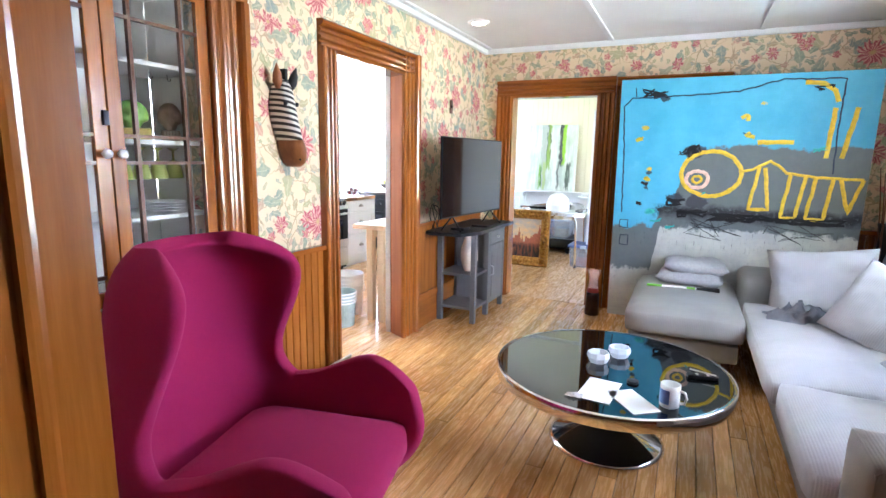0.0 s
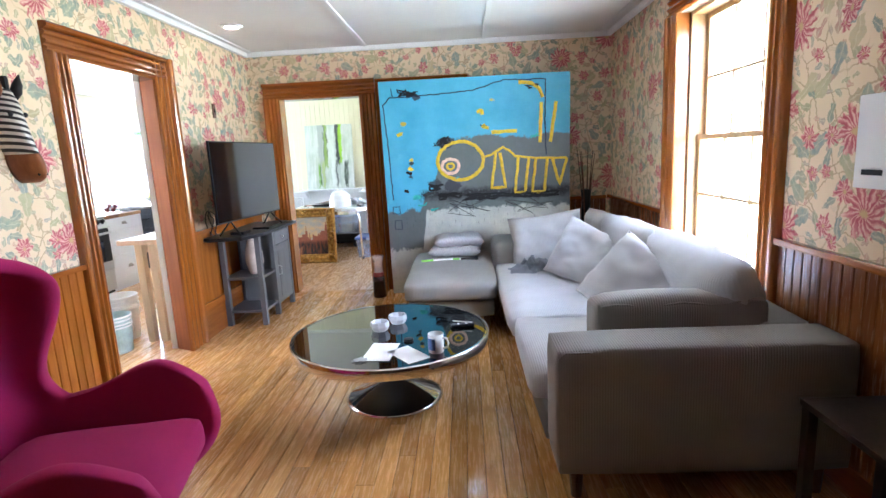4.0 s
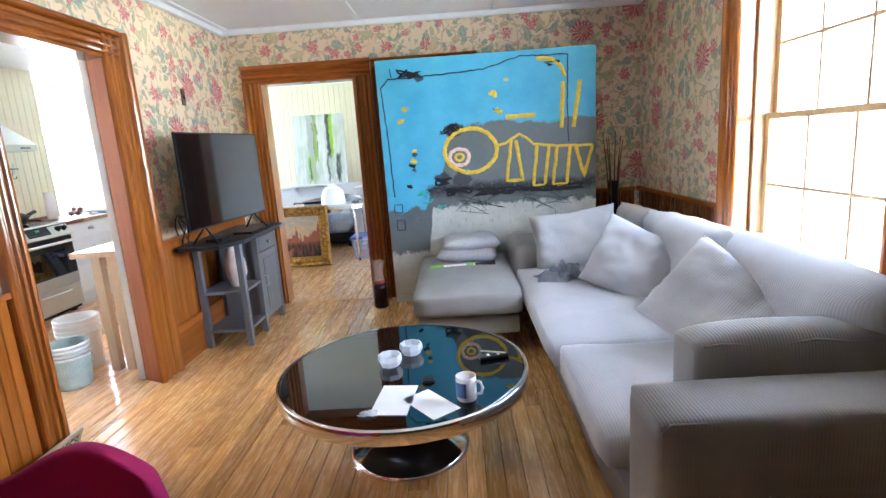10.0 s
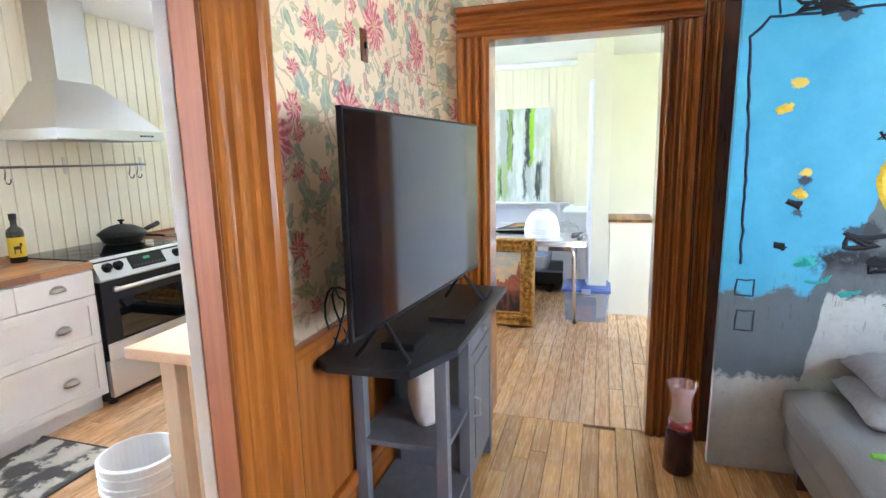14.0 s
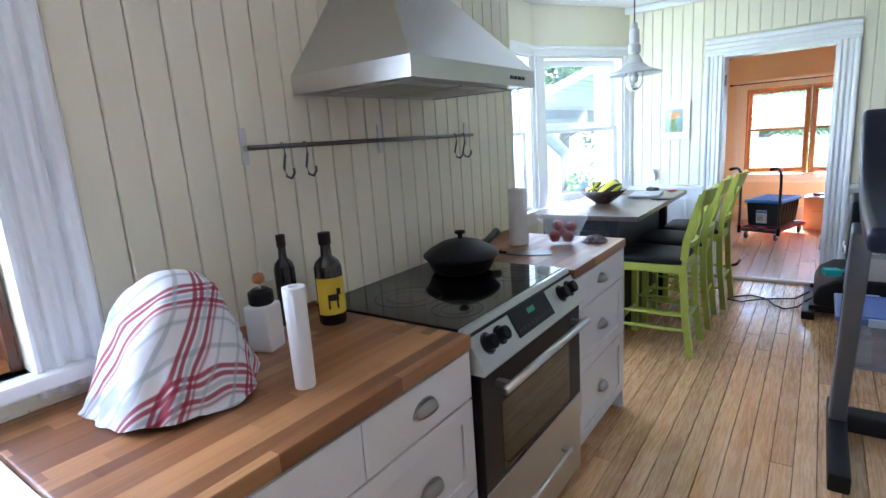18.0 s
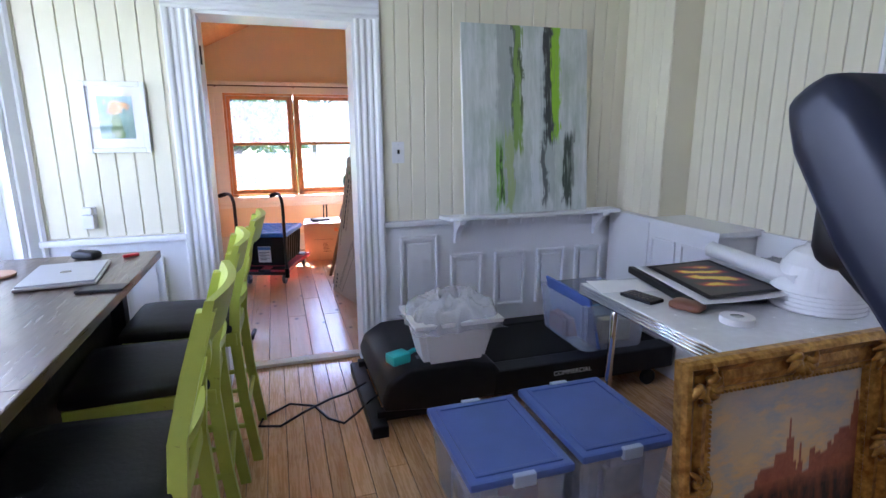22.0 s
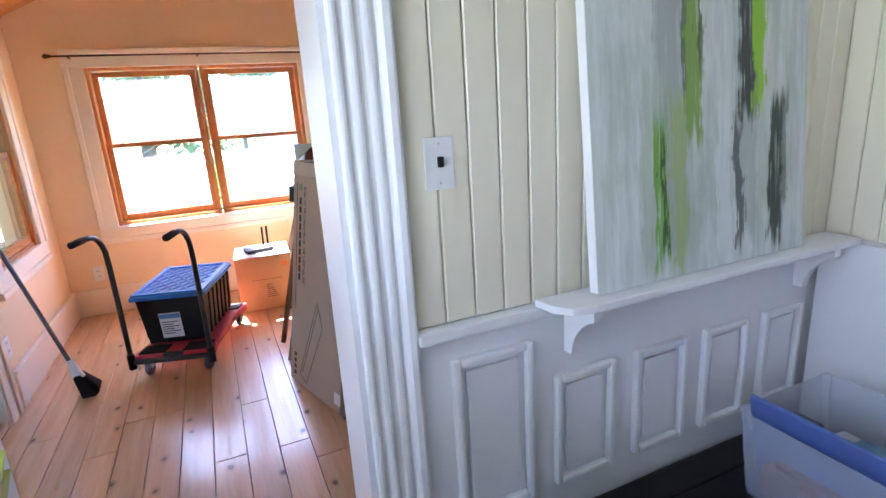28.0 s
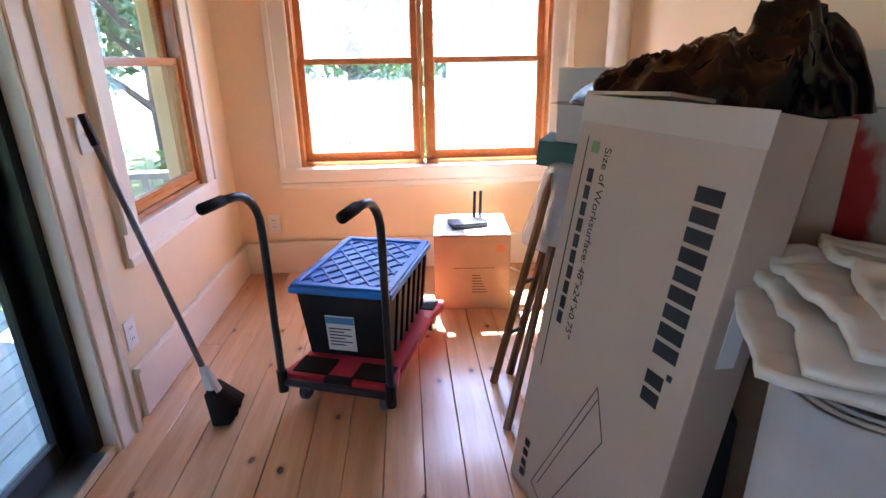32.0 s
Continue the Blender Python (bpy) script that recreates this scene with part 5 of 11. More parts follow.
stroke([(1.07, 1.6), (1.32, 1.6)], 0.035, M_YEL, "yellow_stroke")
stroke(ring(0.66, 1.29, 0.085, 0.07, 18), 0.03, M_PINKP, "pink_stroke", True)
stroke(ring(0.66, 1.29, 0.035, 0.03, 12), 0.022, M_YEL, "yellow_stroke", True)
stroke([(0.07, 0.98), (0.06, 1.3), (0.05, 1.6), (0.03, 1.9), (0.1, 1.97), (0.5, 1.98), (0.9, 2.0), (1.2, 2.08), (1.6, 2.07), (1.59, 1.7), (1.6, 1.36)], 0.011, M_LINE, "navy_line", jitter=0.004)
for q in ([(0.06, 0.84), (0.13, 0.84), (0.13, 0.91), (0.06, 0.91)], [(0.07, 0.68), (0.14, 0.68), (0.14, 0.77), (0.07, 0.77)]):
    stroke(q, 0.008, M_LINE, "navy_line", True, 0.003)
stroke([(0.12, 2.06), (0.13, 1.98)], 0.008, M_LINE, "navy_line")

# loose charcoal scribbles and dabs
M_CHARC = paint("black_paint_scribble", (0.012, 0.012, 0.014), 0.5)
M_TEALP = paint("teal_paint_dab", (0.03, 0.4, 0.36), 0.5)


def scribble(cx, cz, w, h, n, seed, material, width, name):
    r = random.Random(seed)
    stroke([(cx + w * r.uniform(-0.5, 0.5), cz + h * r.uniform(-0.5, 0.5)) for i in range(n)], width, material, name, False, 0.004)


for i, (cx, cz, w, h, n, wd) in enumerate(((0.28, 2.0, 0.22, 0.1, 9, 0.014), (0.3, 1.99, 0.1, 0.05, 8, 0.03), (0.62, 1.56, 0.12, 0.1, 10, 0.02), (0.58, 1.5, 0.16, 0.12, 9, 0.01), (0.5, 1.1, 0.16, 0.08, 10, 0.02), (0.66, 1.0, 0.3, 0.08, 12, 0.018), (0.95, 0.97, 0.4, 0.07, 14, 0.02), (1.25, 0.98, 0.4, 0.06, 14, 0.02), (1.55, 0.98, 0.4, 0.06, 14, 0.018), (1.45, 0.88, 0.6, 0.2, 12, 0.005), (0.8, 0.86, 0.5, 0.2, 12, 0.005), (1.5, 0.62, 0.5, 0.3, 8, 0.004), (1.45, 2.03, 0.16, 0.08, 8, 0.012), (0.24, 1.24, 0.07, 0.03, 6, 0.022), (0.2, 1.06, 0.07, 0.03, 6, 0.02), (1.0, 1.65, 0.08, 0.06, 6, 0.008))):
    scribble(cx, cz, w, h, n, 40 + i, M_CHARC, wd, "charcoal_scribble")
for i, (cx, cz) in enumerate(((0.17, 1.61), (0.26, 1.28), (0.97, 1.79), (1.02, 1.66))):
    scribble(cx, cz, 0.08, 0.04, 6, 80 + i, M_YEL, 0.03, "yellow_dab")
for i, (cx, cz) in enumerate(((0.3, 1.0), (0.36, 0.93), (0.7, 1.16), (0.48, 0.88), (1.5, 1.55))):
    scribble(cx, cz, 0.1, 0.05, 6, 90 + i, M_TEALP, 0.012, "teal_dab")

# television on its stand
M_SCREEN = Mat("dark_screen", 0.07, 0.0, (0.006, 0.006, 0.007), Specular_IOR_Level=1.0).m
tv = thing("television", "flat black television with a thin bezel", "television", pose(-1.6, 4.31, 0.0, 0, 0, -5.5))
part("body", box(-0.006, -0.56, 0.955, 0.012, 0.56, 1.615, 0.004), M_BLACK, tv)
part("back_housing", box(-0.04, -0.36, 0.99, -0.006, 0.36, 1.35, 0.012), M_BLACK, tv)
part("screen", box(0.0122, -0.55, 0.968, 0.014, 0.55, 1.606), M_SCREEN, tv, "glossy dark screen")
for s in (-0.36, 0.36):
    part("foot", tube_bm([(0.1, s * 1.08, 0.842), (0.0, s, 0.965), (-0.09, s * 1.08, 0.842)], 0.009, 8), M_BLACK, tv)
M_GREYWOOD = wood("grey_painted_wood", (0.12, 0.124, 0.132), (0.17, 0.175, 0.184), "z", 0.5, 0.06)
M_DARKTOP = wood("charcoal_painted_top", (0.015, 0.016, 0.018), (0.03, 0.032, 0.035), "y", 0.4, 0.05)
st = thing("tv_stand", "grey painted wooden cabinet with open shelves and a charcoal top", "tv stand")
part("top", prism_bm([(-1.855, 3.9), (-1.8, 3.86), (-1.52, 3.87), (-1.43, 4.1), (-1.42, 4.98), (-1.855, 4.98)], 0.805, 0.833, 0.003), M_DARKTOP, st, "charcoal top with an extra leaf")
for x, y in ((-1.82, 4.13), (-1.5, 4.13), (-1.5, 4.45), (-1.5, 4.86), (-1.82, 4.86)):
    part("post", moved(box(-0.022, -0.022, 0, 0.022, 0.022, 0.805, 0.003), pose(x, y, 0)), M_GREYWOOD, st)
for z in (0.12, 0.42):
    part("shelf", box(-1.835, 4.11, z, -1.485, 4.47, z + 0.02, 0.002), M_GREYWOOD, st)
part("back_panel", box(-1.838, 4.48, 0.08, -1.826, 4.84, 0.8), M_GREYWOOD, st)
part("side_panel", box(-1.8, 4.455, 0.08, -1.53, 4.467, 0.8), M_GREYWOOD, st)
part("side_panel", box(-1.8, 4.862, 0.08, -1.53, 4.874, 0.8), M_GREYWOOD, st)
dr = part("drawer", box(-1.5, 4.475, 0.66, -1.478, 4.838, 0.78, 0.004), M_GREYWOOD, st)
part("knob", moved(lathe_bm([(0.006, 0), (0.014, 0.012), (0.012, 0.022), (0, 0.025)], 12, False), axes((-1.478, 4.66, 0.72), (0, 1, 0), (0, 0, 1), (1, 0, 0))), M_STEEL, dr, "small metal knob")
do = part("door", box(-1.5, 4.475, 0.1, -1.48, 4.838, 0.65, 0.004), M_GREYWOOD, st)
part("door_panel", box(-1.481, 4.53, 0.16, -1.4755, 4.785, 0.59, 0.002), M_GREYWOOD, do)
part("pull", tube_bm([(-1.475, 4.51, 0.46), (-1.45, 4.51, 0.45), (-1.45, 4.51, 0.38), (-1.475, 4.51, 0.37)], 0.005, 6), M_STEEL, do, "small metal pull")
solid("set_top_box", box(-1.68, 4.02, 0.834, -1.56, 4.17, 0.86, 0.008), M_BLACK, "small black box in front of the television", "media box")
solid("flat_console", box(-1.62, 4.35, 0.834, -1.47, 4.86, 0.852, 0.004), M_BLACK, "flat black player beside the television", "media box")
solid("cable", tube_bm([(-1.835 + 0.012 * math.sin(i * 0.9), 3.98 + 0.075 * math.sin(i * 0.42) + 0.004 * i, 0.842 + 0.2 * abs(math.sin(i * 0.21)) + 0.03 * math.sin(i * 0.8)) for i in range(31)], 0.004, 6), M_BLACK, "loose black cable behind the television", "cable", None, True)
# white pottery bird
bm = lathe_bm([(0.0, 0.0), (0.05, 0.0), (0.065, 0.03), (0.078, 0.1), (0.07, 0.2), (0.05, 0.27), (0.035, 0.31), (0.0, 0.33)], 24, False)
for v in bm.verts:
    v.co.x *= 0.8 + 0.3 * math.sin(v.co.z * 9)
    v.co.y += 0.02 * math.sin(v.co.z * 12)
solid("pottery_vase", bm, paint("cream_glaze", (0.68, 0.6, 0.52), 0.25, 0.15, 8, 0.1), "cream glazed pottery vase on the shelf", "vase", pose(-1.62, 4.3, 0.441), True)
# glass vase at the doorway
gv = thing("glass_vase", "tall waisted glass vase, dark red below", "vase", pose(-0.6, 4.93, 0))
part("body", lathe_bm([(0.0, 0.0), (0.06, 0.0), (0.068, 0.01), (0.061, 0.19), (0.056, 0.225), (0.0, 0.225)], 28, False), paint("dark_red_glass", (0.03, 0.004, 0.004), 0.12), gv, "dark red glass body", True)
part("band", lathe_bm([(0.0565, 0.222), (0.05, 0.262), (0.0, 0.262)], 28, False), paint("red_glass_band", (0.22, 0.02, 0.012), 0.12), gv, "brighter red band", True)
part("neck", lathe_bm([(0.05, 0.262), (0.041, 0.32), (0.045, 0.37), (0.068, 0.432), (0.064, 0.432), (0.041, 0.37), (0.037, 0.32), (0.046, 0.262)], 28, False), clear("pink_clear_glass", (0.6, 0.36, 0.28), 0.45, 0.05), gv, "clear pinkish flared neck", True)

# wall pieces: zebra mask, wall plate, pipes, ceiling lamps
M_STRIPE = Mat("black_white_stripes", 0.35)
zc = M_STRIPE.xyz(M_STRIPE.obj())
M_STRIPE.put("Base Color", M_STRIPE.mix(M_STRIPE.ramp(M_STRIPE.math("ADD", M_STRIPE.math("MULTIPLY", M_STRIPE.math("SINE", M_STRIPE.math("ADD", M_STRIPE.math("MULTIPLY", zc[2], 220.0), M_STRIPE.math("MULTIPLY", zc[1], 70.0))), 0.5), 0.5), (0.45, 0.0), (0.55, 1.0)), (0.012, 0.011, 0.01), (0.7, 0.66, 0.58)))
mask = thing("zebra_mask", "carved wooden zebra head with stripes and a brown muzzle", "wall mask", pose(XL + 0.002, 2.21, 1.62, 0, 0, 0))


def carved(profile, n=20):
    """A half-round carving on a wall: profile of (height, middle, half width, depth)."""
    bm = bmesh.new()
    rows = [[bm.verts.new((d * math.sin(math.pi * i / n), c + w * math.cos(math.pi * i / n), z)) for i in range(n + 1)] for z, c, w, d in profile]
    for a, b in zip(rows, rows[1:]):
        for i in range(n):
            bm.faces.new((a[i], a[i + 1], b[i + 1], b[i]))
        bm.faces.new((a[0], b[0], b[n], a[n]))
    bm.faces.new(rows[0])
    bm.faces.new(rows[-1])
    return bm


part("face", carved([(0.225, -0.02, 0.016, 0.04), (0.2, -0.025, 0.036, 0.07), (0.15, -0.032, 0.055, 0.095), (0.07, -0.035, 0.064, 0.115), (0.0, -0.028, 0.06, 0.125), (-0.06, -0.012, 0.053, 0.13), (-0.105, 0.004, 0.048, 0.13)]), M_STRIPE.m, mask, smooth=True)
M_MUZZLE = wood("carved_brown_wood", (0.16, 0.05, 0.015), (0.32, 0.12, 0.04), "z", 0.35)
part("muzzle", carved([(-0.095, 0.002, 0.05, 0.132), (-0.14, 0.014, 0.057, 0.14), (-0.185, 0.028, 0.056, 0.13), (-0.215, 0.04, 0.044, 0.11), (-0.235, 0.048, 0.025, 0.075)]), M_MUZZLE, mask, "brown carved muzzle", True)
for s, y in ((-1, -0.075), (1, 0.02)):
    bm = lathe_bm([(0.012, 0.0), (0.026, 0.035), (0.022, 0.075), (0.002, 0.125)], 12)
    part("ear", moved(bm, pose(0.045, y, 0.165, -s * 12, 10, 0)), M_MUZZLE if s < 0 else M_BLACK, mask, "", True)
    part("eye", moved(lathe_bm([(0.013, 0), (0.01, 0.008), (0, 0.011)], 10, False), axes((0.09, -0.032 + s * 0.043, 0.09), (0, 1, 0), (0, 0, 1), (1, 0, 0))), M_BLACK, mask)
    part("nostril", moved(lathe_bm([(0.008, 0), (0.006, 0.004), (0, 0.005)], 10, False), axes((0.108, 0.032 + s * 0.024, -0.195), (0, 1, 0), (0, 0, 1), (1, 0, 0))), M_BLACK, mask)
part("mane", box(0.02, -0.034, 0.19, 0.06, -0.012, 0.27, 0.008), M_BLACK, mask, "black mane tuft")
wp = thing("wall_plate", "dark brass switch plate on the wallpaper", "switch", pose(XL + 0.001, 4.4, 1.9))
part("plate", box(0, -0.028, -0.06, 0.006, 0.028, 0.06, 0.002), M_OAK_DARK, wp)
part("toggle", box(0.006, -0.006, -0.012, 0.016, 0.006, 0.012, 0.002), M_BLACK, wp)
tp = thing("white_cover", "white cover plate on the papered wall", "wall plate", pose(XR - 0.001, 1.68, 1.39))
part("cover", box(-0.02, -0.09, -0.17, 0, 0.09, 0.17, 0.006), M_WHITEPLASTIC, tp)
part("slot", box(-0.022, -0.05, -0.12, -0.0195, 0.05, -0.1, 0.001), M_BLACK, tp)
spot = thing("recessed_light", "white recessed ceiling spotlight", "ceiling light", pose(-1.53, 4.17, H))
part("trim_ring", lathe_bm([(0.055, -0.012), (0.085, -0.008), (0.09, 0.0), (0.055, 0.0)], 32, False), M_WHITEPLASTIC, spot, smooth=True)
part("lens", lathe_bm([(0.0, -0.006), (0.055, -0.01), (0.055, -0.001), (0.0, -0.001)], 24, False), glow("warm_lens", (1.0, 0.9, 0.75), 1.5), spot, "lit lens")
lamp = thing("ceiling_lamp", "cream glass dome ceiling lamp with a brass finial", "ceiling light", pose(0.0, 3.12, H))
part("dome", lathe_bm([(0.012, -0.15), (0.07, -0.145), (0.13, -0.12), (0.155, -0.09), (0.15, -0.085), (0.0, -0.085)], 40, False), paint("cream_glass", (0.72, 0.62, 0.4), 0.25, 0.12, 14, 0.05), lamp, smooth=True)
part("rod", lathe_bm([(0.012, -0.09), (0.012, -0.02), (0.06, -0.015), (0.06, 0.0)], 16), M_STEEL, lamp)
part("finial", lathe_bm([(0.0, -0.178), (0.012, -0.17), (0.01, -0.155), (0.02, -0.148)], 16, False), M_STEEL, lamp)
reg = thing("floor_register", "cast metal heating register leaning on the wainscot", "register", pose(-1.84, 2.47, 0.0, 0, 22, 0))
fr = bmesh.new()
for c in ((-0.19, 0.0, 0.19, 0.02), (-0.19, 0.17, 0.19, 0.19), (-0.19, 0.02, -0.17, 0.17), (0.17, 0.02, 0.19, 0.17)):
    box_into(fr, 0.0, c[0], c[1], 0.014, c[2], c[3], 0.003)
part("frame", fr, M_STEEL, reg)
lat = bmesh.new()
for i in range(10):
    for j in range(4):
        a = [(-0.002 + 0.008, -0.155 + i * 0.034 + (j % 2) * 0.017 + 0.015 * math.cos(t), 0.04 + j * 0.037 + 0.015 * math.sin(t)) for t in [6.2832 * k / 8 for k in range(8)]]
        tube_bm(a, 0.0035, 5, True, lat)
part("grille", lat, M_STEEL, reg, "pierced round lattice")
part("backing", box(0.001, -0.17, 0.02, 0.004, 0.17, 0.17), M_BLACK, reg)
stk = thing("dry_branches", "dark branches standing in the room corner", "branches", pose(1.55, 5.08, 0))
for i in range(6):
    rng = random.Random(i)
    a, b = rng.uniform(-0.12, 0.1), rng.uniform(-0.12, 0.02)
    part("branch", tube_bm([(0, 0, 0.0), (a * 0.25, b * 0.25, 0.6), (a * 0.6, b * 0.6, 1.1), (a, b, 1.35 + 0.1 * rng.random())], [0.012, 0.008, 0.006, 0.003], 6), M_OAK_DARK, stk)
part("floor_pot", lathe_bm([(0.05, 0), (0.06, 0.5), (0.04, 0.9), (0.055, 1.0)], 20), M_BLACK, stk, "tall dark floor vase", True)
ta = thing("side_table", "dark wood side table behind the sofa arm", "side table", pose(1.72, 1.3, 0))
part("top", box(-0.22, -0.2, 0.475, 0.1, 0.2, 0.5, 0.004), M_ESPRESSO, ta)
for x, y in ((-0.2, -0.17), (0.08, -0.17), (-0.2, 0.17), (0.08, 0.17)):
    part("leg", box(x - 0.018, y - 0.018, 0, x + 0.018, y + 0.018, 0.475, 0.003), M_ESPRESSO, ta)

# built-in china cabinet
cc = thing("china_cabinet", "built-in oak china cabinet with leaded glass doors", "cabinet")
casing(cc, FLUTED, 0.22, (0, 1, 0), (1, 0, 0), (XL, 0, 0), 0.79, 1.75, 0.0, 2.15, M_OAK, M_OAK_Y)
M_CABIN = paint("white_cabinet_lining", (0.8, 0.8, 0.76), 0.5)
part("lining", box(XL - 0.43, 0.79, 0.85, XL - 0.41, 1.75, 2.15), M_CABIN, cc)
for y in (0.772, 1.752):
    part("side", box(XL - 0.41, y, 0.85, XL - 0.0, y + 0.018, 2.15), M_CABIN, cc)
for z in (0.83, 1.162, 1.482, 1.8, 2.15):
    part("shelf", box(XL - 0.41, 0.79, z, XL - 0.05, 1.75, z + 0.018), M_CABIN, cc)
part("lower_front", box(XL, 0.79, 0.0, XL + 0.012, 1.75, 0.84), M_OAK, cc)
for a, b in ((0.795, 1.262), (1.268, 1.745)):
    dm = bmesh.new()
    for c in ((a, 0.85, a + 0.055, 2.145), (b - 0.055, 0.85, b, 2.145), (a + 0.055, 0.85, b - 0.055, 0.91), (a + 0.055, 2.09, b - 0.055, 2.145)):
        box_into(dm, XL - 0.02, c[0], c[1], XL + 0.004, c[2], c[3], 0.003)
    leaf = part("door", dm, M_OAK, cc)
    for f in ((0.218, 0.845) if a < 1 else (0.155, 0.782)):
        y = a + 0.055 + (b - a - 0.11) * f
        part("muntin", box(XL - 0.017, y - 0.008, 0.91, XL + 0.002, y + 0.008, 2.09), M_OAK_DARK, leaf)
    for z in (0.965, 1.405, 1.51, 1.957):
        part("muntin", box(XL - 0.016, a + 0.055, z - 0.007, XL + 0.001, b - 0.055, z + 0.007), M_OAK_DARK, leaf)
    part("pane", box(XL - 0.011, a + 0.05, 0.9, XL - 0.008, b - 0.05, 2.1), M_GLASS, leaf).visible_shadow = False
    kn = axes((XL + 0.004, 1.235 if a < 1 else 1.295, 1.44), (0, 1, 0), (0, 0, 1), (1, 0, 0))
    part("knob", moved(lathe_bm([(0.008, 0), (0.01, 0.012), (0.018, 0.02), (0.016, 0.034), (0, 0.038)], 16, False), kn), M_WHITEPLASTIC, leaf, "white china knob", True)
part("latch", box(XL + 0.004, 1.24, 1.545, XL + 0.016, 1.262, 1.6, 0.003), M_BLACKMETAL, cc)


def skull_bm(w, d, h):
    """A rounded ceramic head with two hollows, a nose gap and a narrower jaw, facing +x."""
    bm = bmesh.new()
    bmesh.ops.create_uvsphere(bm, u_segments=28, v_segments=20, radius=1.0)
    for v in bm.verts:
        x, y, z = v.co
        k = 1.0
        for cy, cz, r in ((-0.38, 0.12, 0.3), (0.38, 0.12, 0.3), (0.0, -0.2, 0.17)):
            q = ((y - cy) ** 2 + (z - cz) ** 2) ** 0.5
            if x > 0 and q < r:
                k -= 0.3 * (1 - (q / r) ** 2)
        jaw = 0.72 if z < -0.35 else 1.0
        v.co = (x * k * d / 2, y * k * jaw * w / 2, (max(z, -0.9) + 0.9) * h / 1.9)
    return bm


for y, w, h, mt, lab in ((1.5, 0.13, 0.125, paint("green_glaze", (0.22, 0.42, 0.08), 0.25, 0.35, 22), "green glazed ceramic skull on a yellow stand"), (1.684, 0.105, 0.13, paint("brown_glaze", (0.3, 0.2, 0.15), 0.4, 0.35, 26), "brown ceramic skull with teeth")):
    jar = thing("ceramic_skull", lab, "ornament", pose(XL - 0.2, y, 1.5, 0, 0, -35), "cabinet ornaments")
    part("stand", box(-0.055, -0.07, 0.0, 0.055, 0.07, 0.05, 0.008) if y < 1.6 else box(-0.035, -0.04, 0.0, 0.035, 0.04, 0.05, 0.01), paint("ochre_glaze", (0.6, 0.44, 0.14), 0.35) if y < 1.6 else mt, jar)
    part("skull", moved(skull_bm(w, 0.13, h), pose(0, 0, 0.045)), mt, jar, smooth=True)
    if y > 1.6:
        for i in range(5):
            part("tooth", box(0.034, -0.03 + i * 0.0125, 0.012, 0.04, -0.02 + i * 0.0125, 0.046, 0.002), paint("ivory_glaze", (0.55, 0.42, 0.32), 0.4), jar)
M_URANIUM = clear("yellow_green_glass", (0.45, 0.5, 0.12), 0.55, 0.05)
for y in (1.44, 1.525, 1.609, 1.688):
    g = thing("hanging_goblet", "yellow-green glass goblet hanging from a hook under the shelf", "glass", pose(XL - 0.2, y, 1.33), "cabinet goblets")
    part("bowl", lathe_bm([(0.04, 0.0), (0.042, 0.012), (0.034, 0.06), (0.012, 0.085), (0.008, 0.085), (0.03, 0.056), (0.037, 0.01), (0.037, 0.0)], 20, False), M_URANIUM, g, smooth=True)
    part("stem", lathe_bm([(0.006, 0.083), (0.005, 0.125), (0.024, 0.137), (0.024, 0.14)], 14), M_URANIUM, g, "", True)
for i, y in enumerate((1.42, 1.51, 1.596, 1.686)):
    hk = [(0.0, 0.0, 0.0), (0.0, 0.0, -0.018), (0.006, 0, -0.03), (0.018, 0, -0.03), (0.022, 0, -0.02)]
    solid("cup_hook", tube_bm(hk, 0.002, 6), M_BLACKMETAL, "small dark cup hook under the cabinet shelf", "hook", pose(XL - 0.2, y, 1.8), True, "cup hooks")
pl = thing("plate_stack", "stack of pale plates in the cabinet", "plates", pose(XL - 0.2, 1.62, 1.18))
for i in range(4):
    part("plate", lathe_bm([(0.05, 0.0 + i * 0.012), (0.1, 0.008 + i * 0.012), (0.098, 0.012 + i * 0.012), (0.0, 0.006 + i * 0.012)], 24, False), M_WHITEPLASTIC, pl)
solid("glass_jug", lathe_bm([(0.03, 0), (0.055, 0.02), (0.05, 0.1), (0.02, 0.15), (0.025, 0.2)], 18), M_CRYSTAL, "clear glass jug in the cabinet", "jug", pose(XL - 0.2, 1.64, 0.85))

# ---- kitchen ----
M_FRONT = paint("white_cabinet_front", (0.74, 0.75, 0.76), 0.38, 0.04, 2.0, 0.1)
M_NICKEL = paint("brushed_nickel", (0.36, 0.34, 0.31), 0.3, 0.08, 9, 0.05, 1.0)
M_CERAMIC = paint("white_fireclay", (0.84, 0.84, 0.83), 0.12, 0.03, 2.0, 0.02)
M_STOVEGLASS = Mat("black_ceramic_glass", 0.05, 0.0, (0.004, 0.004, 0.0045), Specular_IOR_Level=0.5).m
M_RINGMARK = paint("grey_burner_mark", (0.09, 0.09, 0.095), 0.15, 0.05)
XF = -3.84


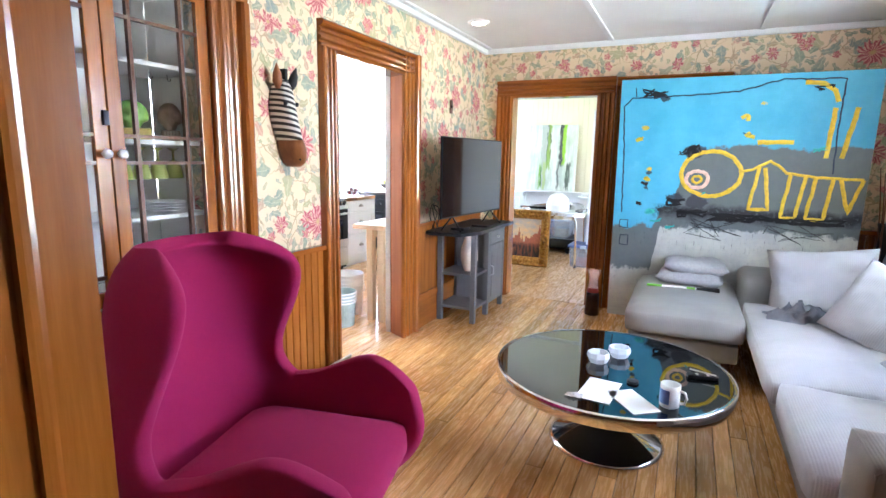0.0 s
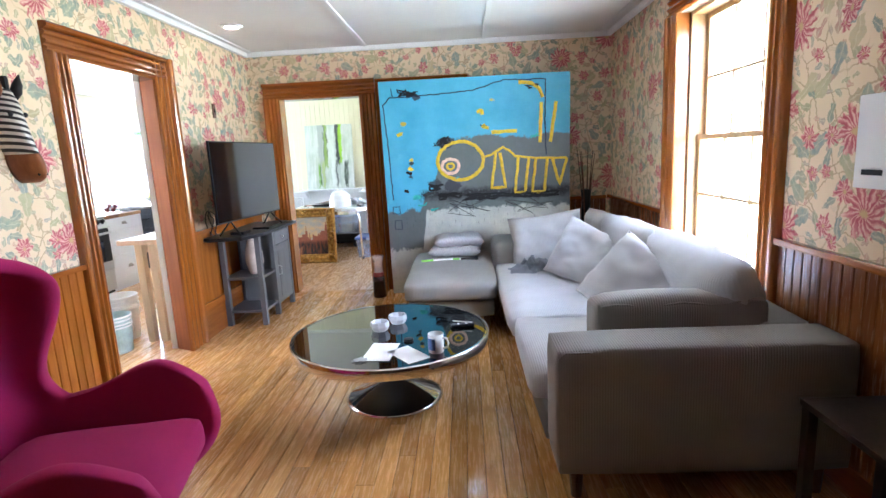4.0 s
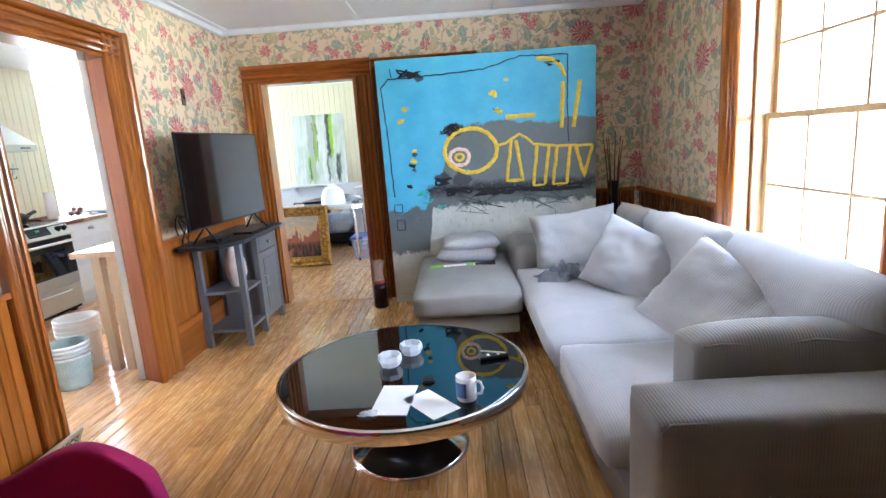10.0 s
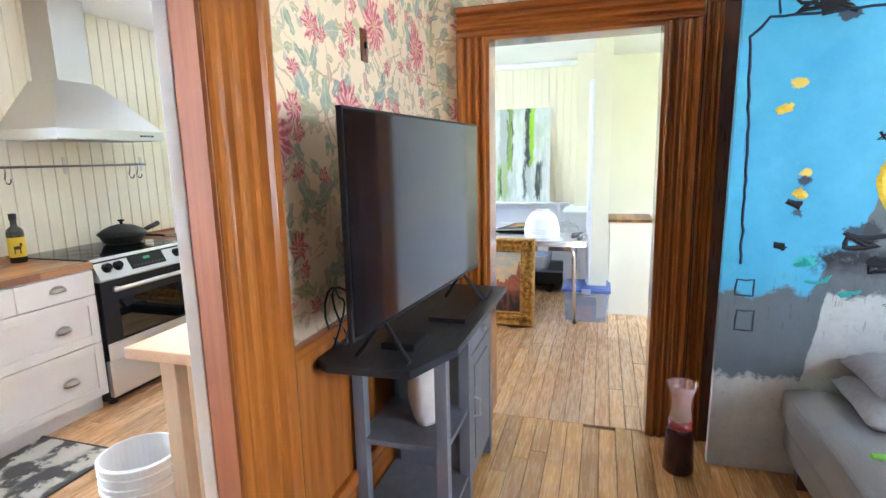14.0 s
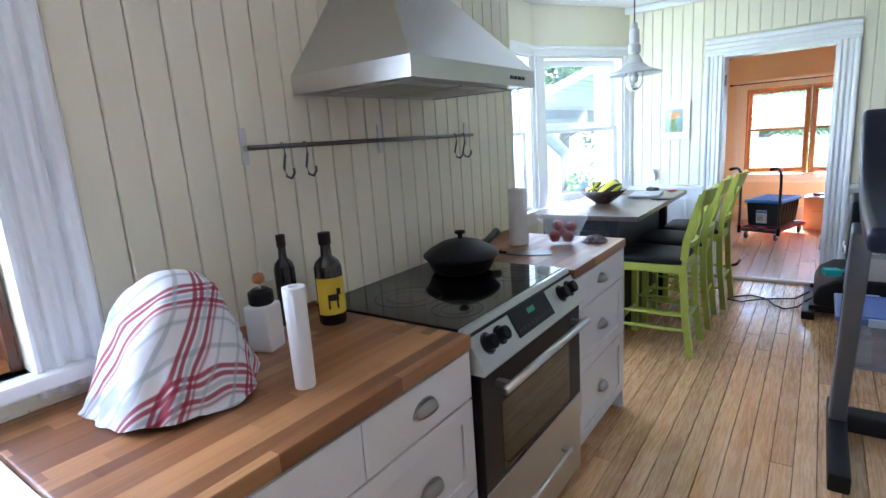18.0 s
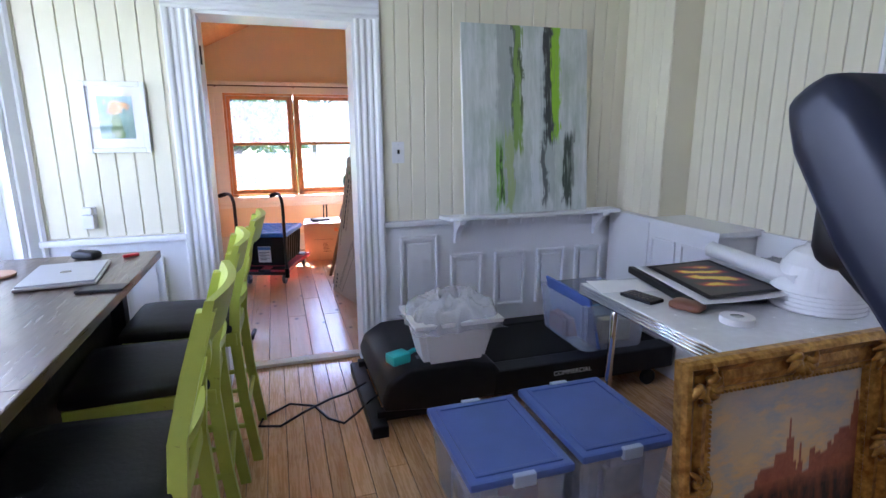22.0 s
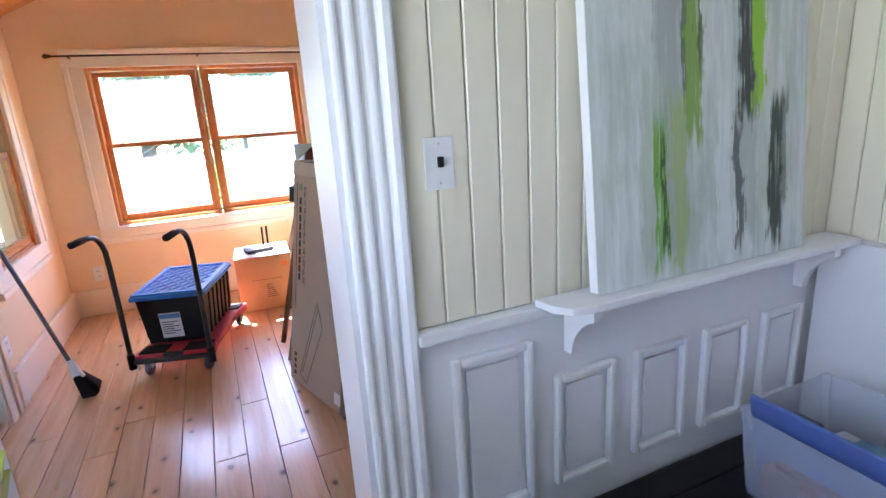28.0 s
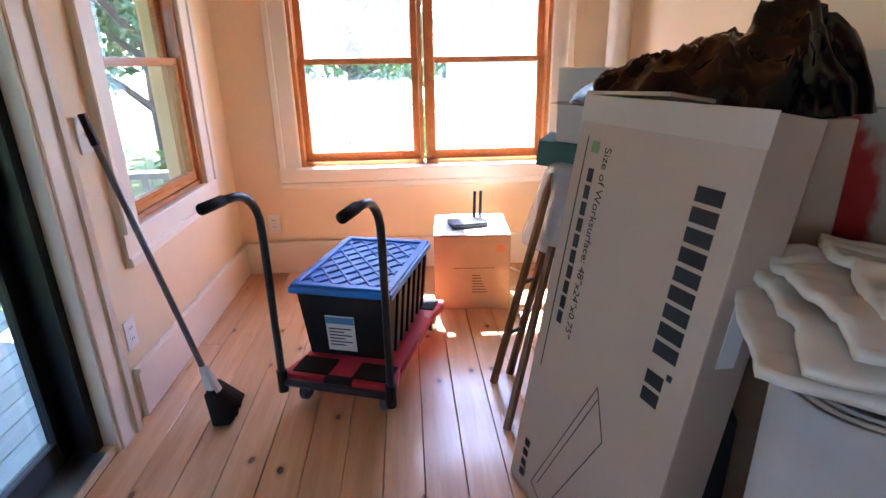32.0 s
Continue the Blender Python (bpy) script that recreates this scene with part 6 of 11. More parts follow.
def shaker(parent, name, y0, y1, z0, z1, x=XF, rail=0.06, label=""):
    """A framed cabinet front that faces +x."""
    bm = bmesh.new()
    box_into(bm, x, y0 + 0.0015, z0 + 0.0015, x + 0.012, y1 - 0.0015, z1 - 0.0015)
    for c in ((y0 + 0.0015, z0 + 0.0015, y0 + rail, z1 - 0.0015), (y1 - rail, z0 + 0.0015, y1 - 0.0015, z1 - 0.0015), (y0 + rail, z0 + 0.0015, y1 - rail, z0 + rail), (y0 + rail, z1 - rail, y1 - rail, z1 - 0.0015)):
        box_into(bm, x + 0.012, c[0], c[1], x + 0.02, c[2], c[3], 0.0025)
    return part(name, bm, M_FRONT, parent, label)


def slab(parent, y0, y1, z0, z1):
    return part("drawer_front", box(XF, y0 + 0.0015, z0 + 0.0015, XF + 0.02, y1 - 0.0015, z1 - 0.0015, 0.003), M_FRONT, parent)


def cup_pull(parent, y, z, x=XF + 0.02, w=0.042):
    """A cup-shaped drawer pull with its rim plate."""
    bm = bmesh.new()
    rows = []
    for j in range(6):
        a = math.pi / 2 * j / 5
        rows.append([bm.verts.new((x + 0.026 * math.cos(a) * max(0.0, math.sin(math.pi * i / 14)) ** 0.6, y + w * math.cos(math.pi * i / 14), z - 0.012 + 0.03 * math.sin(a) * max(0.02, math.sin(math.pi * i / 14)) ** 0.5)) for i in range(15)])
    for a, b in zip(rows, rows[1:]):
        for i in range(14):
            bm.faces.new((a[i], a[i + 1], b[i + 1], b[i]))
    ob = part("cup_pull", bm, M_NICKEL, parent, "brushed nickel cup pull", True)
    so = ob.modifiers.new("thick", "SOLIDIFY")
    so.thickness = 0.002
    part("pull_rim", tube_bm([(x + 0.002, y + (w + 0.004) * math.cos(math.pi * i / 14), z - 0.012 + 0.034 * math.sin(math.pi * i / 14)) for i in range(15)], 0.003, 6), M_NICKEL, ob, smooth=True)
    return ob


def knob_at(parent, x, y, z, r=0.014, material=None):
    return part("knob", moved(lathe_bm([(0.006, 0), (0.006, 0.012), (r, 0.018), (r * 0.9, 0.026), (0, 0.028)], 16, False), axes((x, y, z), (0, 1, 0), (0, 0, 1), (1, 0, 0))), material or M_NICKEL, parent, "brushed nickel knob", True)


def carcass(parent, y0, y1, z1=0.874):
    part("body", box(XK + 0.015, y0 + 0.001, 0.1, XF - 0.001, y1 - 0.001, z1), M_FRONT, parent)
    part("toe_kick", box(XK + 0.015, y0 + 0.001, 0.0, XF - 0.05, y1 - 0.001, 0.1), M_FRONT, parent)


dw = thing("dishwasher", "steel dishwasher with a black control panel", "dishwasher")
part("body", box(XK + 0.015, 2.572, 0.02, XF - 0.004, 3.16, 0.872), M_BLACK, dw)
part("door", box(XF - 0.003, 2.575, 0.11, XF + 0.022, 3.157, 0.715, 0.004), M_STEEL, dw, "brushed steel door")
cp = part("control_panel", box(XF - 0.003, 2.575, 0.718, XF + 0.026, 3.157, 0.868, 0.006), M_BLACK, dw, "black control panel")
part("dial", moved(lathe_bm([(0.03, 0), (0.03, 0.004), (0.022, 0.006), (0.02, 0.02), (0, 0.021)], 24, False), axes((XF + 0.026, 2.95, 0.78), (0, 1, 0), (0, 0, 1), (1, 0, 0))), M_BLACKMETAL, cp)
for i in range(7):
    part("button", box(XF + 0.026, 2.62 + i * 0.036, 0.775, XF + 0.03, 2.645 + i * 0.036, 0.8, 0.002), M_BLACKMETAL, cp)
for i in range(9):
    a = math.radians(20 + i * 40)
    part("dial_mark", box(XF + 0.0262, 2.95 + 0.042 * math.cos(a) - 0.004, 0.78 + 0.042 * math.sin(a) - 0.002, XF + 0.027, 2.95 + 0.042 * math.cos(a) + 0.004, 0.78 + 0.042 * math.sin(a) + 0.002), M_WHITEPLASTIC, cp)
part("kick_plate", box(XF - 0.02, 2.575, 0.0, XF - 0.005, 3.157, 0.1), M_BLACK, dw)

sc = thing("sink_cabinet", "white two-door cabinet under the farmhouse sink", "cabinet")
carcass(sc, 3.165, 3.815, 0.70)
for a, b, k in ((3.17, 3.489, 3.45), (3.491, 3.81, 3.53)):
    d = shaker(sc, "door", a, b, 0.105, 0.698)
    knob_at(d, XF + 0.02, k, 0.64)
sk = thing("farmhouse_sink", "white fireclay apron-front sink", "sink")
bm = bmesh.new()
for c in ((-4.43, 3.175, -3.8, 3.22), (-4.43, 3.765, -3.8, 3.81), (-4.43, 3.22, -4.36, 3.765), (-3.86, 3.22, -3.8, 3.765)):
    box_into(bm, c[0], c[1], 0.705, c[2], c[3], 0.905, 0.006)
box_into(bm, -4.36, 3.22, 0.705, -3.86, 3.765, 0.725)
part("basin", bm, M_CERAMIC, sk)
part("drain", moved(lathe_bm([(0.02, 0.004), (0.045, 0.003), (0.045, 0.0), (0, 0)], 20, False), pose(-4.1, 3.49, 0.726)), M_STEEL, sk, "steel drain")
fc = thing("faucet", "chrome gooseneck kitchen faucet behind the sink", "faucet", pose(-4.4, 3.49, 0.906))
part("base", lathe_bm([(0.032, 0), (0.03, 0.02), (0.018, 0.03), (0.016, 0.08)], 20), M_CHROME, fc, smooth=True)
part("spout", tube_bm([(0, 0, 0.07), (0, 0, 0.13), (0.02, 0, 0.17), (0.07, 0, 0.19), (0.14, 0, 0.18), (0.18, 0, 0.14)], [0.013, 0.013, 0.013, 0.012, 0.012, 0.014], 12), M_CHROME, fc, smooth=True)
part("lever", tube_bm([(0, 0.02, 0.07), (0.01, 0.06, 0.1), (0.02, 0.11, 0.12)], 0.007, 8), M_CHROME, fc, smooth=True)
solid("dishcloth", moved(cloth_bm(0.1, 0.3, 0.05, 4.2, 14), pose(0, 0, 0, 0, 70, 0)), paint("dull_blue_cloth", (0.3, 0.33, 0.42), 0.95, 0.25, 20, 0.3), "grey-blue dishcloth hanging over the faucet", "cloth", pose(-4.27, 3.5, 0.98), True)
for y, h, mt, lab in ((3.66, 0.17, M_CRYSTAL, "clear plastic soap bottle beside the sink"), (3.74, 0.14, M_CRYSTAL, "clear plastic pump bottle beside the sink"), (3.3, 0.12, M_CRYSTAL, "clear drinking glass beside the faucet")):
    sb = thing("soap_bottle", lab, "bottle", pose(-4.4, y, 0.906), "bottles by the sink")
    part("bottle", lathe_bm([(0.0, 0), (0.028, 0), (0.03, 0.01), (0.03, h * 0.7), (0.012, h * 0.85), (0.012, h), (0, h)], 16, False), mt, sb, smooth=True)
    if h > 0.13:
        part("pump", tube_bm([(0, 0, h), (0, 0, h + 0.03), (0.03, 0, h + 0.035)], 0.006, 8), M_WHITEPLASTIC, sb)
        part("liquid", lathe_bm([(0.0, 0.004), (0.027, 0.004), (0.027, h * 0.4), (0, h * 0.4)], 16, False), paint("pale_soap", (0.5, 0.6, 0.62), 0.2), sb)
sp = thing("blue_speaker", "small pale blue square speaker on the window sill", "speaker", pose(-4.5, 3.17, KW[2] + 0.001, 0, 0, 8))
part("body", box(-0.035, -0.055, 0, 0.035, 0.055, 0.105, 0.012), paint("aqua_plastic", (0.18, 0.52, 0.6), 0.35), sp)
part("grille", moved(lathe_bm([(0.04, 0), (0.038, 0.003), (0, 0.004)], 24, False), axes((0.035, 0, 0.055), (0, 1, 0), (0, 0, 1), (1, 0, 0))), paint("pale_aqua_grille", (0.35, 0.66, 0.72), 0.5), sp)

du = thing("drawer_cabinet", "white base cabinet with four drawers and cup pulls", "cabinet", None, "kitchen base cabinets")
carcass(du, 3.816, 4.742)
for a, b, ys in ((3.82, 4.30, (4.06,)), (4.30, 4.738, (4.52,))):
    d = slab(du, a, b, 0.725, 0.868)
    for y in ys:
        cup_pull(d, y, 0.8)
for z0, z1 in ((0.435, 0.722), (0.105, 0.432)):
    d = shaker(du, "drawer", 3.82, 4.738, z0, z1, rail=0.055)
    for y in (4.06, 4.52):
        cup_pull(d, y, (z0 + z1) / 2 - 0.01)
du2 = thing("drawer_cabinet", "narrow white three-drawer cabinet beside the range", "cabinet", None, "kitchen base cabinets")
carcass(du2, 5.515, 6.168)
for z0, z1 in ((0.725, 0.868), (0.435, 0.722), (0.105, 0.432)):
    d = slab(du2, 5.52, 6.164, z0, z1) if z0 > 0.7 else shaker(du2, "drawer", 5.52, 6.164, z0, z1, rail=0.055)
    cup_pull(d, 5.84, z0 + (z1 - z0) * 0.52)
part("end_panel", box(XK + 0.015, 6.168, 0.0, XF + 0.018, 6.184, 0.874), M_FRONT, du2)

# worktops
wt = thing("worktop", "butcher-block worktop with warm brown staves", "worktop", None, "butcher-block worktops")
part("board", box(XK + 0.013, 3.812, 0.875, -3.815, 4.743, 0.915, 0.004), M_BUTCHER, wt)
part("upstand", box(XK + 0.013, 4.09, 0.915, XK + 0.028, 4.743, 0.935, 0.003), M_BUTCHER, wt)
wt = thing("worktop", "butcher-block worktop beside the sink", "worktop", None, "butcher-block worktops")
part("board", box(XK + 0.013, 2.4, 0.875, -3.815, 3.173, 0.915, 0.004), M_BUTCHER, wt)
wt = thing("worktop", "butcher-block worktop at the end of the run", "worktop", None, "butcher-block worktops")
part("board", box(XK + 0.013, 5.513, 0.875, -3.815, 6.19, 0.915, 0.004), M_BUTCHER, wt)
part("upstand", box(XK + 0.013, 5.513, 0.915, XK + 0.028, 6.19, 0.935, 0.003), M_BUTCHER, wt)

# range
ra = thing("range", "steel and black electric range with a ceramic glass top", "stove")
part("body", box(XK + 0.02, 4.748, 0.03, -3.83, 5.508, 0.905), M_BLACK, ra)
top = part("cooktop", box(XK + 0.02, 4.744, 0.906, -3.86, 5.512, 0.922, 0.004), M_STOVEGLASS, ra, "black ceramic glass top")
for x, y, rr in ((-4.2, 4.94, 0.12), (-3.965, 4.9, 0.085), (-3.99, 5.355, 0.105), (-4.23, 5.34, 0.085)):
    part("burner_ring", moved(lathe_bm([(rr, 0), (rr, 0.0004), (rr - 0.003, 0.0004), (rr - 0.003, 0)], 48, False), pose(x, y, 0.9222)), M_RINGMARK, top)
    part("burner_ring", moved(lathe_bm([(rr * 0.62, 0), (rr * 0.62, 0.0004), (rr * 0.62 - 0.002, 0.0004), (rr * 0.62 - 0.002, 0)], 48, False), pose(x, y, 0.9222)), M_RINGMARK, top)
bm = mould_bm([(-3.862, 0.92), (-3.845, 0.922), (-3.775, 0.80), (-3.78, 0.79), (-3.862, 0.79)], 0.764)
panel_r = part("control_panel", moved(bm, axes((0, 4.746, 0), (1, 0, 0), (0, 0, 1), (0, 1, 0))), M_STEEL, ra, "sloping steel control panel")
SL = Vector((-3.775 + 3.845, 0, 0.80 - 0.922)).normalized()
NL = Vector((-SL.z, 0, SL.x))
for y in (4.82, 4.895, 5.36, 5.435):
    m = axes(Vector((-3.81, y, 0.861)) + NL * 0.0, (0, 1, 0), -SL, NL)
    kb = part("control_knob", moved(lathe_bm([(0.03, 0), (0.03, 0.006), (0.024, 0.01), (0.022, 0.03), (0.018, 0.033), (0, 0.033)], 24, False), m), M_BLACKMETAL if y > 5 or True else M_STEEL, panel_r, smooth=False)
    part("knob_ring", moved(lathe_bm([(0.034, 0.0005), (0.034, 0.003), (0.03, 0.003), (0.03, 0.0005)], 24, False), m), M_CHROME, kb)
m = axes((-3.81, 5.13, 0.861), (0, 1, 0), -SL, NL)
ds = part("display", moved(box(-0.15, -0.045, 0.0005, 0.12, 0.045, 0.004, 0.001), m), M_BLACK, panel_r, "black control display")
part("clock_digits", moved(box(-0.04, 0.006, 0.004, 0.01, 0.024, 0.0048), m), glow("green_digits", (0.05, 0.3, 0.16), 0.01), ds, "glowing green digits")
for i in range(9):
    part("key", moved(box(-0.135 + i * 0.028, -0.032, 0.004, -0.118 + i * 0.028, -0.02, 0.005), m), M_RINGMARK, ds)
dr = part("oven_door", box(-3.829, 4.75, 0.3, -3.795, 5.506, 0.783, 0.004), M_BLACK, ra, "black glass oven door")
part("window", box(-3.796, 4.86, 0.42, -3.7935, 5.39, 0.66, 0.001), M_SMOKE, dr, "dark oven window")
part("lower_trim", box(-3.795, 4.75, 0.3, -3.79, 5.506, 0.405, 0.002), M_STEEL, dr, "steel trim")
hb = part("handle", tube_bm([(-3.745, 4.8, 0.735), (-3.745, 5.46, 0.735)], 0.014, 12), M_STEEL, dr, "steel bar handle", True)
for y in (4.84, 5.42):
    part("handle_post", box(-3.796, y - 0.012, 0.725, -3.745, y + 0.012, 0.745, 0.003), M_STEEL, hb)
sd = part("warming_drawer", box(-3.829, 4.75, 0.065, -3.797, 5.506, 0.293, 0.004), M_STEEL, ra, "brushed steel drawer")
hb = part("drawer_handle", tube_bm([(-3.765, 4.93, 0.245), (-3.765, 5.33, 0.245)], 0.009, 10), M_STEEL, sd, "", True)
for y in (4.95, 5.31):
    part("handle_post", box(-3.798, y - 0.008, 0.238, -3.765, y + 0.008, 0.252, 0.002), M_STEEL, hb)
for y in (4.8, 5.45):
    part("foot", box(-3.9, y - 0.02, 0, -3.86, y + 0.02, 0.03), M_BLACK, ra)

# hood
hd = thing("range_hood", "stainless steel pyramid range hood on the wall", "range hood")
bm = bmesh.new()
lo = [(-4.468, 4.76), (-3.97, 4.76), (-3.97, 5.53), (-4.468, 5.53)]
hi = [(-4.468, 5.0), (-4.235, 5.0), (-4.235, 5.285), (-4.468, 5.285)]
r0 = [bm.verts.new((*p, 1.63)) for p in lo]
r1 = [bm.verts.new((*p, 1.69)) for p in lo]
r2 = [bm.verts.new((*p, 2.0)) for p in hi]
for a, b in ((r0, r1), (r1, r2)):
    for i in range(4):
        bm.faces.new((a[i], a[(i + 1) % 4], b[(i + 1) % 4], b[i]))
bm.faces.new(r2)
part("canopy", bm, M_STEEL, hd)
part("chimney", box(-4.468, 5.03, 2.001, -4.25, 5.265, HK - 0.002), M_STEEL, hd)
part("underside", box(-4.46, 4.77, 1.634, -3.98, 5.52, 1.645), M_NICKEL, hd)
for a, b in ((4.83, 5.13), (5.15, 5.46)):
    f = part("filter", box(-4.4, a, 1.628, -4.06, b, 1.6339), M_STEEL, hd, "steel grease filter")
    part("filter_core", box(-4.36, a + 0.03, 1.627, -4.1, b - 0.03, 1.6279), M_NICKEL, f)
for i in range(4):
    part("button", box(-3.97, 5.33 + i * 0.03, 1.652, -3.967, 5.35 + i * 0.03, 1.664), M_BLACK, hd)

M_GUNMETAL = paint("dark_nickel", (0.16, 0.15, 0.14), 0.3, 0.08, 9, 0.05, 1.0)
rl = thing("utensil_rail", "dark nickel utensil rail on the beadboard wall", "rail")
part("rod", tube_bm([(-4.43, 4.54, 1.47), (-4.43, 5.79, 1.47)], 0.008, 10), M_GUNMETAL, rl, smooth=True)
for y in (4.55, 5.16, 5.78):
    part("bracket", box(XK + 0.012, y - 0.012, 1.42, XK + 0.017, y + 0.012, 1.53, 0.002), M_STEEL, rl)
    part("bracket_arm", box(XK + 0.017, y - 0.008, 1.462, -4.43, y + 0.008, 1.478, 0.002), M_STEEL, rl)
for y in (4.66, 4.75, 5.63, 5.7):
    h = [(-4.43 + 0.0, y, 1.479), (-4.42, y, 1.475), (-4.418, y, 1.44), (-4.43, y, 1.4), (-4.425, y + 0.003, 1.375), (-4.405, y + 0.005, 1.368), (-4.39, y + 0.006, 1.385), (-4.39, y + 0.006, 1.4)]
    solid("s_hook", tube_bm(h, 0.0042, 6), M_GUNMETAL, "metal S-hook hanging from the utensil rail", "hook", None, True, "rail hooks")

# things on the worktop
def plaid():
    k = Mat("red_white_plaid", 0.95)
    p = k.obj()
    x, y, z = k.xyz(p)[:3]
    u = k.math("ADD", k.math("ADD", x, k.math("MULTIPLY", y, -0.3)), k.math("MULTIPLY", z, -0.75))
    v = k.math("ADD", k.math("ADD", y, k.math("MULTIPLY", x, 0.3)), k.math("MULTIPLY", z, -0.75))
    col = k.mix(k.noise(p, 60, 3), (0.66, 0.66, 0.7), (0.76, 0.76, 0.78))
    for s in (u, v):
        m = k.math("MULTIPLY", k.math("FRACT", k.math("DIVIDE", k.math("ADD", s, 3.03), 0.22)), 0.22)
        for at, w, c, f in ((0.03, 0.005, (0.3, 0.02, 0.05), 0.9), (0.048, 0.005, (0.3, 0.02, 0.05), 0.9), (0.083, 0.005, (0.3, 0.02, 0.05), 0.9), (0.098, 0.004, (0.3, 0.02, 0.05), 0.8), (0.066, 0.005, (0.3, 0.36, 0.4), 0.6), (0.13, 0.004, (0.3, 0.36, 0.4), 0.7), (0.2, 0.005, (0.3, 0.36, 0.4), 0.6)):
            col = k.mix(k.ramp(k.math("ABSOLUTE", k.math("SUBTRACT", m, at)), (w * 0.8, f), (w * 1.1, 0.0)), col, c)
    k.put("Base Color", col)
    k.bump(k.noise(p, 500, 2), 0.3, 0.001)
    return k.m


def draped(w, d, h, seed, n=34):
    """A cloth hanging over a hidden upright thing."""
    bm = bmesh.new()
    grid = []
    for j in range(n + 1):
        line = []
        for i in range(n + 1):
            u, v = i / n * 2 - 1, j / n * 2 - 1
            r = max(abs(u), abs(v))
            a = math.atan2(v, u)
            fold = 0.14 * math.sin(a * 5 + seed) + 0.07 * math.sin(a * 11 + seed * 2)
            if r < 0.45:
                rr, z = r / 0.45 * 0.52, h * (1 - 0.12 * (r / 0.45) ** 2) - 0.05 * h * max(0, u)
            else:
                t = (r - 0.45) / 0.55
                rr, z = 0.52 + 0.42 * t * (1 + fold), h * (0.88 - 0.05 * max(0, u)) * (1 - t * (0.98 + 0.1 * math.sin(a * 3 + seed)))
            sq = 1 / max(abs(math.cos(a)), abs(math.sin(a))) ** 0.35
            nz = noise.noise(Vector((u * 3 + seed, v * 3, seed)))
            z *= 1 - 0.3 * max(0.0, -v - 0.1) + 0.16 * noise.noise(Vector((u * 1.4 + 4, v * 1.4, seed)))
            line.append(bm.verts.new((rr * sq * math.cos(a) * w / 2 * (1 + 0.06 * nz), rr * sq * math.sin(a) * d / 2 * (1 + 0.06 * nz), max(0.004, z + 0.012 * nz))))
        grid.append(line)
    for j in range(n):
        for i in range(n):
            bm.faces.new((grid[j][i], grid[j][i + 1], grid[j + 1][i + 1], grid[j + 1][i]))
    return bm


solid("tea_towel", draped(0.36, 0.37, 0.28, 1.3, 44), plaid(), "white and red plaid tea towel draped over an appliance", "tea towel", pose(-4.23, 4.13, 0.916, 0, 0, 12), True)
pm = thing("pepper_mill", "white square pepper mill with a wooden knob", "pepper mill", pose(-4.28, 4.41, 0.916, 0, 0, 20))
part("body", box(-0.036, -0.036, 0, 0.036, 0.036, 0.13, 0.008), M_WHITEPLASTIC, pm)
part("collar", lathe_bm([(0.03, 0.13), (0.034, 0.135), (0.034, 0.165), (0.02, 0.175)], 20), M_BLACK, pm, "black collar")
part("crank", tube_bm([(0, 0, 0.175), (0, 0, 0.19), (0.03, 0.02, 0.195)], 0.004, 6), M_STEEL, pm)
part("knob", moved(lathe_bm([(0.0, 0.0), (0.014, 0.006), (0.018, 0.018), (0.013, 0.03), (0, 0.034)], 16, False), pose(0.0, 0.0, 0.185)), M_SASHWOOD, pm, "turned wooden knob", True)


def bottle(x, y, h, r, label, body, lab_mat=None, group="bottles"):
    b = thing("bottle", label, "bottle", pose(x, y, 0.916, 0, 0, -30), group)
    part("glass", lathe_bm([(0.0, 0.0), (r * 0.92, 0.0), (r, 0.008), (r, h * 0.62), (r * 0.85, h * 0.68), (r * 0.4, h * 0.74), (r * 0.36, h * 0.9)], 24, False), body, b, smooth=True)
    part("cap", lathe_bm([(r * 0.42, h * 0.86), (r * 0.45, h * 0.87), (r * 0.45, h * 0.99), (0, h)], 16, False), M_BLACK, b, "black cap")
    if lab_mat:
        bm = bmesh.new()
        vs = [[bm.verts.new(((r + 0.0006) * math.cos(math.radians(a)), (r + 0.0006) * math.sin(math.radians(a)), z)) for a in range(-75, 76, 15)] for z in (h * 0.12, h * 0.52)]
        for i in range(10):
            bm.faces.new((vs[0][i], vs[0][i + 1], vs[1][i + 1], vs[1][i]))
        lb = part("label", bm, lab_mat, b, "yellow paper label with a dark animal shape")
        bm = bmesh.new()
        for c in ((-0.018, 0.08, 0.016, 0.1), (-0.018, 0.055, -0.012, 0.08), (0.008, 0.055, 0.014, 0.08), (0.01, 0.098, 0.022, 0.118)):
            box_into(bm, r, c[0], c[1], r + 0.0022, c[2], c[3], 0.001)
        part("emblem", bm, M_INK, lb)
    return b


M_DARKGLASS = Mat("dark_brown_glass", 0.08, 0.0, (0.012, 0.009, 0.005), Specular_IOR_Level=0.6).m
bottle(-4.27, 4.65, 0.29, 0.043, "dark glass oil bottle with a yellow label", M_DARKGLASS, paint("yellow_label", (0.75, 0.55, 0.03), 0.6), "worktop bottles")
bottle(-4.39, 4.58, 0.29, 0.032, "slim dark glass bottle on the worktop", M_DARKGLASS, None, "worktop bottles")
ro = thing("paper_roll", "narrow roll of white paper standing on the worktop", "paper roll", pose(-3.99, 4.30, 0.916))
part("roll", lathe_bm([(0.0, 0), (0.023, 0), (0.024, 0.003), (0.026, 0.24), (0.012, 0.241), (0.012, 0.2), (0, 0.2)], 24, False), M_PAPER, ro, smooth=False)
bm = bmesh.new()
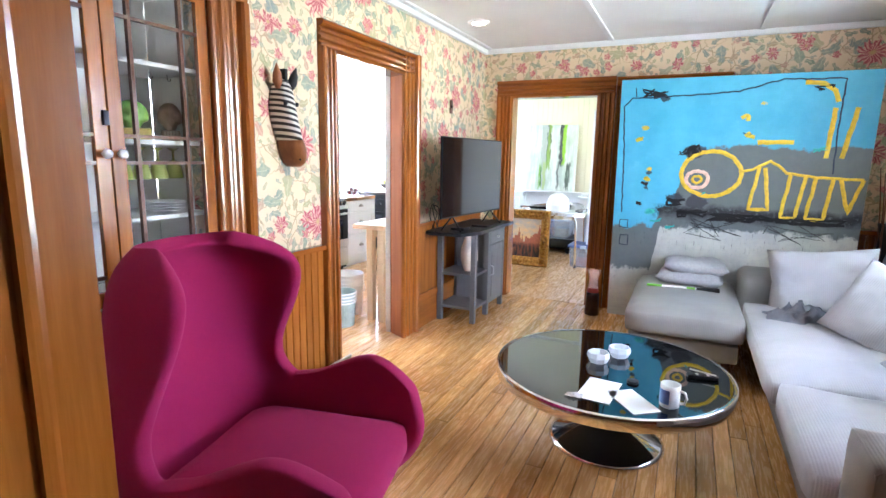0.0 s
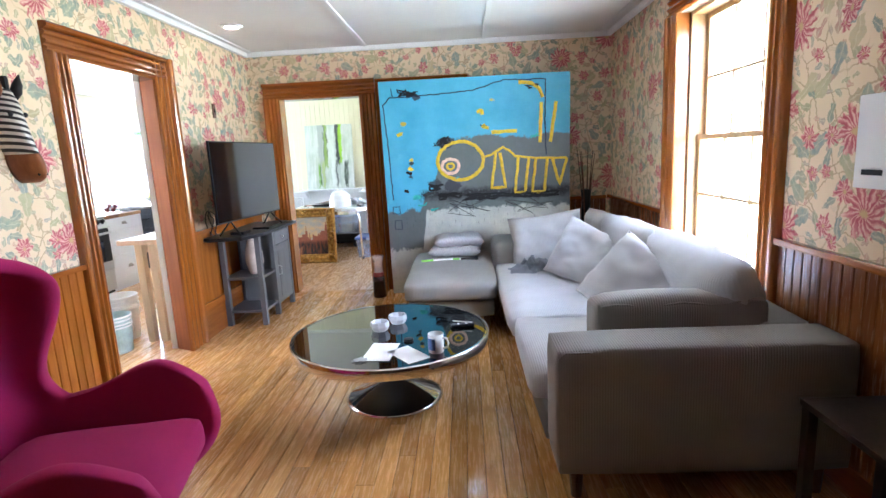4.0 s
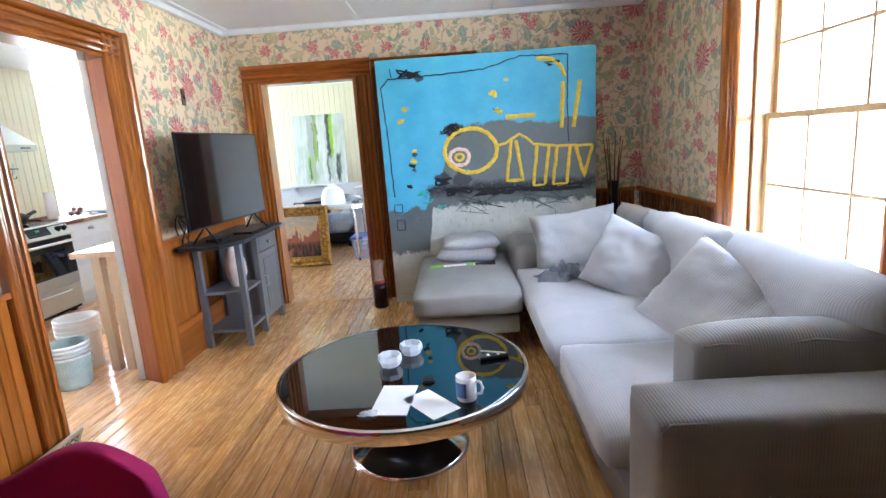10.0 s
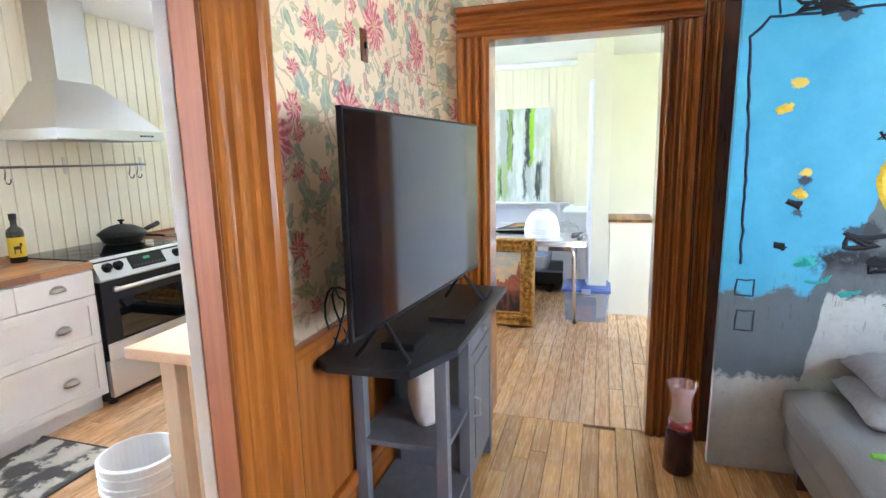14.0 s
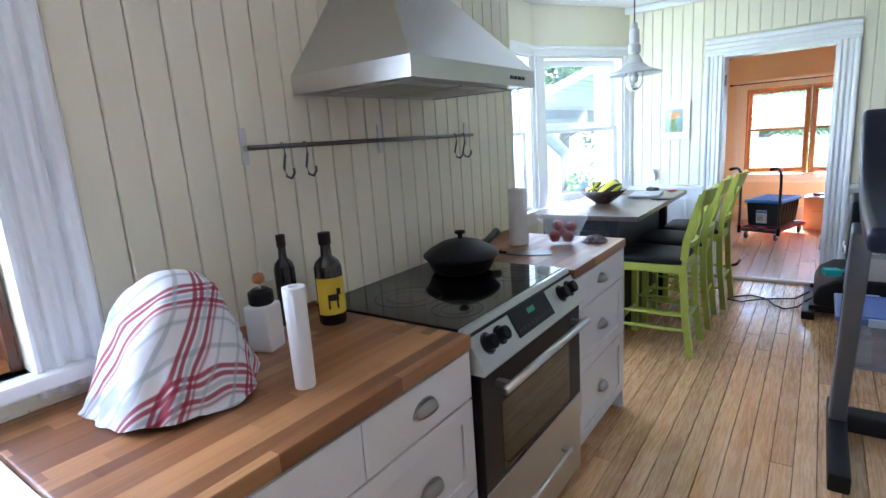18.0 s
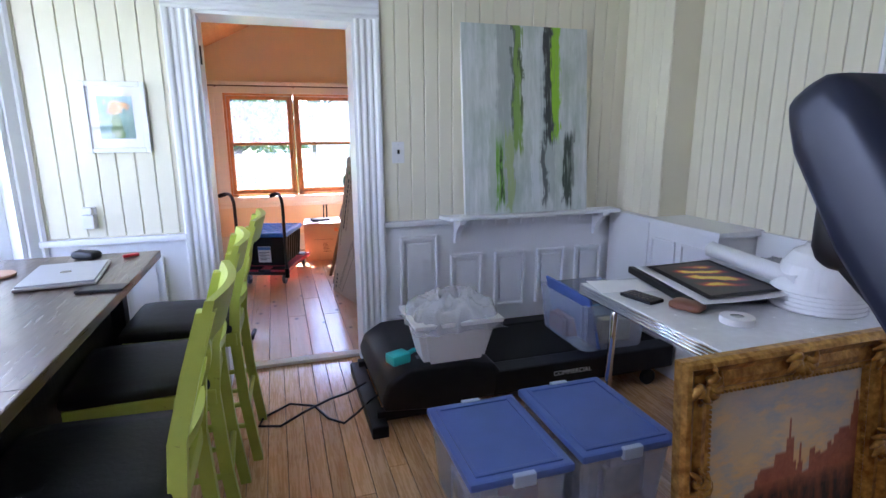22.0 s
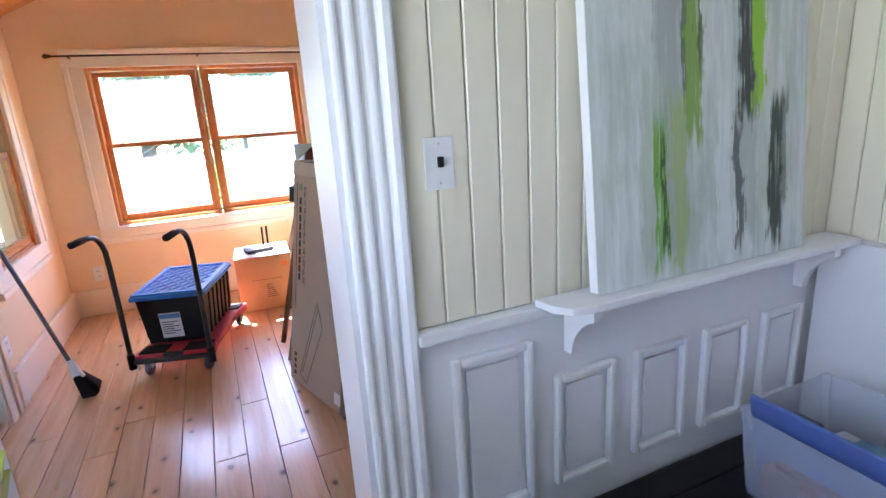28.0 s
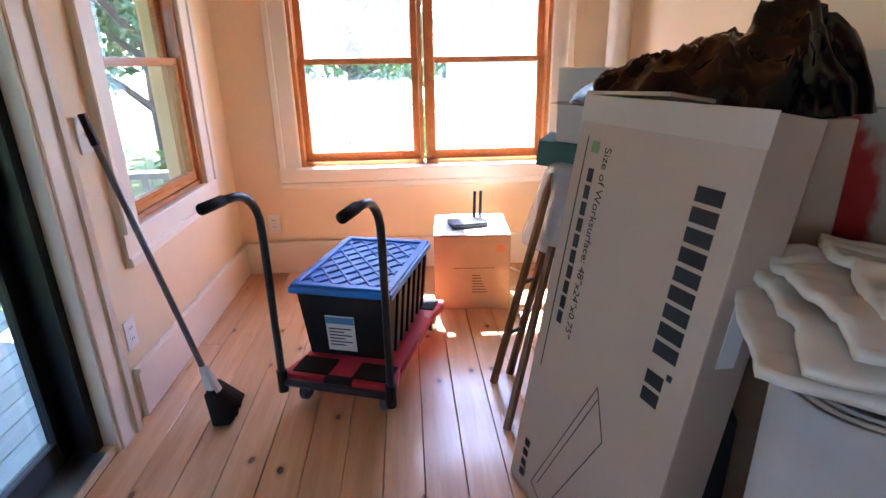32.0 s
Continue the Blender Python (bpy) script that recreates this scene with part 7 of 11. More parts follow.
g = [[bm.verts.new((0.024 - 0.012 * s, -0.022 - 0.012 * s * (1 + 0.5 * math.sin(z * 30)), 0.05 + 0.18 * z)) for s in (0, 0.5, 1.0)] for z in (0.35, 0.6, 0.8, 1.0)]
for a, b in zip(g, g[1:]):
    for i in range(2):
        bm.faces.new((a[i], a[i + 1], b[i + 1], b[i]))
part("loose_end", bm, M_PAPER, ro)
pn = thing("lidded_pan", "black cast lidded pan on the cooktop", "pan", pose(-4.225, 5.325, 0.9232))
M_IRON = paint("black_cast_iron", (0.009, 0.009, 0.009), 0.5, 0.15, 20, 0.25)
part("pan_body", lathe_bm([(0.0, 0.0), (0.105, 0.0), (0.122, 0.012), (0.145, 0.06), (0.152, 0.064), (0.152, 0.068), (0.0, 0.068)], 40, False), M_IRON, pn, smooth=False)
part("lid", lathe_bm([(0.155, 0.068), (0.155, 0.075), (0.13, 0.095), (0.08, 0.122), (0.03, 0.135), (0, 0.136)], 40, False), M_IRON, pn, smooth=True)
part("lid_knob", lathe_bm([(0.01, 0.134), (0.01, 0.15), (0.022, 0.158), (0.022, 0.166), (0, 0.17)], 20, False), M_IRON, pn, smooth=True)
part("handle", tube_bm([(-0.005, 0.14, 0.055), (-0.01, 0.22, 0.075), (-0.025, 0.34, 0.1)], [0.013, 0.016, 0.019], 10), M_IRON, pn, smooth=True)
pt = thing("paper_towel", "white paper towel roll standing on its end", "paper towel", pose(-4.26, 5.905, 0.916))
part("roll", lathe_bm([(0.0, 0.002), (0.047, 0), (0.049, 0.004), (0.045, 0.278), (0.043, 0.28), (0.02, 0.28), (0.02, 0.2), (0.0, 0.2)], 32, False), M_PAPER, pt)
part("core", lathe_bm([(0.02, 0.15), (0.02, 0.279), (0.018, 0.279), (0.018, 0.15)], 20, False), M_CARD, pt)
gb = thing("glass_bowl", "clear glass mixing bowl with red plums", "bowl", pose(-4.065, 6.0, 0.916))
glass_bowl = part("bowl", lathe_bm([(0.0, 0.002), (0.05, 0.0), (0.066, 0.012), (0.1, 0.08), (0.134, 0.152), (0.136, 0.156), (0.13, 0.155), (0.097, 0.081), (0.063, 0.015), (0.0, 0.006)], 48, False), clear("bowl_glass", (0.9, 0.95, 0.97), 0.13, 0.02), gb, smooth=True)
glass_bowl.visible_shadow = False
M_PLUM = paint("red_plum_skin", (0.3, 0.015, 0.025), 0.25, 0.4, 30, 0.02)
for x, y, z, rr in ((-0.03, -0.03, 0.037, 0.03), (0.035, -0.02, 0.037, 0.03), (0.0, 0.04, 0.037, 0.03), (0.03, 0.035, 0.075, 0.028), (-0.03, 0.02, 0.083, 0.028)):
    f = thing("plum", "dark red plum in the glass bowl", "fruit", pose(-4.065 + x, 6.0 + y, 0.916 + z), "plums")
    part("fruit", lathe_bm([(0.0, -rr), (rr * 0.6, -rr * 0.85), (rr, 0.0), (rr * 0.75, rr * 0.75), (rr * 0.2, rr * 0.9), (0.0, rr * 0.78)], 16, False), M_PLUM, f, smooth=True)
    part("stalk", tube_bm([(0, 0, rr * 0.78), (0.003, 0, rr * 1.05)], 0.0015, 5), M_OAK_DARK, f)
solid("crumpled_cloth", cloth_bm(0.14, 0.16, 0.03, 6.6, 14), paint("grey_print_cloth", (0.3, 0.27, 0.29), 0.9, 0.6, 60, 0.2), "crumpled patterned cloth on the worktop", "cloth", pose(-3.93, 6.08, 0.916), True)
sp = thing("spatula", "flat metal spatula on the worktop", "spatula", pose(-4.11, 5.725, 0.917, 0, 0, 112))
part("blade", prism_bm([(-0.046, -0.1), (0.046, -0.1), (0.05, 0.03), (0.03, 0.09), (0.008, 0.12), (-0.008, 0.12), (-0.03, 0.09), (-0.05, 0.03)], 0.0, 0.003), M_GUNMETAL, sp, "dark steel blade")
part("handle", tube_bm([(0, 0.11, 0.004), (0.0, 0.16, 0.012), (0, 0.3, 0.016)], 0.008, 8), M_BLACK, sp)

# rug, cart and buckets
def rug_mat():
    k = Mat("grey_patterned_rug", 0.97)
    p = k.pos()
    x, y, z = k.xyz(p)[:3]
    n = k.noise(p, 11, 4, 0.7)
    w = k.math("ADD", k.math("SINE", k.math("ADD", k.math("MULTIPLY", x, 34.0), k.math("MULTIPLY", n, 7.0))), k.math("SINE", k.math("ADD", k.math("MULTIPLY", y, 17.0), k.math("MULTIPLY", k.noise(p, 5, 3), 9.0))))
    c = k.ramp(k.math("ADD", k.math("MULTIPLY", w, 0.28), n), (0.35, (0.09, 0.09, 0.09)), (0.48, (0.2, 0.2, 0.19)), (0.55, (0.5, 0.49, 0.43)), (0.8, (0.6, 0.58, 0.52)))
    k.put("Base Color", c)
    k.bump(k.noise(p, 260, 2), 0.6, 0.004)
    return k.m


rg = thing("runner_rug", "grey and cream worn patterned runner rug", "rug")
part("woven_field", box(-3.87, 2.4, 0.001, -3.33, 4.36, 0.012, 0.004), rug_mat(), rg)
part("binding", box(-3.89, 4.355, 0.001, -3.31, 4.375, 0.01, 0.003), M_RINGMARK, rg, "grey bound end")
M_BEECH = wood("pale_beech", (0.52, 0.36, 0.22), (0.68, 0.5, 0.33), "z", 0.45, 0.06)
M_BEECH_Y = wood("pale_beech_top", (0.56, 0.36, 0.22), (0.72, 0.5, 0.34), "y", 0.35, 0.06)
kc = thing("kitchen_cart", "pale beech kitchen work table with a thick top", "work table")
part("top", box(-2.51, 3.765, 0.822, -2.19, 4.42, 0.862, 0.005), M_BEECH_Y, kc)
for x, y in ((-2.34, 3.8), (-2.34, 4.38), (-2.23, 4.38), (-2.23, 3.8)):
    part("leg", box(x - 0.03, y - 0.03, 0.0, x + 0.03, y + 0.03, 0.822, 0.004), M_BEECH, kc)
part("apron", box(-2.365, 3.83, 0.74, -2.345, 4.35, 0.82), M_BEECH_Y, kc)
part("shelf", box(-2.34, 3.83, 0.28, -2.23, 4.35, 0.3, 0.003), M_BEECH_Y, kc)
for x, y, h, r, lab, st in ((-2.66, 3.9, 0.38, 0.14, "white plastic bucket with paint stains", True), (-2.5, 3.57, 0.3, 0.125, "pale green-stained plastic bucket on the floor", False)):
    bk = thing("bucket", lab, "bucket", pose(x, y, 0), "buckets")
    part("shell", lathe_bm([(0.0, 0.0), (r * 0.86, 0.0), (r * 0.88, 0.01), (r, h * 0.78), (r, h), (r - 0.006, h), (r * 0.86, 0.02), (0, 0.012)], 40, False), M_WHITEPLASTIC if st else paint("stained_aqua_plastic", (0.42, 0.55, 0.55), 0.5, 0.3, 9, 0.15), bk, smooth=False)
    for f in (0.72, 0.8, 0.9, 0.99):
        part("rim_ring", lathe_bm([(r * 0.99, h * f - 0.012), (r + 0.006, h * f - 0.01), (r + 0.006, h * f), (r * 0.99, h * f + 0.002)], 40, False), M_WHITEPLASTIC, bk)
    part("bail", tube_bm([(r + 0.008, 0, h * 0.85)] + [((r + 0.012) * math.cos(a), (r + 0.012) * math.sin(a), h * 0.85 - 0.16 * math.sin(a)) for a in [math.pi * i / 12 for i in range(1, 12)]] + [(-r - 0.008, 0, h * 0.85)], 0.003, 6), M_STEEL, bk, "thin wire bail")
    if st:
        part("paint_crust", lathe_bm([(0.0, 0.06), (r * 0.8, 0.08), (r * 0.83, 0.1), (0, 0.075)], 24, False), paint("grey_green_paint", (0.3, 0.36, 0.3), 0.6, 0.4, 9), bk, "dried grey-green paint")

# ---- dining room ----
def lime_mat():
    k = Mat("lime_green_paint", 0.4)
    p = k.pos()
    n = k.noise(p, 14, 4)
    c = k.mix(n, (0.36, 0.42, 0.05), (0.47, 0.53, 0.08))
    k.put("Base Color", k.mix(k.ramp(k.noise(p, 45, 4, 0.7), (0.66, 0.0), (0.74, 0.7)), c, (0.06, 0.05, 0.02)))
    k.bump(k.noise(p, 90, 2), 0.12, 0.002)
    return k.m


M_LIME = lime_mat()
M_SEATPAD = paint("black_vinyl", (0.008, 0.008, 0.009), 0.5, 0.2, 18, 0.5)
M_ISLANDTOP = wood("dark_walnut_top", (0.04, 0.022, 0.015), (0.095, 0.06, 0.043), "y", 0.3, 0.0, worn=0.5, coat=0.3)
M_ISLAND = wood("black_stained_wood", (0.006, 0.0055, 0.006), (0.014, 0.013, 0.013), "z", 0.45, 0.1)


def bar_chair():
    """A counter chair that faces -x, its back at +x."""
    c = thing("bar_chair", "lime green wooden counter chair with a black vinyl seat", "bar chair", None, "chairs at the island")
    part("seat_frame", box(-0.225, -0.195, 0.545, 0.2, 0.195, 0.6, 0.008), M_LIME, c)
    part("seat_pad", puff_bm(-0.235, -0.205, 0.597, 0.19, 0.205, 0.648, 0.022, 3, 0.008, 5), M_SEATPAD, c, "black quilted vinyl seat", True)
    for y in (-0.172, 0.172):
        part("front_leg", prism_bm([(-0.215, y - 0.021), (-0.173, y - 0.021), (-0.173, y + 0.021), (-0.215, y + 0.021)], 0, 0.55, 0.004), M_LIME, c)
        pts = [(0.24, y, 0.0), (0.205, y, 0.3), (0.19, y, 0.58), (0.205, y, 0.75), (0.245, y, 0.9), (0.29, y, 1.04)]
        bm = bmesh.new()
        rows = [[bm.verts.new((px + sx, py + sy, pz)) for sx, sy in ((-0.02, -0.017), (0.02, -0.017), (0.02, 0.017), (-0.02, 0.017))] for px, py, pz in pts]
        for a, b in zip(rows, rows[1:]):
            for i in range(4):
                bm.faces.new((a[i], a[(i + 1) % 4], b[(i + 1) % 4], b[i]))
        bm.faces.new(rows[0][::-1])
        bm.faces.new(rows[-1])
        part("back_post", bm, M_LIME, c)
        part("side_stretcher", tube_bm([(-0.19, y, 0.27), (0.21, y, 0.27)], 0.011, 8), M_LIME, c)
        part("side_stretcher", tube_bm([(-0.19, y, 0.17), (0.22, y, 0.17)], 0.011, 8), M_LIME, c)
    part("footrest", tube_bm([(-0.194, -0.17, 0.2), (-0.194, 0.17, 0.2)], 0.013, 8), M_LIME, c)
    part("back_stretcher", tube_bm([(0.212, -0.17, 0.24), (0.212, 0.17, 0.24)], 0.011, 8), M_LIME, c)

    def bowed(z0, z1, x0, x1, bow, name, y0=-0.16, y1=0.16):
        bm = bmesh.new()
        rows = []
        for i in range(9):
            f = i / 8
            y = y0 + (y1 - y0) * f
            b = bow * math.sin(math.pi * f)
            rows.append([bm.verts.new(q) for q in ((x0 + b - 0.01, y, z0), (x0 + b + 0.01, y, z0), (x1 + b + 0.01, y, z1), (x1 + b - 0.01, y, z1))])
        for a, b in zip(rows, rows[1:]):
            for i in range(4):
                bm.faces.new((a[i], a[(i + 1) % 4], b[(i + 1) % 4], b[i]))
        bm.faces.new(rows[0][::-1])
        bm.faces.new(rows[-1])
        part(name, bm, M_LIME, c)

    bowed(0.965, 1.065, 0.27, 0.3, 0.03, "crest_rail", -0.19, 0.19)
    bowed(0.7, 0.735, 0.2, 0.206, 0.02, "lower_rail")
    for s in (-1, 1):
        for o in (0.0, 0.075):
            y0, y1 = s * 0.15, s * (-0.15 + o * 2)
            bm = bmesh.new()
            rows = []
            for i in range(11):
                f = i / 10
                y, z = y0 + (y1 - y0) * f, 0.72 + 0.26 * f
                x = 0.204 + 0.07 * f ** 1.3 + 0.028 * math.sin(math.pi * (0.5 + 0.5 * (1 - abs(2 * f - 1)))) * 0 + 0.02 * (1 - (2 * f - 1) ** 2) + s * 0.004
                rows.append([bm.verts.new(q) for q in ((x - 0.007, y - 0.014, z), (x + 0.007, y - 0.014, z), (x + 0.007, y + 0.014, z), (x - 0.007, y + 0.014, z))])
            for a, b in zip(rows, rows[1:]):
                for i in range(4):
                    bm.faces.new((a[i], a[(i + 1) % 4], b[(i + 1) % 4], b[i]))
            bm.faces.new(rows[0][::-1])
            bm.faces.new(rows[-1])
            part("cross_splat", bm, M_LIME, c)
            if s > 0:
                break
    return c


chair = bar_chair()
chair.matrix_basis = pose(-3.885, 7.15, 0)
copy_thing(chair, pose(-3.875, 7.71, 0, 0, 0, 2))
copy_thing(chair, pose(-3.83, 8.22, 0, 0, 0, -2))

isl = thing("kitchen_island", "black-stained wooden island with a dark walnut top", "kitchen island", pose(0, 0.085, -0.004))
tp = part("tabletop", box(-4.64, 6.79, 0.882, -3.94, 8.24, 0.914, 0.004), M_ISLANDTOP, isl, "dark walnut top with scratches")
part("breadboard_seam", box(-4.639, 6.9, 0.9142, -3.941, 6.902, 0.9146), M_ISLAND, tp)
part("body", box(-4.6, 6.9, 0.1, -4.13, 8.16, 0.881), M_ISLAND, isl)
part("plinth", box(-4.58, 6.92, 0.0, -4.15, 8.14, 0.1), M_ISLAND, isl)
for y in (6.87, 8.12):
    part("corner_post", box(-4.15, y, 0.0, -4.08, y + 0.07, 0.881, 0.004), M_ISLAND, isl)
    part("corner_post", box(-4.615, y, 0.0, -4.555, y + 0.07, 0.881, 0.004), M_ISLAND, isl)
part("apron", box(-4.552, 6.872, 0.80, -4.152, 6.892, 0.881), M_ISLAND, isl)
dwr = part("end_panel", box(-4.552, 6.874, 0.62, -4.152, 6.892, 0.795, 0.003), M_ISLAND, isl)
bar = part("towel_bar", tube_bm([(-4.52, 6.82, 0.73), (-4.18, 6.82, 0.73)], 0.009, 8), M_BLACKMETAL, dwr, "black towel bar", True)
for x in (-4.5, -4.2):
    part("bar_post", tube_bm([(x, 6.873, 0.73), (x, 6.82, 0.73)], 0.012, 8), M_BLACKMETAL, bar)
for a, b in ((-4.55, -4.355), (-4.35, -4.155)):
    d = bmesh.new()
    for c in ((a, 0.12, a + 0.035, 0.6), (b - 0.035, 0.12, b, 0.6), (a + 0.035, 0.12, b - 0.035, 0.165), (a + 0.035, 0.555, b - 0.035, 0.6)):
        box_into(d, c[0], 6.876, c[1], c[2], 6.896, c[3], 0.002)
    d = part("louvred_door", d, M_ISLAND, isl)
    for i in range(14):
        part("slat", moved(box(a + 0.035, -0.004, -0.015, b - 0.035, 0.004, 0.015), pose(0, 6.888, 0.18 + i * 0.0275, -35)), M_ISLAND, d)
    part("pull", tube_bm([(-4.352 + (0.02 if a > -4.4 else -0.02), 6.874, 0.44), (-4.352 + (0.02 if a > -4.4 else -0.02), 6.86, 0.42), (-4.352 + (0.02 if a > -4.4 else -0.02), 6.874, 0.39)], 0.005, 6), M_STEEL, d, "small steel pull")
bo = thing("wooden_bowl", "dark brown bowl of striped decorative gourds", "bowl", pose(-4.36, 7.47, 0.9115))
part("bowl", lathe_bm([(0.0, 0.0), (0.055, 0.0), (0.06, 0.006), (0.12, 0.05), (0.17, 0.1), (0.165, 0.102), (0.115, 0.056), (0.05, 0.014), (0.0, 0.012)], 36, False), paint("dark_carved_bowl", (0.04, 0.022, 0.016), 0.4, 0.3, 20, 0.2), bo, smooth=True)
GK = Mat("yellow_black_gourd", 0.35)
gx = GK.xyz(GK.obj())
GK.put("Base Color", GK.mix(GK.ramp(GK.math("ADD", GK.math("MULTIPLY", GK.math("SINE", GK.math("ADD", GK.math("MULTIPLY", GK.math("ARCTAN2", gx[1], gx[0]), 6.0), GK.math("MULTIPLY", gx[2], 22.0))), 0.5), 0.5), (0.4, 0.0), (0.5, 1.0)), (0.02, 0.018, 0.014), (0.66, 0.62, 0.05)))
for x, y, z, rx, rz in ((-0.05, -0.03, 0.105, 80, 10), (0.05, 0.03, 0.11, 75, 60), (-0.02, 0.07, 0.1, 85, -30), (0.06, -0.05, 0.1, 70, 120)):
    g = [(0.0, -0.1), (0.035, -0.09), (0.06, -0.05), (0.066, 0.0), (0.055, 0.05), (0.03, 0.085), (0.0, 0.1)]
    bm = lathe_bm(g, 28, False)
    for v in bm.verts:
        k = 1 + 0.06 * math.cos(math.atan2(v.co.y, v.co.x) * 6)
        v.co.x *= k
        v.co.y *= k
    solid("striped_gourd", bm, GK.m, "yellow and black striped ornamental gourd", "gourd", pose(-4.36 + x, 7.47 + y, 0.9115 + z, rx, 0, rz), True, "gourds in the bowl")
lp = thing("laptop", "closed silver laptop on the island", "laptop", pose(-4.17, 7.94, 0.9115, 0, 0, 97))
part("base", box(-0.17, -0.115, 0.002, 0.17, 0.115, 0.011, 0.004), M_STEEL, lp)
lid = part("lid", box(-0.16, -0.11, 0.0115, 0.16, 0.11, 0.018, 0.003), paint("silver_lid", (0.42, 0.43, 0.46), 0.4, 0.03, 3, 0.02, 0.6), lp)
part("emblem", lathe_bm([(0.0, 0.0182), (0.018, 0.0182), (0.018, 0.0186), (0, 0.0186)], 16, False), M_RINGMARK, lid)
solid("phone", box(-0.035, -0.07, 0, 0.035, 0.07, 0.008, 0.003), M_BLACK, "black phone beside the laptop", "phone", pose(-4.0, 7.72, 0.9115, 0, 0, 85))
bm = puff_bm(-0.03, -0.055, 0.0, 0.03, 0.055, 0.034, 0.016, 5, 0.001, 6)
ms = thing("computer_mouse", "black computer mouse on the island", "mouse", pose(-4.19, 8.23, 0.9115, 0, 0, 60))
part("shell", bm, M_BLACK, ms, smooth=True)
part("wheel", moved(lathe_bm([(0.008, -0.003), (0.008, 0.003)], 12), axes((0, 0.03, 0.031), (0, 1, 0), (0, 0, 1), (1, 0, 0))), M_RINGMARK, ms)
solid("red_lighter", box(-0.03, -0.009, 0, 0.03, 0.009, 0.012, 0.004), paint("red_plastic_small", (0.5, 0.02, 0.03), 0.4), "small red marker on the island", "marker", pose(-4.03, 8.22, 0.9115, 0, 0, 30))
solid("coaster", lathe_bm([(0.0, 0), (0.065, 0), (0.067, 0.004), (0.065, 0.009), (0, 0.009)], 32, False), paint("tan_leather", (0.4, 0.22, 0.13), 0.6), "round tan leather coaster on the island", "coaster", pose(-4.42, 8.02, 0.9115))

# pendant lamp over the island
M_GREYMETAL = paint("grey_enamel_metal", (0.46, 0.47, 0.48), 0.35, 0.08, 8, 0.06, 0.5)
pl = thing("pendant_lamp", "grey metal pendant lamp with a clear glass cover", "pendant lamp", pose(-4.16, 7.55, -0.035))
part("cord", tube_bm([(0, 0, 2.18), (0, 0, HK)], 0.004, 6), M_BLACK, pl)
part("ceiling_cup", lathe_bm([(0.06, HK + 0.033), (0.06, HK + 0.023), (0.02, HK - 0.005), (0.006, HK - 0.01)], 24), M_GREYMETAL, pl, smooth=True)
part("socket", lathe_bm([(0.012, 2.2), (0.022, 2.19), (0.022, 2.16), (0.033, 2.15), (0.033, 2.06), (0.042, 2.05), (0.042, 2.0), (0.032, 1.99), (0.04, 1.975), (0.06, 1.93), (0.055, 1.925)], 28), M_GREYMETAL, pl, smooth=False)
part("shade", lathe_bm([(0.05, 1.935), (0.08, 1.915), (0.1, 1.895), (0.16, 1.872), (0.185, 1.858), (0.187, 1.852), (0.182, 1.852), (0.1, 1.888), (0.05, 1.92)], 48, False), M_GREYMETAL, pl, "wide dished shade", True)
part("glass_cover", lathe_bm([(0.05, 1.92), (0.056, 1.86), (0.055, 1.8), (0.04, 1.76), (0.0, 1.74), (0.0, 1.744), (0.037, 1.763), (0.052, 1.801), (0.053, 1.86), (0.047, 1.92)], 28, False), M_GLASS, pl, smooth=True)
part("bulb", lathe_bm([(0.012, 1.9), (0.014, 1.88), (0.028, 1.84), (0.024, 1.81), (0.0, 1.795)], 20, False), M_WHITEPLASTIC, pl, smooth=True)
for a in (0, 90, 180, 270):
    part("cage_wire", moved(tube_bm([(0.052, 0, 1.93), (0.062, 0, 1.86), (0.06, 0, 1.79), (0.03, 0, 1.745), (0, 0, 1.735)], 0.0025, 6), pose(0, 0, 0, 0, 0, a)), M_GREYMETAL, pl)

# flower picture, switch, night light
fp = thing("framed_flower_picture", "orange flower picture in a white frame with a mat", "picture", pose(-4.155, YD - 0.013, 1.485))
bm = bmesh.new()
for c in ((-0.137, -0.167, -0.115, 0.167), (0.115, -0.167, 0.137, 0.167), (-0.115, -0.167, 0.115, -0.145), (-0.115, 0.145, 0.115, 0.167)):
    box_into(bm, c[0], -0.024, c[1], c[2], -0.001, c[3], 0.003)
part("frame", bm, M_WHITE, fp)
part("mat_board", box(-0.115, -0.008, -0.145, 0.115, -0.004, 0.145), M_PAPER, fp)
FP = Mat("flower_print", 0.6)
fo = FP.xyz(FP.obj())
fn = FP.noise(FP.obj(), 26, 4)
base = FP.mix(FP.ramp(fo[2], (0.0, 0.0), (0.09, 1.0)), (0.22, 0.36, 0.3), (0.3, 0.46, 0.5))
stem = FP.math("ABSOLUTE", FP.math("ADD", FP.math("MULTIPLY", fo[0], 1.0), FP.math("MULTIPLY", FP.math("SUBTRACT", fn, 0.5), 0.08)))
base = FP.mix(FP.math("MULTIPLY", FP.ramp(stem, (0.016, 1.0), (0.03, 0.0)), FP.ramp(fo[2], (0.01, 1.0), (0.04, 0.0))), base, (0.12, 0.2, 0.05))
fr_ = FP.math("ADD", FP.math("SQRT", FP.math("ADD", FP.math("POWER", fo[0], 2.0), FP.math("POWER", FP.math("MULTIPLY", FP.math("SUBTRACT", fo[2], 0.05), 1.5), 2.0))), FP.math("MULTIPLY", FP.math("SUBTRACT", fn, 0.5), 0.12))
FP.put("Base Color", FP.mix(FP.ramp(fr_, (0.035, 1.0), (0.055, 0.0)), base, FP.mix(fn, (0.7, 0.2, 0.04), (0.8, 0.55, 0.2))))
part("print", box(-0.075, -0.0095, -0.1, 0.075, -0.008, 0.1), FP.m, fp, "printed orange flower on teal")
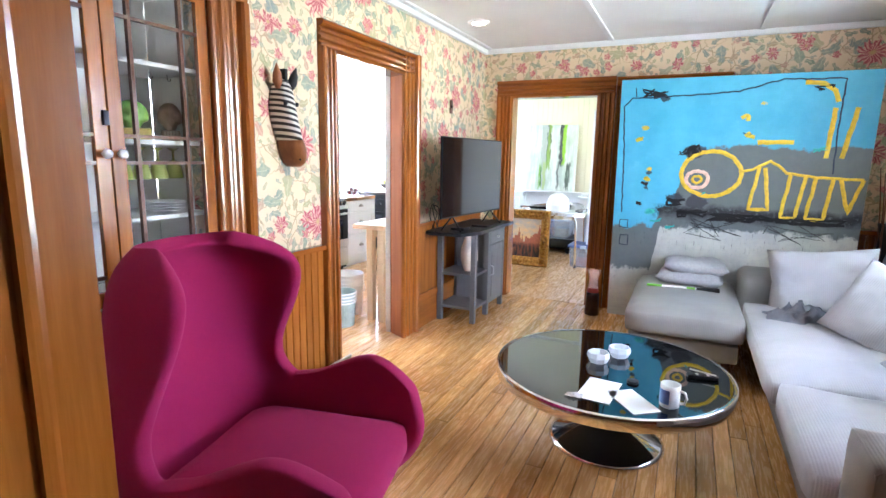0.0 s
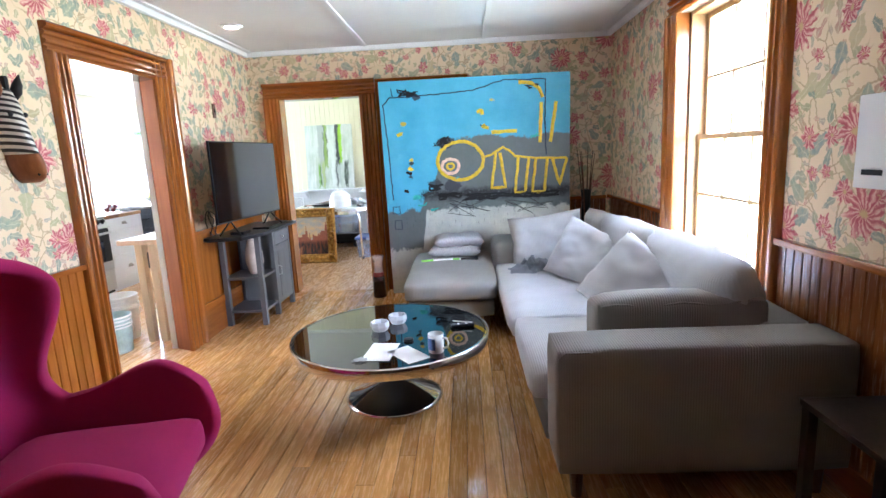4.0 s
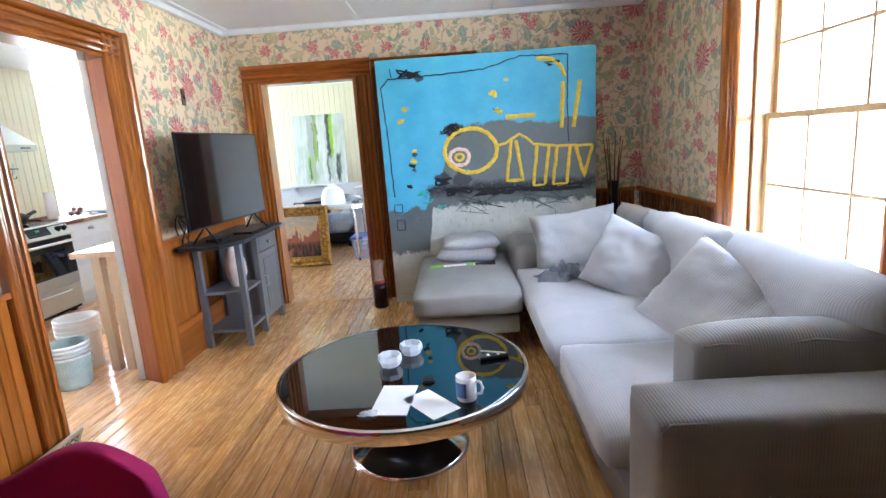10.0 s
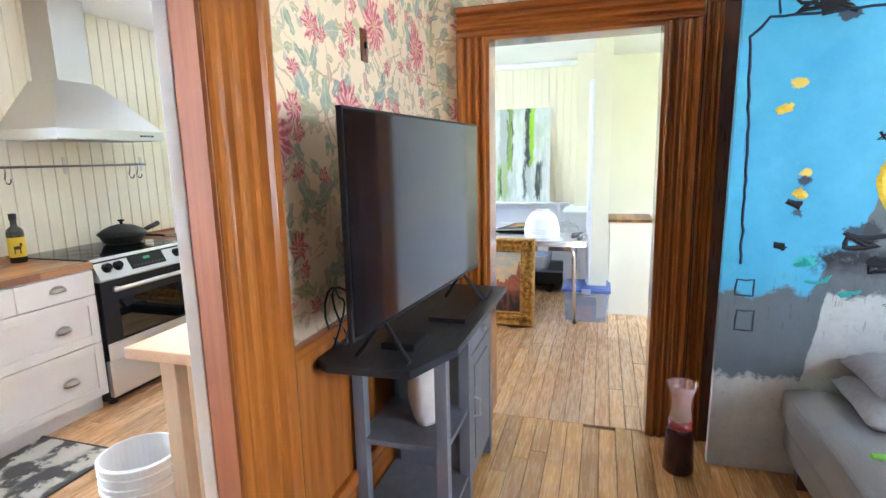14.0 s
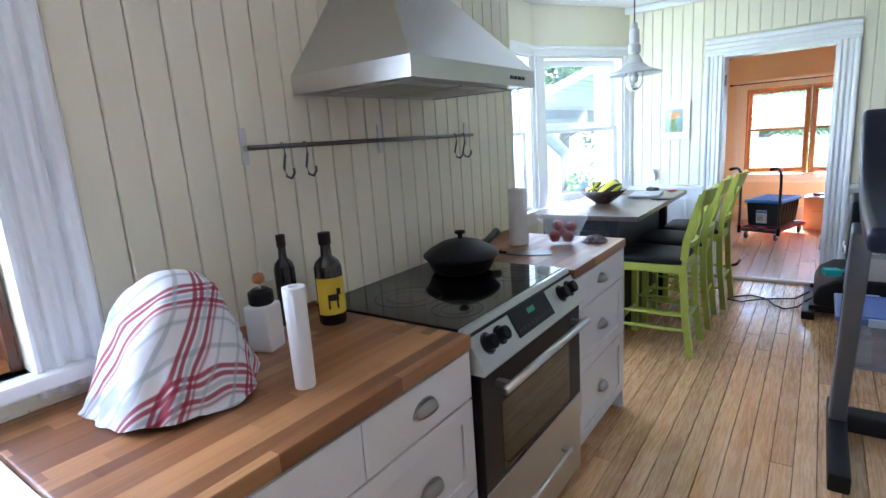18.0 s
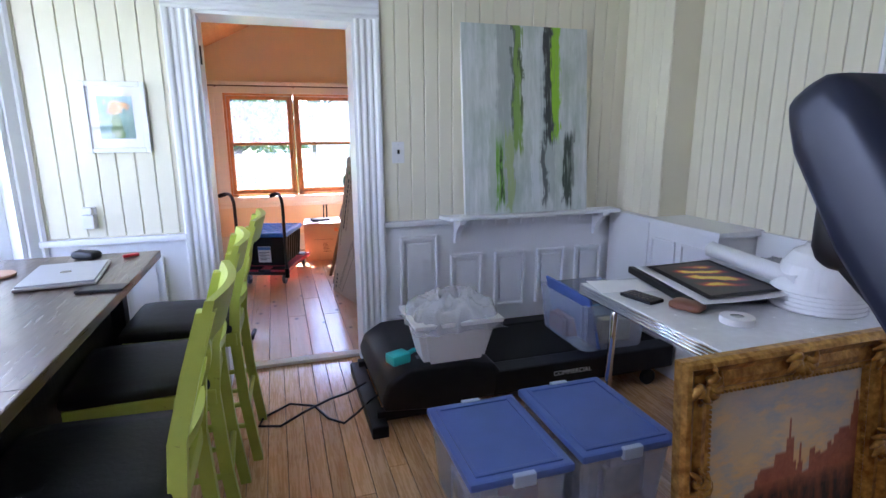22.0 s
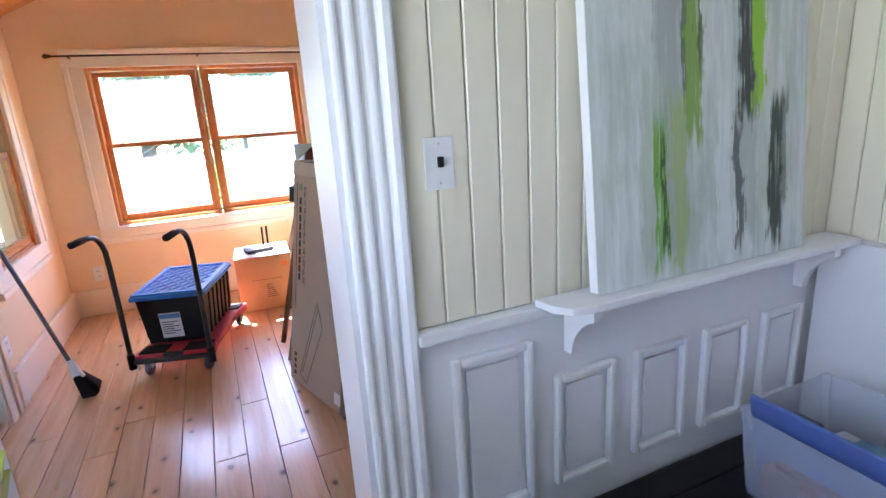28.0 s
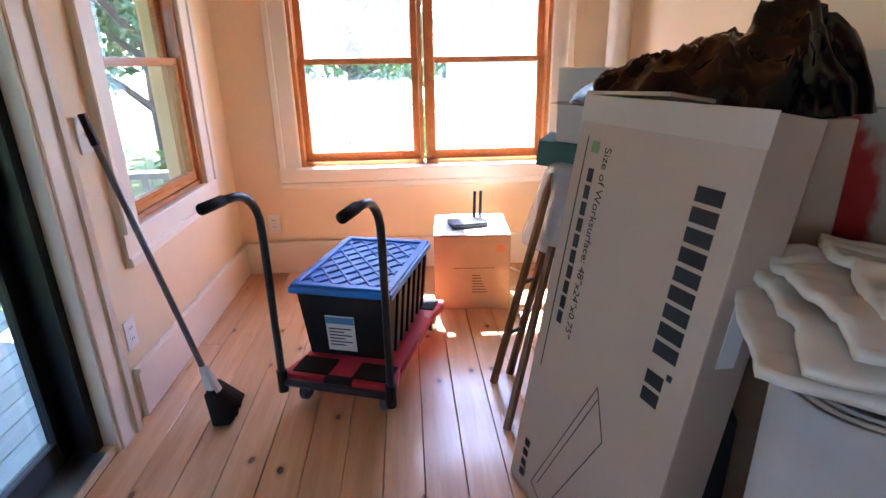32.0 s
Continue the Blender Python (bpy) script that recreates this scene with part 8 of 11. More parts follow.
part("glass", box(-0.115, -0.014, -0.145, 0.115, -0.012, 0.145), M_GLASS, fp).visible_shadow = False
sw = thing("light_switch", "white toggle switch plate on the beadboard", "switch", pose(-2.76, YD - 0.0115, 1.296))
part("plate", box(-0.036, -0.006, -0.06, 0.036, 0.0, 0.06, 0.002), M_WHITEPLASTIC, sw)
part("toggle", box(-0.006, -0.018, -0.008, 0.006, -0.006, 0.016, 0.002), M_BLACK, sw, "dark toggle")
for z in (-0.045, 0.045):
    part("screw", moved(lathe_bm([(0.003, 0), (0.002, 0.001), (0, 0.001)], 8, False), axes((0, -0.006, z), (1, 0, 0), (0, 0, 1), (0, -1, 0))), M_STEEL, sw)
nl = thing("night_light", "small white plug-in night light in an outlet", "night light", pose(-4.33, YD - 0.0115, 1.0))
part("plate", box(-0.03, -0.005, -0.055, 0.03, 0, 0.055, 0.002), M_WHITEPLASTIC, nl)
part("body", box(-0.026, -0.05, -0.05, 0.026, -0.005, 0.02, 0.008), M_WHITEPLASTIC, nl)
part("shade", box(-0.02, -0.045, 0.02, 0.02, -0.008, 0.055, 0.01), M_WHITEPLASTIC, nl)

# abstract green canvas on its ledge
def green_canvas():
    k = Mat("green_grey_abstract_paint", 0.45)
    p = k.obj()
    x, y, z = k.xyz(p)[:3]
    drag = k.noise(k.scaled(p, 9, 9, 1.1), 2.6, 6, 0.7)
    fine = k.noise(k.scaled(p, 40, 40, 2.5), 2.0, 4, 0.7)
    col = k.mix(k.ramp(drag, (0.3, 0.0), (0.7, 1.0)), (0.46, 0.52, 0.48), (0.74, 0.77, 0.76))
    col = k.mix(k.ramp(k.noise(k.scaled(p, 2.2, 2.2, 1.0), 2.2, 5, 0.6), (0.5, 0.0), (0.68, 0.75)), col, (0.36, 0.46, 0.38))
    xs = k.math("ADD", x, k.math("MULTIPLY", k.math("SUBTRACT", fine, 0.5), 0.09))
    xs = k.math("ADD", xs, k.math("MULTIPLY", k.math("SUBTRACT", k.noise(k.scaled(p, 5, 5, 9), 1.0, 4), 0.5), 0.07))
    # streaks: centre, half width, bottom, top, colour, strength
    for cx, w, z0, z1, c, f in (
        (0.27, 0.06, 0.05, 1.0, (0.34, 0.38, 0.37), 0.8), (0.55, 0.05, 0.05, 0.9, (0.36, 0.42, 0.4), 0.7), (0.2, 0.05, 0.0, 0.55, (0.42, 0.5, 0.4), 0.7),
        (0.345, 0.035, 0.35, 1.08, (0.2, 0.34, 0.05), 0.95), (0.225, 0.03, 0.02, 0.45, (0.16, 0.38, 0.04), 0.95), (0.29, 0.028, 0.0, 0.5, (0.35, 0.45, 0.15), 0.8),
        (0.56, 0.042, 0.4, 1.06, (0.03, 0.036, 0.036), 0.95), (0.6, 0.03, 0.42, 1.0, (0.3, 0.58, 0.03), 1.0), (0.68, 0.035, 0.02, 0.48, (0.03, 0.05, 0.035), 0.95),
        (0.52, 0.02, 0.02, 0.42, (0.05, 0.06, 0.06), 0.8), (0.46, 0.03, 0.0, 0.5, (0.7, 0.74, 0.74), 0.8), (0.235, 0.008, 0.03, 0.42, (0.02, 0.03, 0.02), 0.8),
        (0.37, 0.009, 0.55, 0.98, (0.06, 0.08, 0.04), 0.8), (0.315, 0.009, 0.5, 1.06, (0.05, 0.07, 0.06), 0.6), (0.72, 0.012, 0.1, 0.5, (0.05, 0.06, 0.05), 0.6),
    ):
        a = k.ramp(k.math("DIVIDE", k.math("ABSOLUTE", k.math("SUBTRACT", xs, cx)), w), (0.7, 1.0), (1.0, 0.0))
        zz = k.math("ADD", z, k.math("MULTIPLY", k.math("SUBTRACT", k.noise(k.scaled(p, 30, 30, 3), 1.5, 3), 0.5), 0.3))
        b = k.math("MULTIPLY", k.ramp(zz, (max(0.0, z0 - 0.01), 0.0), (z0 + 0.05, 1.0)), k.ramp(zz, (min(0.98, z1 - 0.05), 1.0), (min(1.0, z1 + 0.02), 0.0)))
        if z1 > 0.99:
            b = k.ramp(zz, (max(0.0, z0 - 0.01), 0.0), (z0 + 0.05, 1.0))
        t = k.math("MULTIPLY", k.math("MULTIPLY", a, b), k.ramp(fine, (0.3, f * 0.35), (0.45, f)))
        col = k.mix(t, col, c)
    k.put("Base Color", col)
    k.bump(k.math("ADD", fine, drag), 0.35, 0.004)
    return k.m


TILT = math.degrees(math.atan2(0.1, 1.09))
cv = thing("abstract_canvas", "abstract canvas of green, black and grey drips", "painting", pose(-2.385, 8.70, 0.928, -TILT, 0, 0))
part("face", box(0.0, -0.003, 0.0, 0.815, 0.0, 1.09), green_canvas(), cv)
part("stretcher", box(0.002, 0.0, 0.002, 0.813, 0.032, 1.088), M_PAPER, cv)
lg = thing("wall_ledge", "white painted ledge shelf on brackets", "shelf")
bm = prism_bm([(-1.345, YD - 0.05), (-1.345, YD - 0.17), (-2.43, YD - 0.17), (-2.49, YD - 0.155), (-2.52, YD - 0.115), (-2.53, YD - 0.05)], 0.905, 0.926, 0.004)
part("board", bm, M_WHITE, lg)
for x in (-2.42, -1.46):
    bm = bmesh.new()
    prof = [(0, 0), (0.12, 0), (0.12, -0.025), (0.1, -0.035), (0.075, -0.055), (0.05, -0.085), (0.035, -0.12), (0.03, -0.15), (0, -0.15)]
    a = [bm.verts.new((x - 0.015, YD - 0.046 - d, 0.905 + z)) for d, z in prof]
    b = [bm.verts.new((x + 0.015, YD - 0.046 - d, 0.905 + z)) for d, z in prof]
    bm.faces.new(a)
    bm.faces.new(b[::-1])
    for i in range(len(prof)):
        j = (i + 1) % len(prof)
        bm.faces.new((a[i], b[i], b[j], a[j]))
    part("bracket", bm, M_WHITE, lg)
part("apron", box(-2.38, YD - 0.062, 0.845, -1.5, YD - 0.046, 0.905, 0.003), M_WHITE, lg)
for i in range(10):
    part("dentil", box(-2.34 + i * 0.085, YD - 0.07, 0.85, -2.30 + i * 0.085, YD - 0.063, 0.885, 0.002), M_WHITE, lg)

# treadmill deck lying by the wall
def letters(name, text, size, m, material, parent, depth=0.0004, squeeze=1.0):
    """Raised lettering in the local xy plane."""
    cu = bpy.data.curves.new(name, "FONT")
    cu.body, cu.size, cu.extrude = text, size, depth
    tmp = bpy.data.objects.new(name, cu)
    me = bpy.data.meshes.new_from_object(tmp)
    bpy.data.objects.remove(tmp)
    for v in me.vertices:
        v.co.x *= squeeze
    me.transform(m)
    me.materials.clear()
    me.materials.append(material)
    ob = new(name, me)
    if parent is not None:
        ob.parent = parent
    return ob


M_TREADBLK = paint("treadmill_black", (0.007, 0.007, 0.008), 0.42, 0.15, 6, 0.15)
M_BELT = paint("rubber_belt", (0.008, 0.008, 0.009), 0.75, 0.15, 5, 0.3)
M_TREADGREY = paint("treadmill_grey", (0.15, 0.155, 0.17), 0.4, 0.06, 5, 0.1, 0.3)
M_BLUEBLK = paint("blue_black_plastic", (0.012, 0.015, 0.029), 0.36, 0.1, 4, 0.15)
td = thing("treadmill_deck", "black treadmill deck with its motor hood, no console", "treadmill")
bm = bmesh.new()
prof = [(-3.02, 0.1), (-3.03, 0.16), (-3.0, 0.24), (-2.9, 0.3), (-2.62, 0.305), (-2.45, 0.27), (-2.4, 0.2), (-2.45, 0.1), (-2.7, 0.07)]
a = [bm.verts.new((x, 8.07, z)) for x, z in prof]
b = [bm.verts.new((x, 8.78, z)) for x, z in prof]
bm.faces.new(a)
bm.faces.new(b[::-1])
for i in range(len(prof)):
    j = (i + 1) % len(prof)
    bm.faces.new((a[i], b[i], b[j], a[j]))
bmesh.ops.bevel(bm, geom=list(bm.edges), offset=0.022, segments=3, profile=0.6, affect="EDGES")
hood = part("motor_hood", bm, M_TREADBLK, td, "glossy black motor hood", True)
part("emblem", moved(box(-0.03, -0.02, 0, 0.03, 0.02, 0.001), pose(-2.8, 8.2, 0.3052)), M_TREADGREY, hood)
rl_ = part("side_rail", box(-2.46, 8.07, 0.1, -1.36, 8.19, 0.225, 0.012), M_TREADBLK, td)
letters("lettering", "COMMERCIAL", 0.036, axes((-2.12, 8.0695, 0.155), (1, 0, 0), (0, 0, 1), (0, -1, 0)), M_PAPER, rl_)
part("side_rail", box(-2.46, 8.67, 0.1, -1.36, 8.78, 0.225, 0.012), M_TREADBLK, td)
part("belt", box(-2.5, 8.195, 0.2, -1.38, 8.665, 0.222, 0.006), M_BELT, td)
part("under_frame", box(-2.9, 8.14, 0.06, -1.45, 8.7, 0.12), M_BLACKMETAL, td)
part("foot_bar", box(-3.09, 8.02, 0.0, -3.01, 8.78, 0.06, 0.01), M_TREADBLK, td)
for y in (8.1, 8.7):
    part("bar_arm", box(-3.05, y, 0.04, -2.75, y + 0.05, 0.09, 0.006), M_TREADBLK, td)
    part("wheel", moved(lathe_bm([(0.04, -0.015), (0.045, -0.01), (0.045, 0.01), (0.04, 0.015)], 20), axes((-1.5, y, 0.045), (1, 0, 0), (0, 0, 1), (0, -1, 0))), M_BLACK, td)
solid("power_cord", tube_bm([(-2.98, 8.2, 0.16), (-3.06, 8.25, 0.08), (-3.12, 8.28, 0.01), (-3.2, 8.2, 0.008), (-3.27, 8.27, 0.008), (-3.33, 8.42, 0.008), (-3.45, 8.48, 0.008), (-3.58, 8.38, 0.008), (-3.6, 8.3, 0.008), (-3.5, 8.27, 0.008), (-3.38, 8.36, 0.016), (-3.24, 8.47, 0.008), (-3.14, 8.5, 0.012), (-3.05, 8.42, 0.1)], 0.006, 8), M_BLACK, "black power cord lying in loops on the floor", "cable", None, True)

M_BLUELID = paint("blue_plastic_lid", (0.1, 0.16, 0.42), 0.35, 0.08, 6, 0.1)
M_CLEARPL = clear("milky_clear_plastic", (0.6, 0.66, 0.78), 0.34, 0.25)


def tote(x0, x1, y0, y1, h, label, base=0.0, lid=True, inset=0.035):
    """A see-through storage tote: tapered walls, rim, ribbed lid and latches."""
    t = thing("storage_tote", label, "storage tote", pose((x0 + x1) / 2, (y0 + y1) / 2, base), "clear storage totes")
    w, d = (x1 - x0) / 2, (y1 - y0) / 2
    bm = bmesh.new()
    rings = []
    for k, z in ((inset, 0.0), (0.012, h - 0.02), (0.012, h - 0.018), (0.016, h - 0.018), (inset + 0.004, 0.005)):
        rings.append([bm.verts.new((sx * (w - k), sy * (d - k), z)) for sx, sy in ((-1, -1), (1, -1), (1, 1), (-1, 1))])
    for a, b in zip(rings, rings[1:]):
        for i in range(4):
            bm.faces.new((a[i], a[(i + 1) % 4], b[(i + 1) % 4], b[i]))
    bm.faces.new(rings[0][::-1])
    bm.faces.new(rings[-1])
    bmesh.ops.bevel(bm, geom=[e for e in bm.edges if abs(e.verts[0].co.z - e.verts[1].co.z) > 0.05], offset=0.02, segments=3, affect="EDGES")
    part("tub", bm, M_CLEARPL, t)
    if lid:
        bm = bmesh.new()
        box_into(bm, -w, -d, h - 0.03, w, d, h, 0.012)
        l = part("lid", bm, M_BLUELID, t, "blue plastic lid")
        bm = bmesh.new()
        for c in ((-w + 0.03, -d + 0.03, w - 0.03, -d + 0.045), (-w + 0.03, d - 0.045, w - 0.03, d - 0.03), (-w + 0.03, -d + 0.045, -w + 0.045, d - 0.045), (w - 0.045, -d + 0.045, w - 0.03, d - 0.045)):
            box_into(bm, c[0], c[1], h - 0.002, c[2], c[3], h + 0.006, 0.003)
        part("lid_rib", bm, M_BLUELID, l)
        for s in (-1, 1):
            part("latch", moved(box(-0.04, -0.012, -0.03, 0.04, 0.012, 0.014, 0.006), pose(0, s * (d - 0.002), h - 0.01)), paint("pale_blue_latch", (0.5, 0.58, 0.72), 0.4), t, "pale blue latch")
    rng = random.Random(label)
    for i in range(5):
        c = rng.choice(((0.5, 0.5, 0.52), (0.15, 0.3, 0.4), (0.4, 0.12, 0.08), (0.5, 0.45, 0.3), (0.1, 0.1, 0.11)))
        bx, by = rng.uniform(-w * 0.45, w * 0.45), rng.uniform(-d * 0.45, d * 0.45)
        part("contents", moved(box(-w * 0.4, -d * 0.35, 0, w * 0.4, d * 0.35, h * rng.uniform(0.3, 0.6), 0.01), pose(bx, by, 0.008 + 0.002 * i, 0, 0, rng.uniform(-6, 6))), paint("packed_contents", c, 0.7, 0.4, 20), t)
    return t


tote(-2.92, -2.54, 7.18, 7.69, 0.315, "clear plastic storage tote with a blue lid")
tote(-2.5, -2.1, 7.2, 7.72, 0.315, "clear plastic storage tote, full, with a blue lid")
tote(-1.3, -0.88, 7.09, 7.5, 0.3, "clear storage tote under the metal table")
bn = tote(-1.94, -1.49, 8.1, 8.63, 0.29, "open clear bin with its blue lid inside", 0.228, False)
part("loose_lid", moved(box(0.0, -0.24, 0, 0.31, 0.24, 0.014, 0.006), pose(-0.09, 0.0, 0.015, 0, -104, 0)), M_BLUELID, bn, "blue lid standing inside the bin")
tb = thing("white_tub", "white plastic tub full of bubble wrap", "tub", pose(-2.65, 8.2, 0.306))
bm = bmesh.new()
rings = []
for k, z in ((0.05, 0.0), (0.008, 0.2), (-0.012, 0.202), (-0.012, 0.22), (0.01, 0.222), (0.055, 0.01)):
    rings.append([bm.verts.new((sx * (0.21 - k), sy * (0.155 - k), z)) for sx, sy in ((-1, -1), (1, -1), (1, 1), (-1, 1))])
for a, b in zip(rings, rings[1:]):
    for i in range(4):
        bm.faces.new((a[i], a[(i + 1) % 4], b[(i + 1) % 4], b[i]))
bm.faces.new(rings[0][::-1])
bm.faces.new(rings[-1])
bmesh.ops.bevel(bm, geom=[e for e in bm.edges if abs(e.verts[0].co.z - e.verts[1].co.z) > 0.05], offset=0.03, segments=4, affect="EDGES")
part("shell", bm, M_WHITEPLASTIC, tb)
M_BUBBLE = Mat("bubble_wrap", 0.25, 0.0, (0.86, 0.87, 0.88), Alpha=0.38)
bv_ = M_BUBBLE.node("TexVoronoi", 0, (), Vector=M_BUBBLE.obj(), Scale=90.0)
M_BUBBLE.bump(bv_, 0.8, 0.006)
M_BUBBLE = M_BUBBLE.m


def crumple(w, d, h, seed, n=40, sharp=1.0):
    """A crumpled heap of sheet with ridges."""
    bm = bmesh.new()
    grid = []
    for j in range(n + 1):
        line = []
        for i in range(n + 1):
            u, v = i / n * 2 - 1, j / n * 2 - 1
            p = Vector((u * 1.6 + seed, v * 1.6, seed * 0.7))
            r = (abs(u) ** 3 + abs(v) ** 3) ** (1 / 3)
            ridge = 1 - abs(noise.noise(p * 1.9)) * 2.2
            ridge2 = 1 - abs(noise.noise(p * 4.3 + Vector((3, 1, 2)))) * 2.2
            z = h * max(0.0, 1 - r ** 3) ** 0.55 * (0.62 + 0.28 * ridge * sharp + 0.14 * ridge2 * sharp)
            q = noise.noise_vector(p * 2.0)
            line.append(bm.verts.new((u * w / 2 + 0.08 * w * q.x, v * d / 2 + 0.08 * d * q.y, max(0.0, z))))
        grid.append(line)
    for j in range(n):
        for i in range(n):
            bm.faces.new((grid[j][i], grid[j][i + 1], grid[j + 1][i + 1], grid[j + 1][i]))
    return bm


solid("bubble_wrap", crumple(0.46, 0.35, 0.18, 2.4, 56, 0.9), M_BUBBLE, "crumpled clear bubble wrap heaped in the tub", "bubble wrap", pose(-2.64, 8.2, 0.478), True)
scp = thing("teal_scoop", "teal plastic scoop beside the tub", "scoop", pose(-2.93, 8.16, 0.31, 0, 0, 20))
part("blade", box(-0.05, -0.04, 0, 0.05, 0.04, 0.05, 0.012), paint("teal_plastic", (0.03, 0.42, 0.4), 0.4), scp)
part("grip", tube_bm([(0.05, 0, 0.03), (0.1, 0, 0.04)], 0.012, 8), paint("teal_plastic_grip", (0.03, 0.38, 0.36), 0.4), scp)

# chrome dinette table
dt = thing("dinette_table", "white laminate dinette table with ribbed chrome edge", "table")
part("tabletop", box(-2.175, 6.965, 0.7, -1.09, 7.775, 0.748, 0.002), paint("white_laminate", (0.74, 0.75, 0.76), 0.25, 0.05, 30, 0.02), dt)
for z in (0.703, 0.715, 0.727, 0.739):
    part("edge_rib", tube_bm([(-2.176, 6.964, z), (-1.09, 6.964, z), (-1.09, 7.776, z), (-2.176, 7.776, z)], 0.0058, 6, True), M_CHROME, dt, "ribbed chrome edge", True)
for x, y in ((-2.06, 7.05), (-2.06, 7.68), (-1.2, 7.05), (-1.2, 7.68)):
    sx, sy = (-1 if x < -1.6 else 1), (-1 if y < 7.36 else 1)
    part("leg", tube_bm([(x - sx * 0.1, y, 0.69), (x - sx * 0.03, y, 0.68), (x, y, 0.62), (x + sx * 0.02, y, 0.012)], 0.016, 12), M_CHROME, dt, "chrome tube leg", True)
    part("leg_cap", moved(lathe_bm([(0.018, 0), (0.02, 0.015)], 12), pose(x + sx * 0.02, y, 0)), M_BLACK, dt)
part("apron", box(-2.05, 7.02, 0.65, -1.22, 7.03, 0.699), M_CHROME, dt)
solid("paper_sheet", box(-0.12, -0.09, 0, 0.12, 0.09, 0.0012), M_PAPER, "white paper sheet on the table corner", "paper", pose(-2.04, 7.68, 0.7492, 0, 0, -12), group="papers on the table")
ca = thing("calculator", "black calculator on the white table", "calculator", pose(-2.07, 7.5, 0.7492, 0, 0, -78))
part("case", box(-0.075, -0.04, 0, 0.075, 0.04, 0.014, 0.004), M_BLACK, ca)
for i in range(6):
    for j in range(3):
        part("key", box(-0.06 + i * 0.02, -0.03 + j * 0.022, 0.014, -0.046 + i * 0.02, -0.014 + j * 0.022, 0.017, 0.001), M_RINGMARK, ca)
solid("leather_pouch", puff_bm(-0.06, -0.04, 0, 0.06, 0.04, 0.03, 0.014, 3, 0.004, 5), paint("brown_leather", (0.24, 0.09, 0.05), 0.5, 0.2, 15, 0.3), "small brown leather pouch on the table", "pouch", pose(-1.99, 7.34, 0.7492, 0, 0, -65), True)
dk = thing("tape_roll", "white round tape roll lying on the table", "tape", pose(-1.93, 7.17, 0.7492))
part("ring", lathe_bm([(0.022, 0.0), (0.055, 0.0), (0.056, 0.002), (0.056, 0.024), (0.022, 0.024)], 32, False), M_WHITEPLASTIC, dk)
part("core", lathe_bm([(0.0, 0.004), (0.022, 0.004), (0.022, 0.02), (0, 0.018)], 20, False), M_STEEL, dk)
AK = Mat("calla_lily_print", 0.35)
ao = AK.obj()
an = AK.noise(ao, 9, 3, 0.5)
ax_ = AK.xyz(ao)
petal = AK.math("SINE", AK.math("ADD", AK.math("ADD", AK.math("MULTIPLY", ax_[1], 62.0), AK.math("MULTIPLY", ax_[0], 25.0)), AK.math("MULTIPLY", an, 7.0)))
near = AK.math("MULTIPLY", AK.ramp(AK.math("ABSOLUTE", ax_[0]), (0.05, 1.0), (0.12, 0.0)), AK.ramp(AK.math("ABSOLUTE", ax_[1]), (0.1, 1.0), (0.19, 0.0)))
band = AK.math("MULTIPLY", AK.math("ADD", AK.math("MULTIPLY", petal, 0.5), 0.62), near)
AK.put("Base Color", AK.ramp(band, (0.15, (0.014, 0.011, 0.012)), (0.35, (0.16, 0.012, 0.015)), (0.52, (0.5, 0.03, 0.02)), (0.66, (0.8, 0.3, 0.03)), (0.8, (0.85, 0.62, 0.04)), (1.0, (0.9, 0.72, 0.1))))
ap = thing("rolled_print", "black art print of yellow flowers, curling at one end", "print", pose(-1.72, 7.52, 0.75, 0, 0, -12))
bm = bmesh.new()
rows = []
for i in range(25):
    s = i / 24
    if s < 0.78:
        px, pz = -0.2 + 0.38 * s / 0.78, 0.036 + 0.03 * (s / 0.78) ** 2
    else:
        a = (s - 0.78) / 0.22 * math.pi * 1.7
        px, pz = 0.18 + 0.042 * math.sin(a), 0.066 + 0.042 * (1 - math.cos(a))
    rows.append([bm.verts.new((px, -0.29, pz)), bm.verts.new((px, 0.27, pz))])
for a, b in zip(rows, rows[1:]):
    bm.faces.new((a[0], b[0], b[1], a[1]))
sh = part("sheet", bm, M_PAPER, ap, "white backed curling sheet", True)
so = sh.modifiers.new("thick", "SOLIDIFY")
so.thickness = 0.0015
part("picture", moved(box(-0.13, -0.22, 0, 0.13, 0.22, 0.001), pose(-0.005, -0.01, 0.057, 0, -4.4, 0)), AK.m, ap, "dark print of yellow and red lilies")
part("black_border", moved(box(-0.155, -0.245, 0, 0.15, 0.245, 0.001), pose(-0.005, -0.01, 0.0555, 0, -4.4, 0)), M_INK, ap)
part("book", box(-0.215, -0.2, 0, 0.12, 0.3, 0.03, 0.004), M_BLACK, ap, "black portfolio below")
bs = thing("bowl_stack", "upside-down stack of ribbed white bowls", "bowls", pose(-1.49, 7.22, 0.7492))
for i in range(5):
    part("bowl", moved(lathe_bm([(0.157, 0.0), (0.16, 0.006), (0.157, 0.02), (0.153, 0.03), (0.13, 0.1), (0.1, 0.145), (0.062, 0.165), (0.058, 0.178), (0.045, 0.178), (0.04, 0.168), (0, 0.166)], 40, False), pose(0, 0, i * 0.0165)), M_CERAMIC, bs, smooth=False)
solid("plastic_bag", crumple(0.34, 0.22, 0.1, 5.2, 26), clear("clear_plastic_film", (0.9, 0.92, 0.93), 0.35, 0.15), "clear crumpled plastic bag on the table", "bag", pose(-1.35, 7.58, 0.7492), True)
bh = thing("scrub_brush", "small black round scrub brush on the table", "brush", pose(-1.4, 7.46, 0.7492))
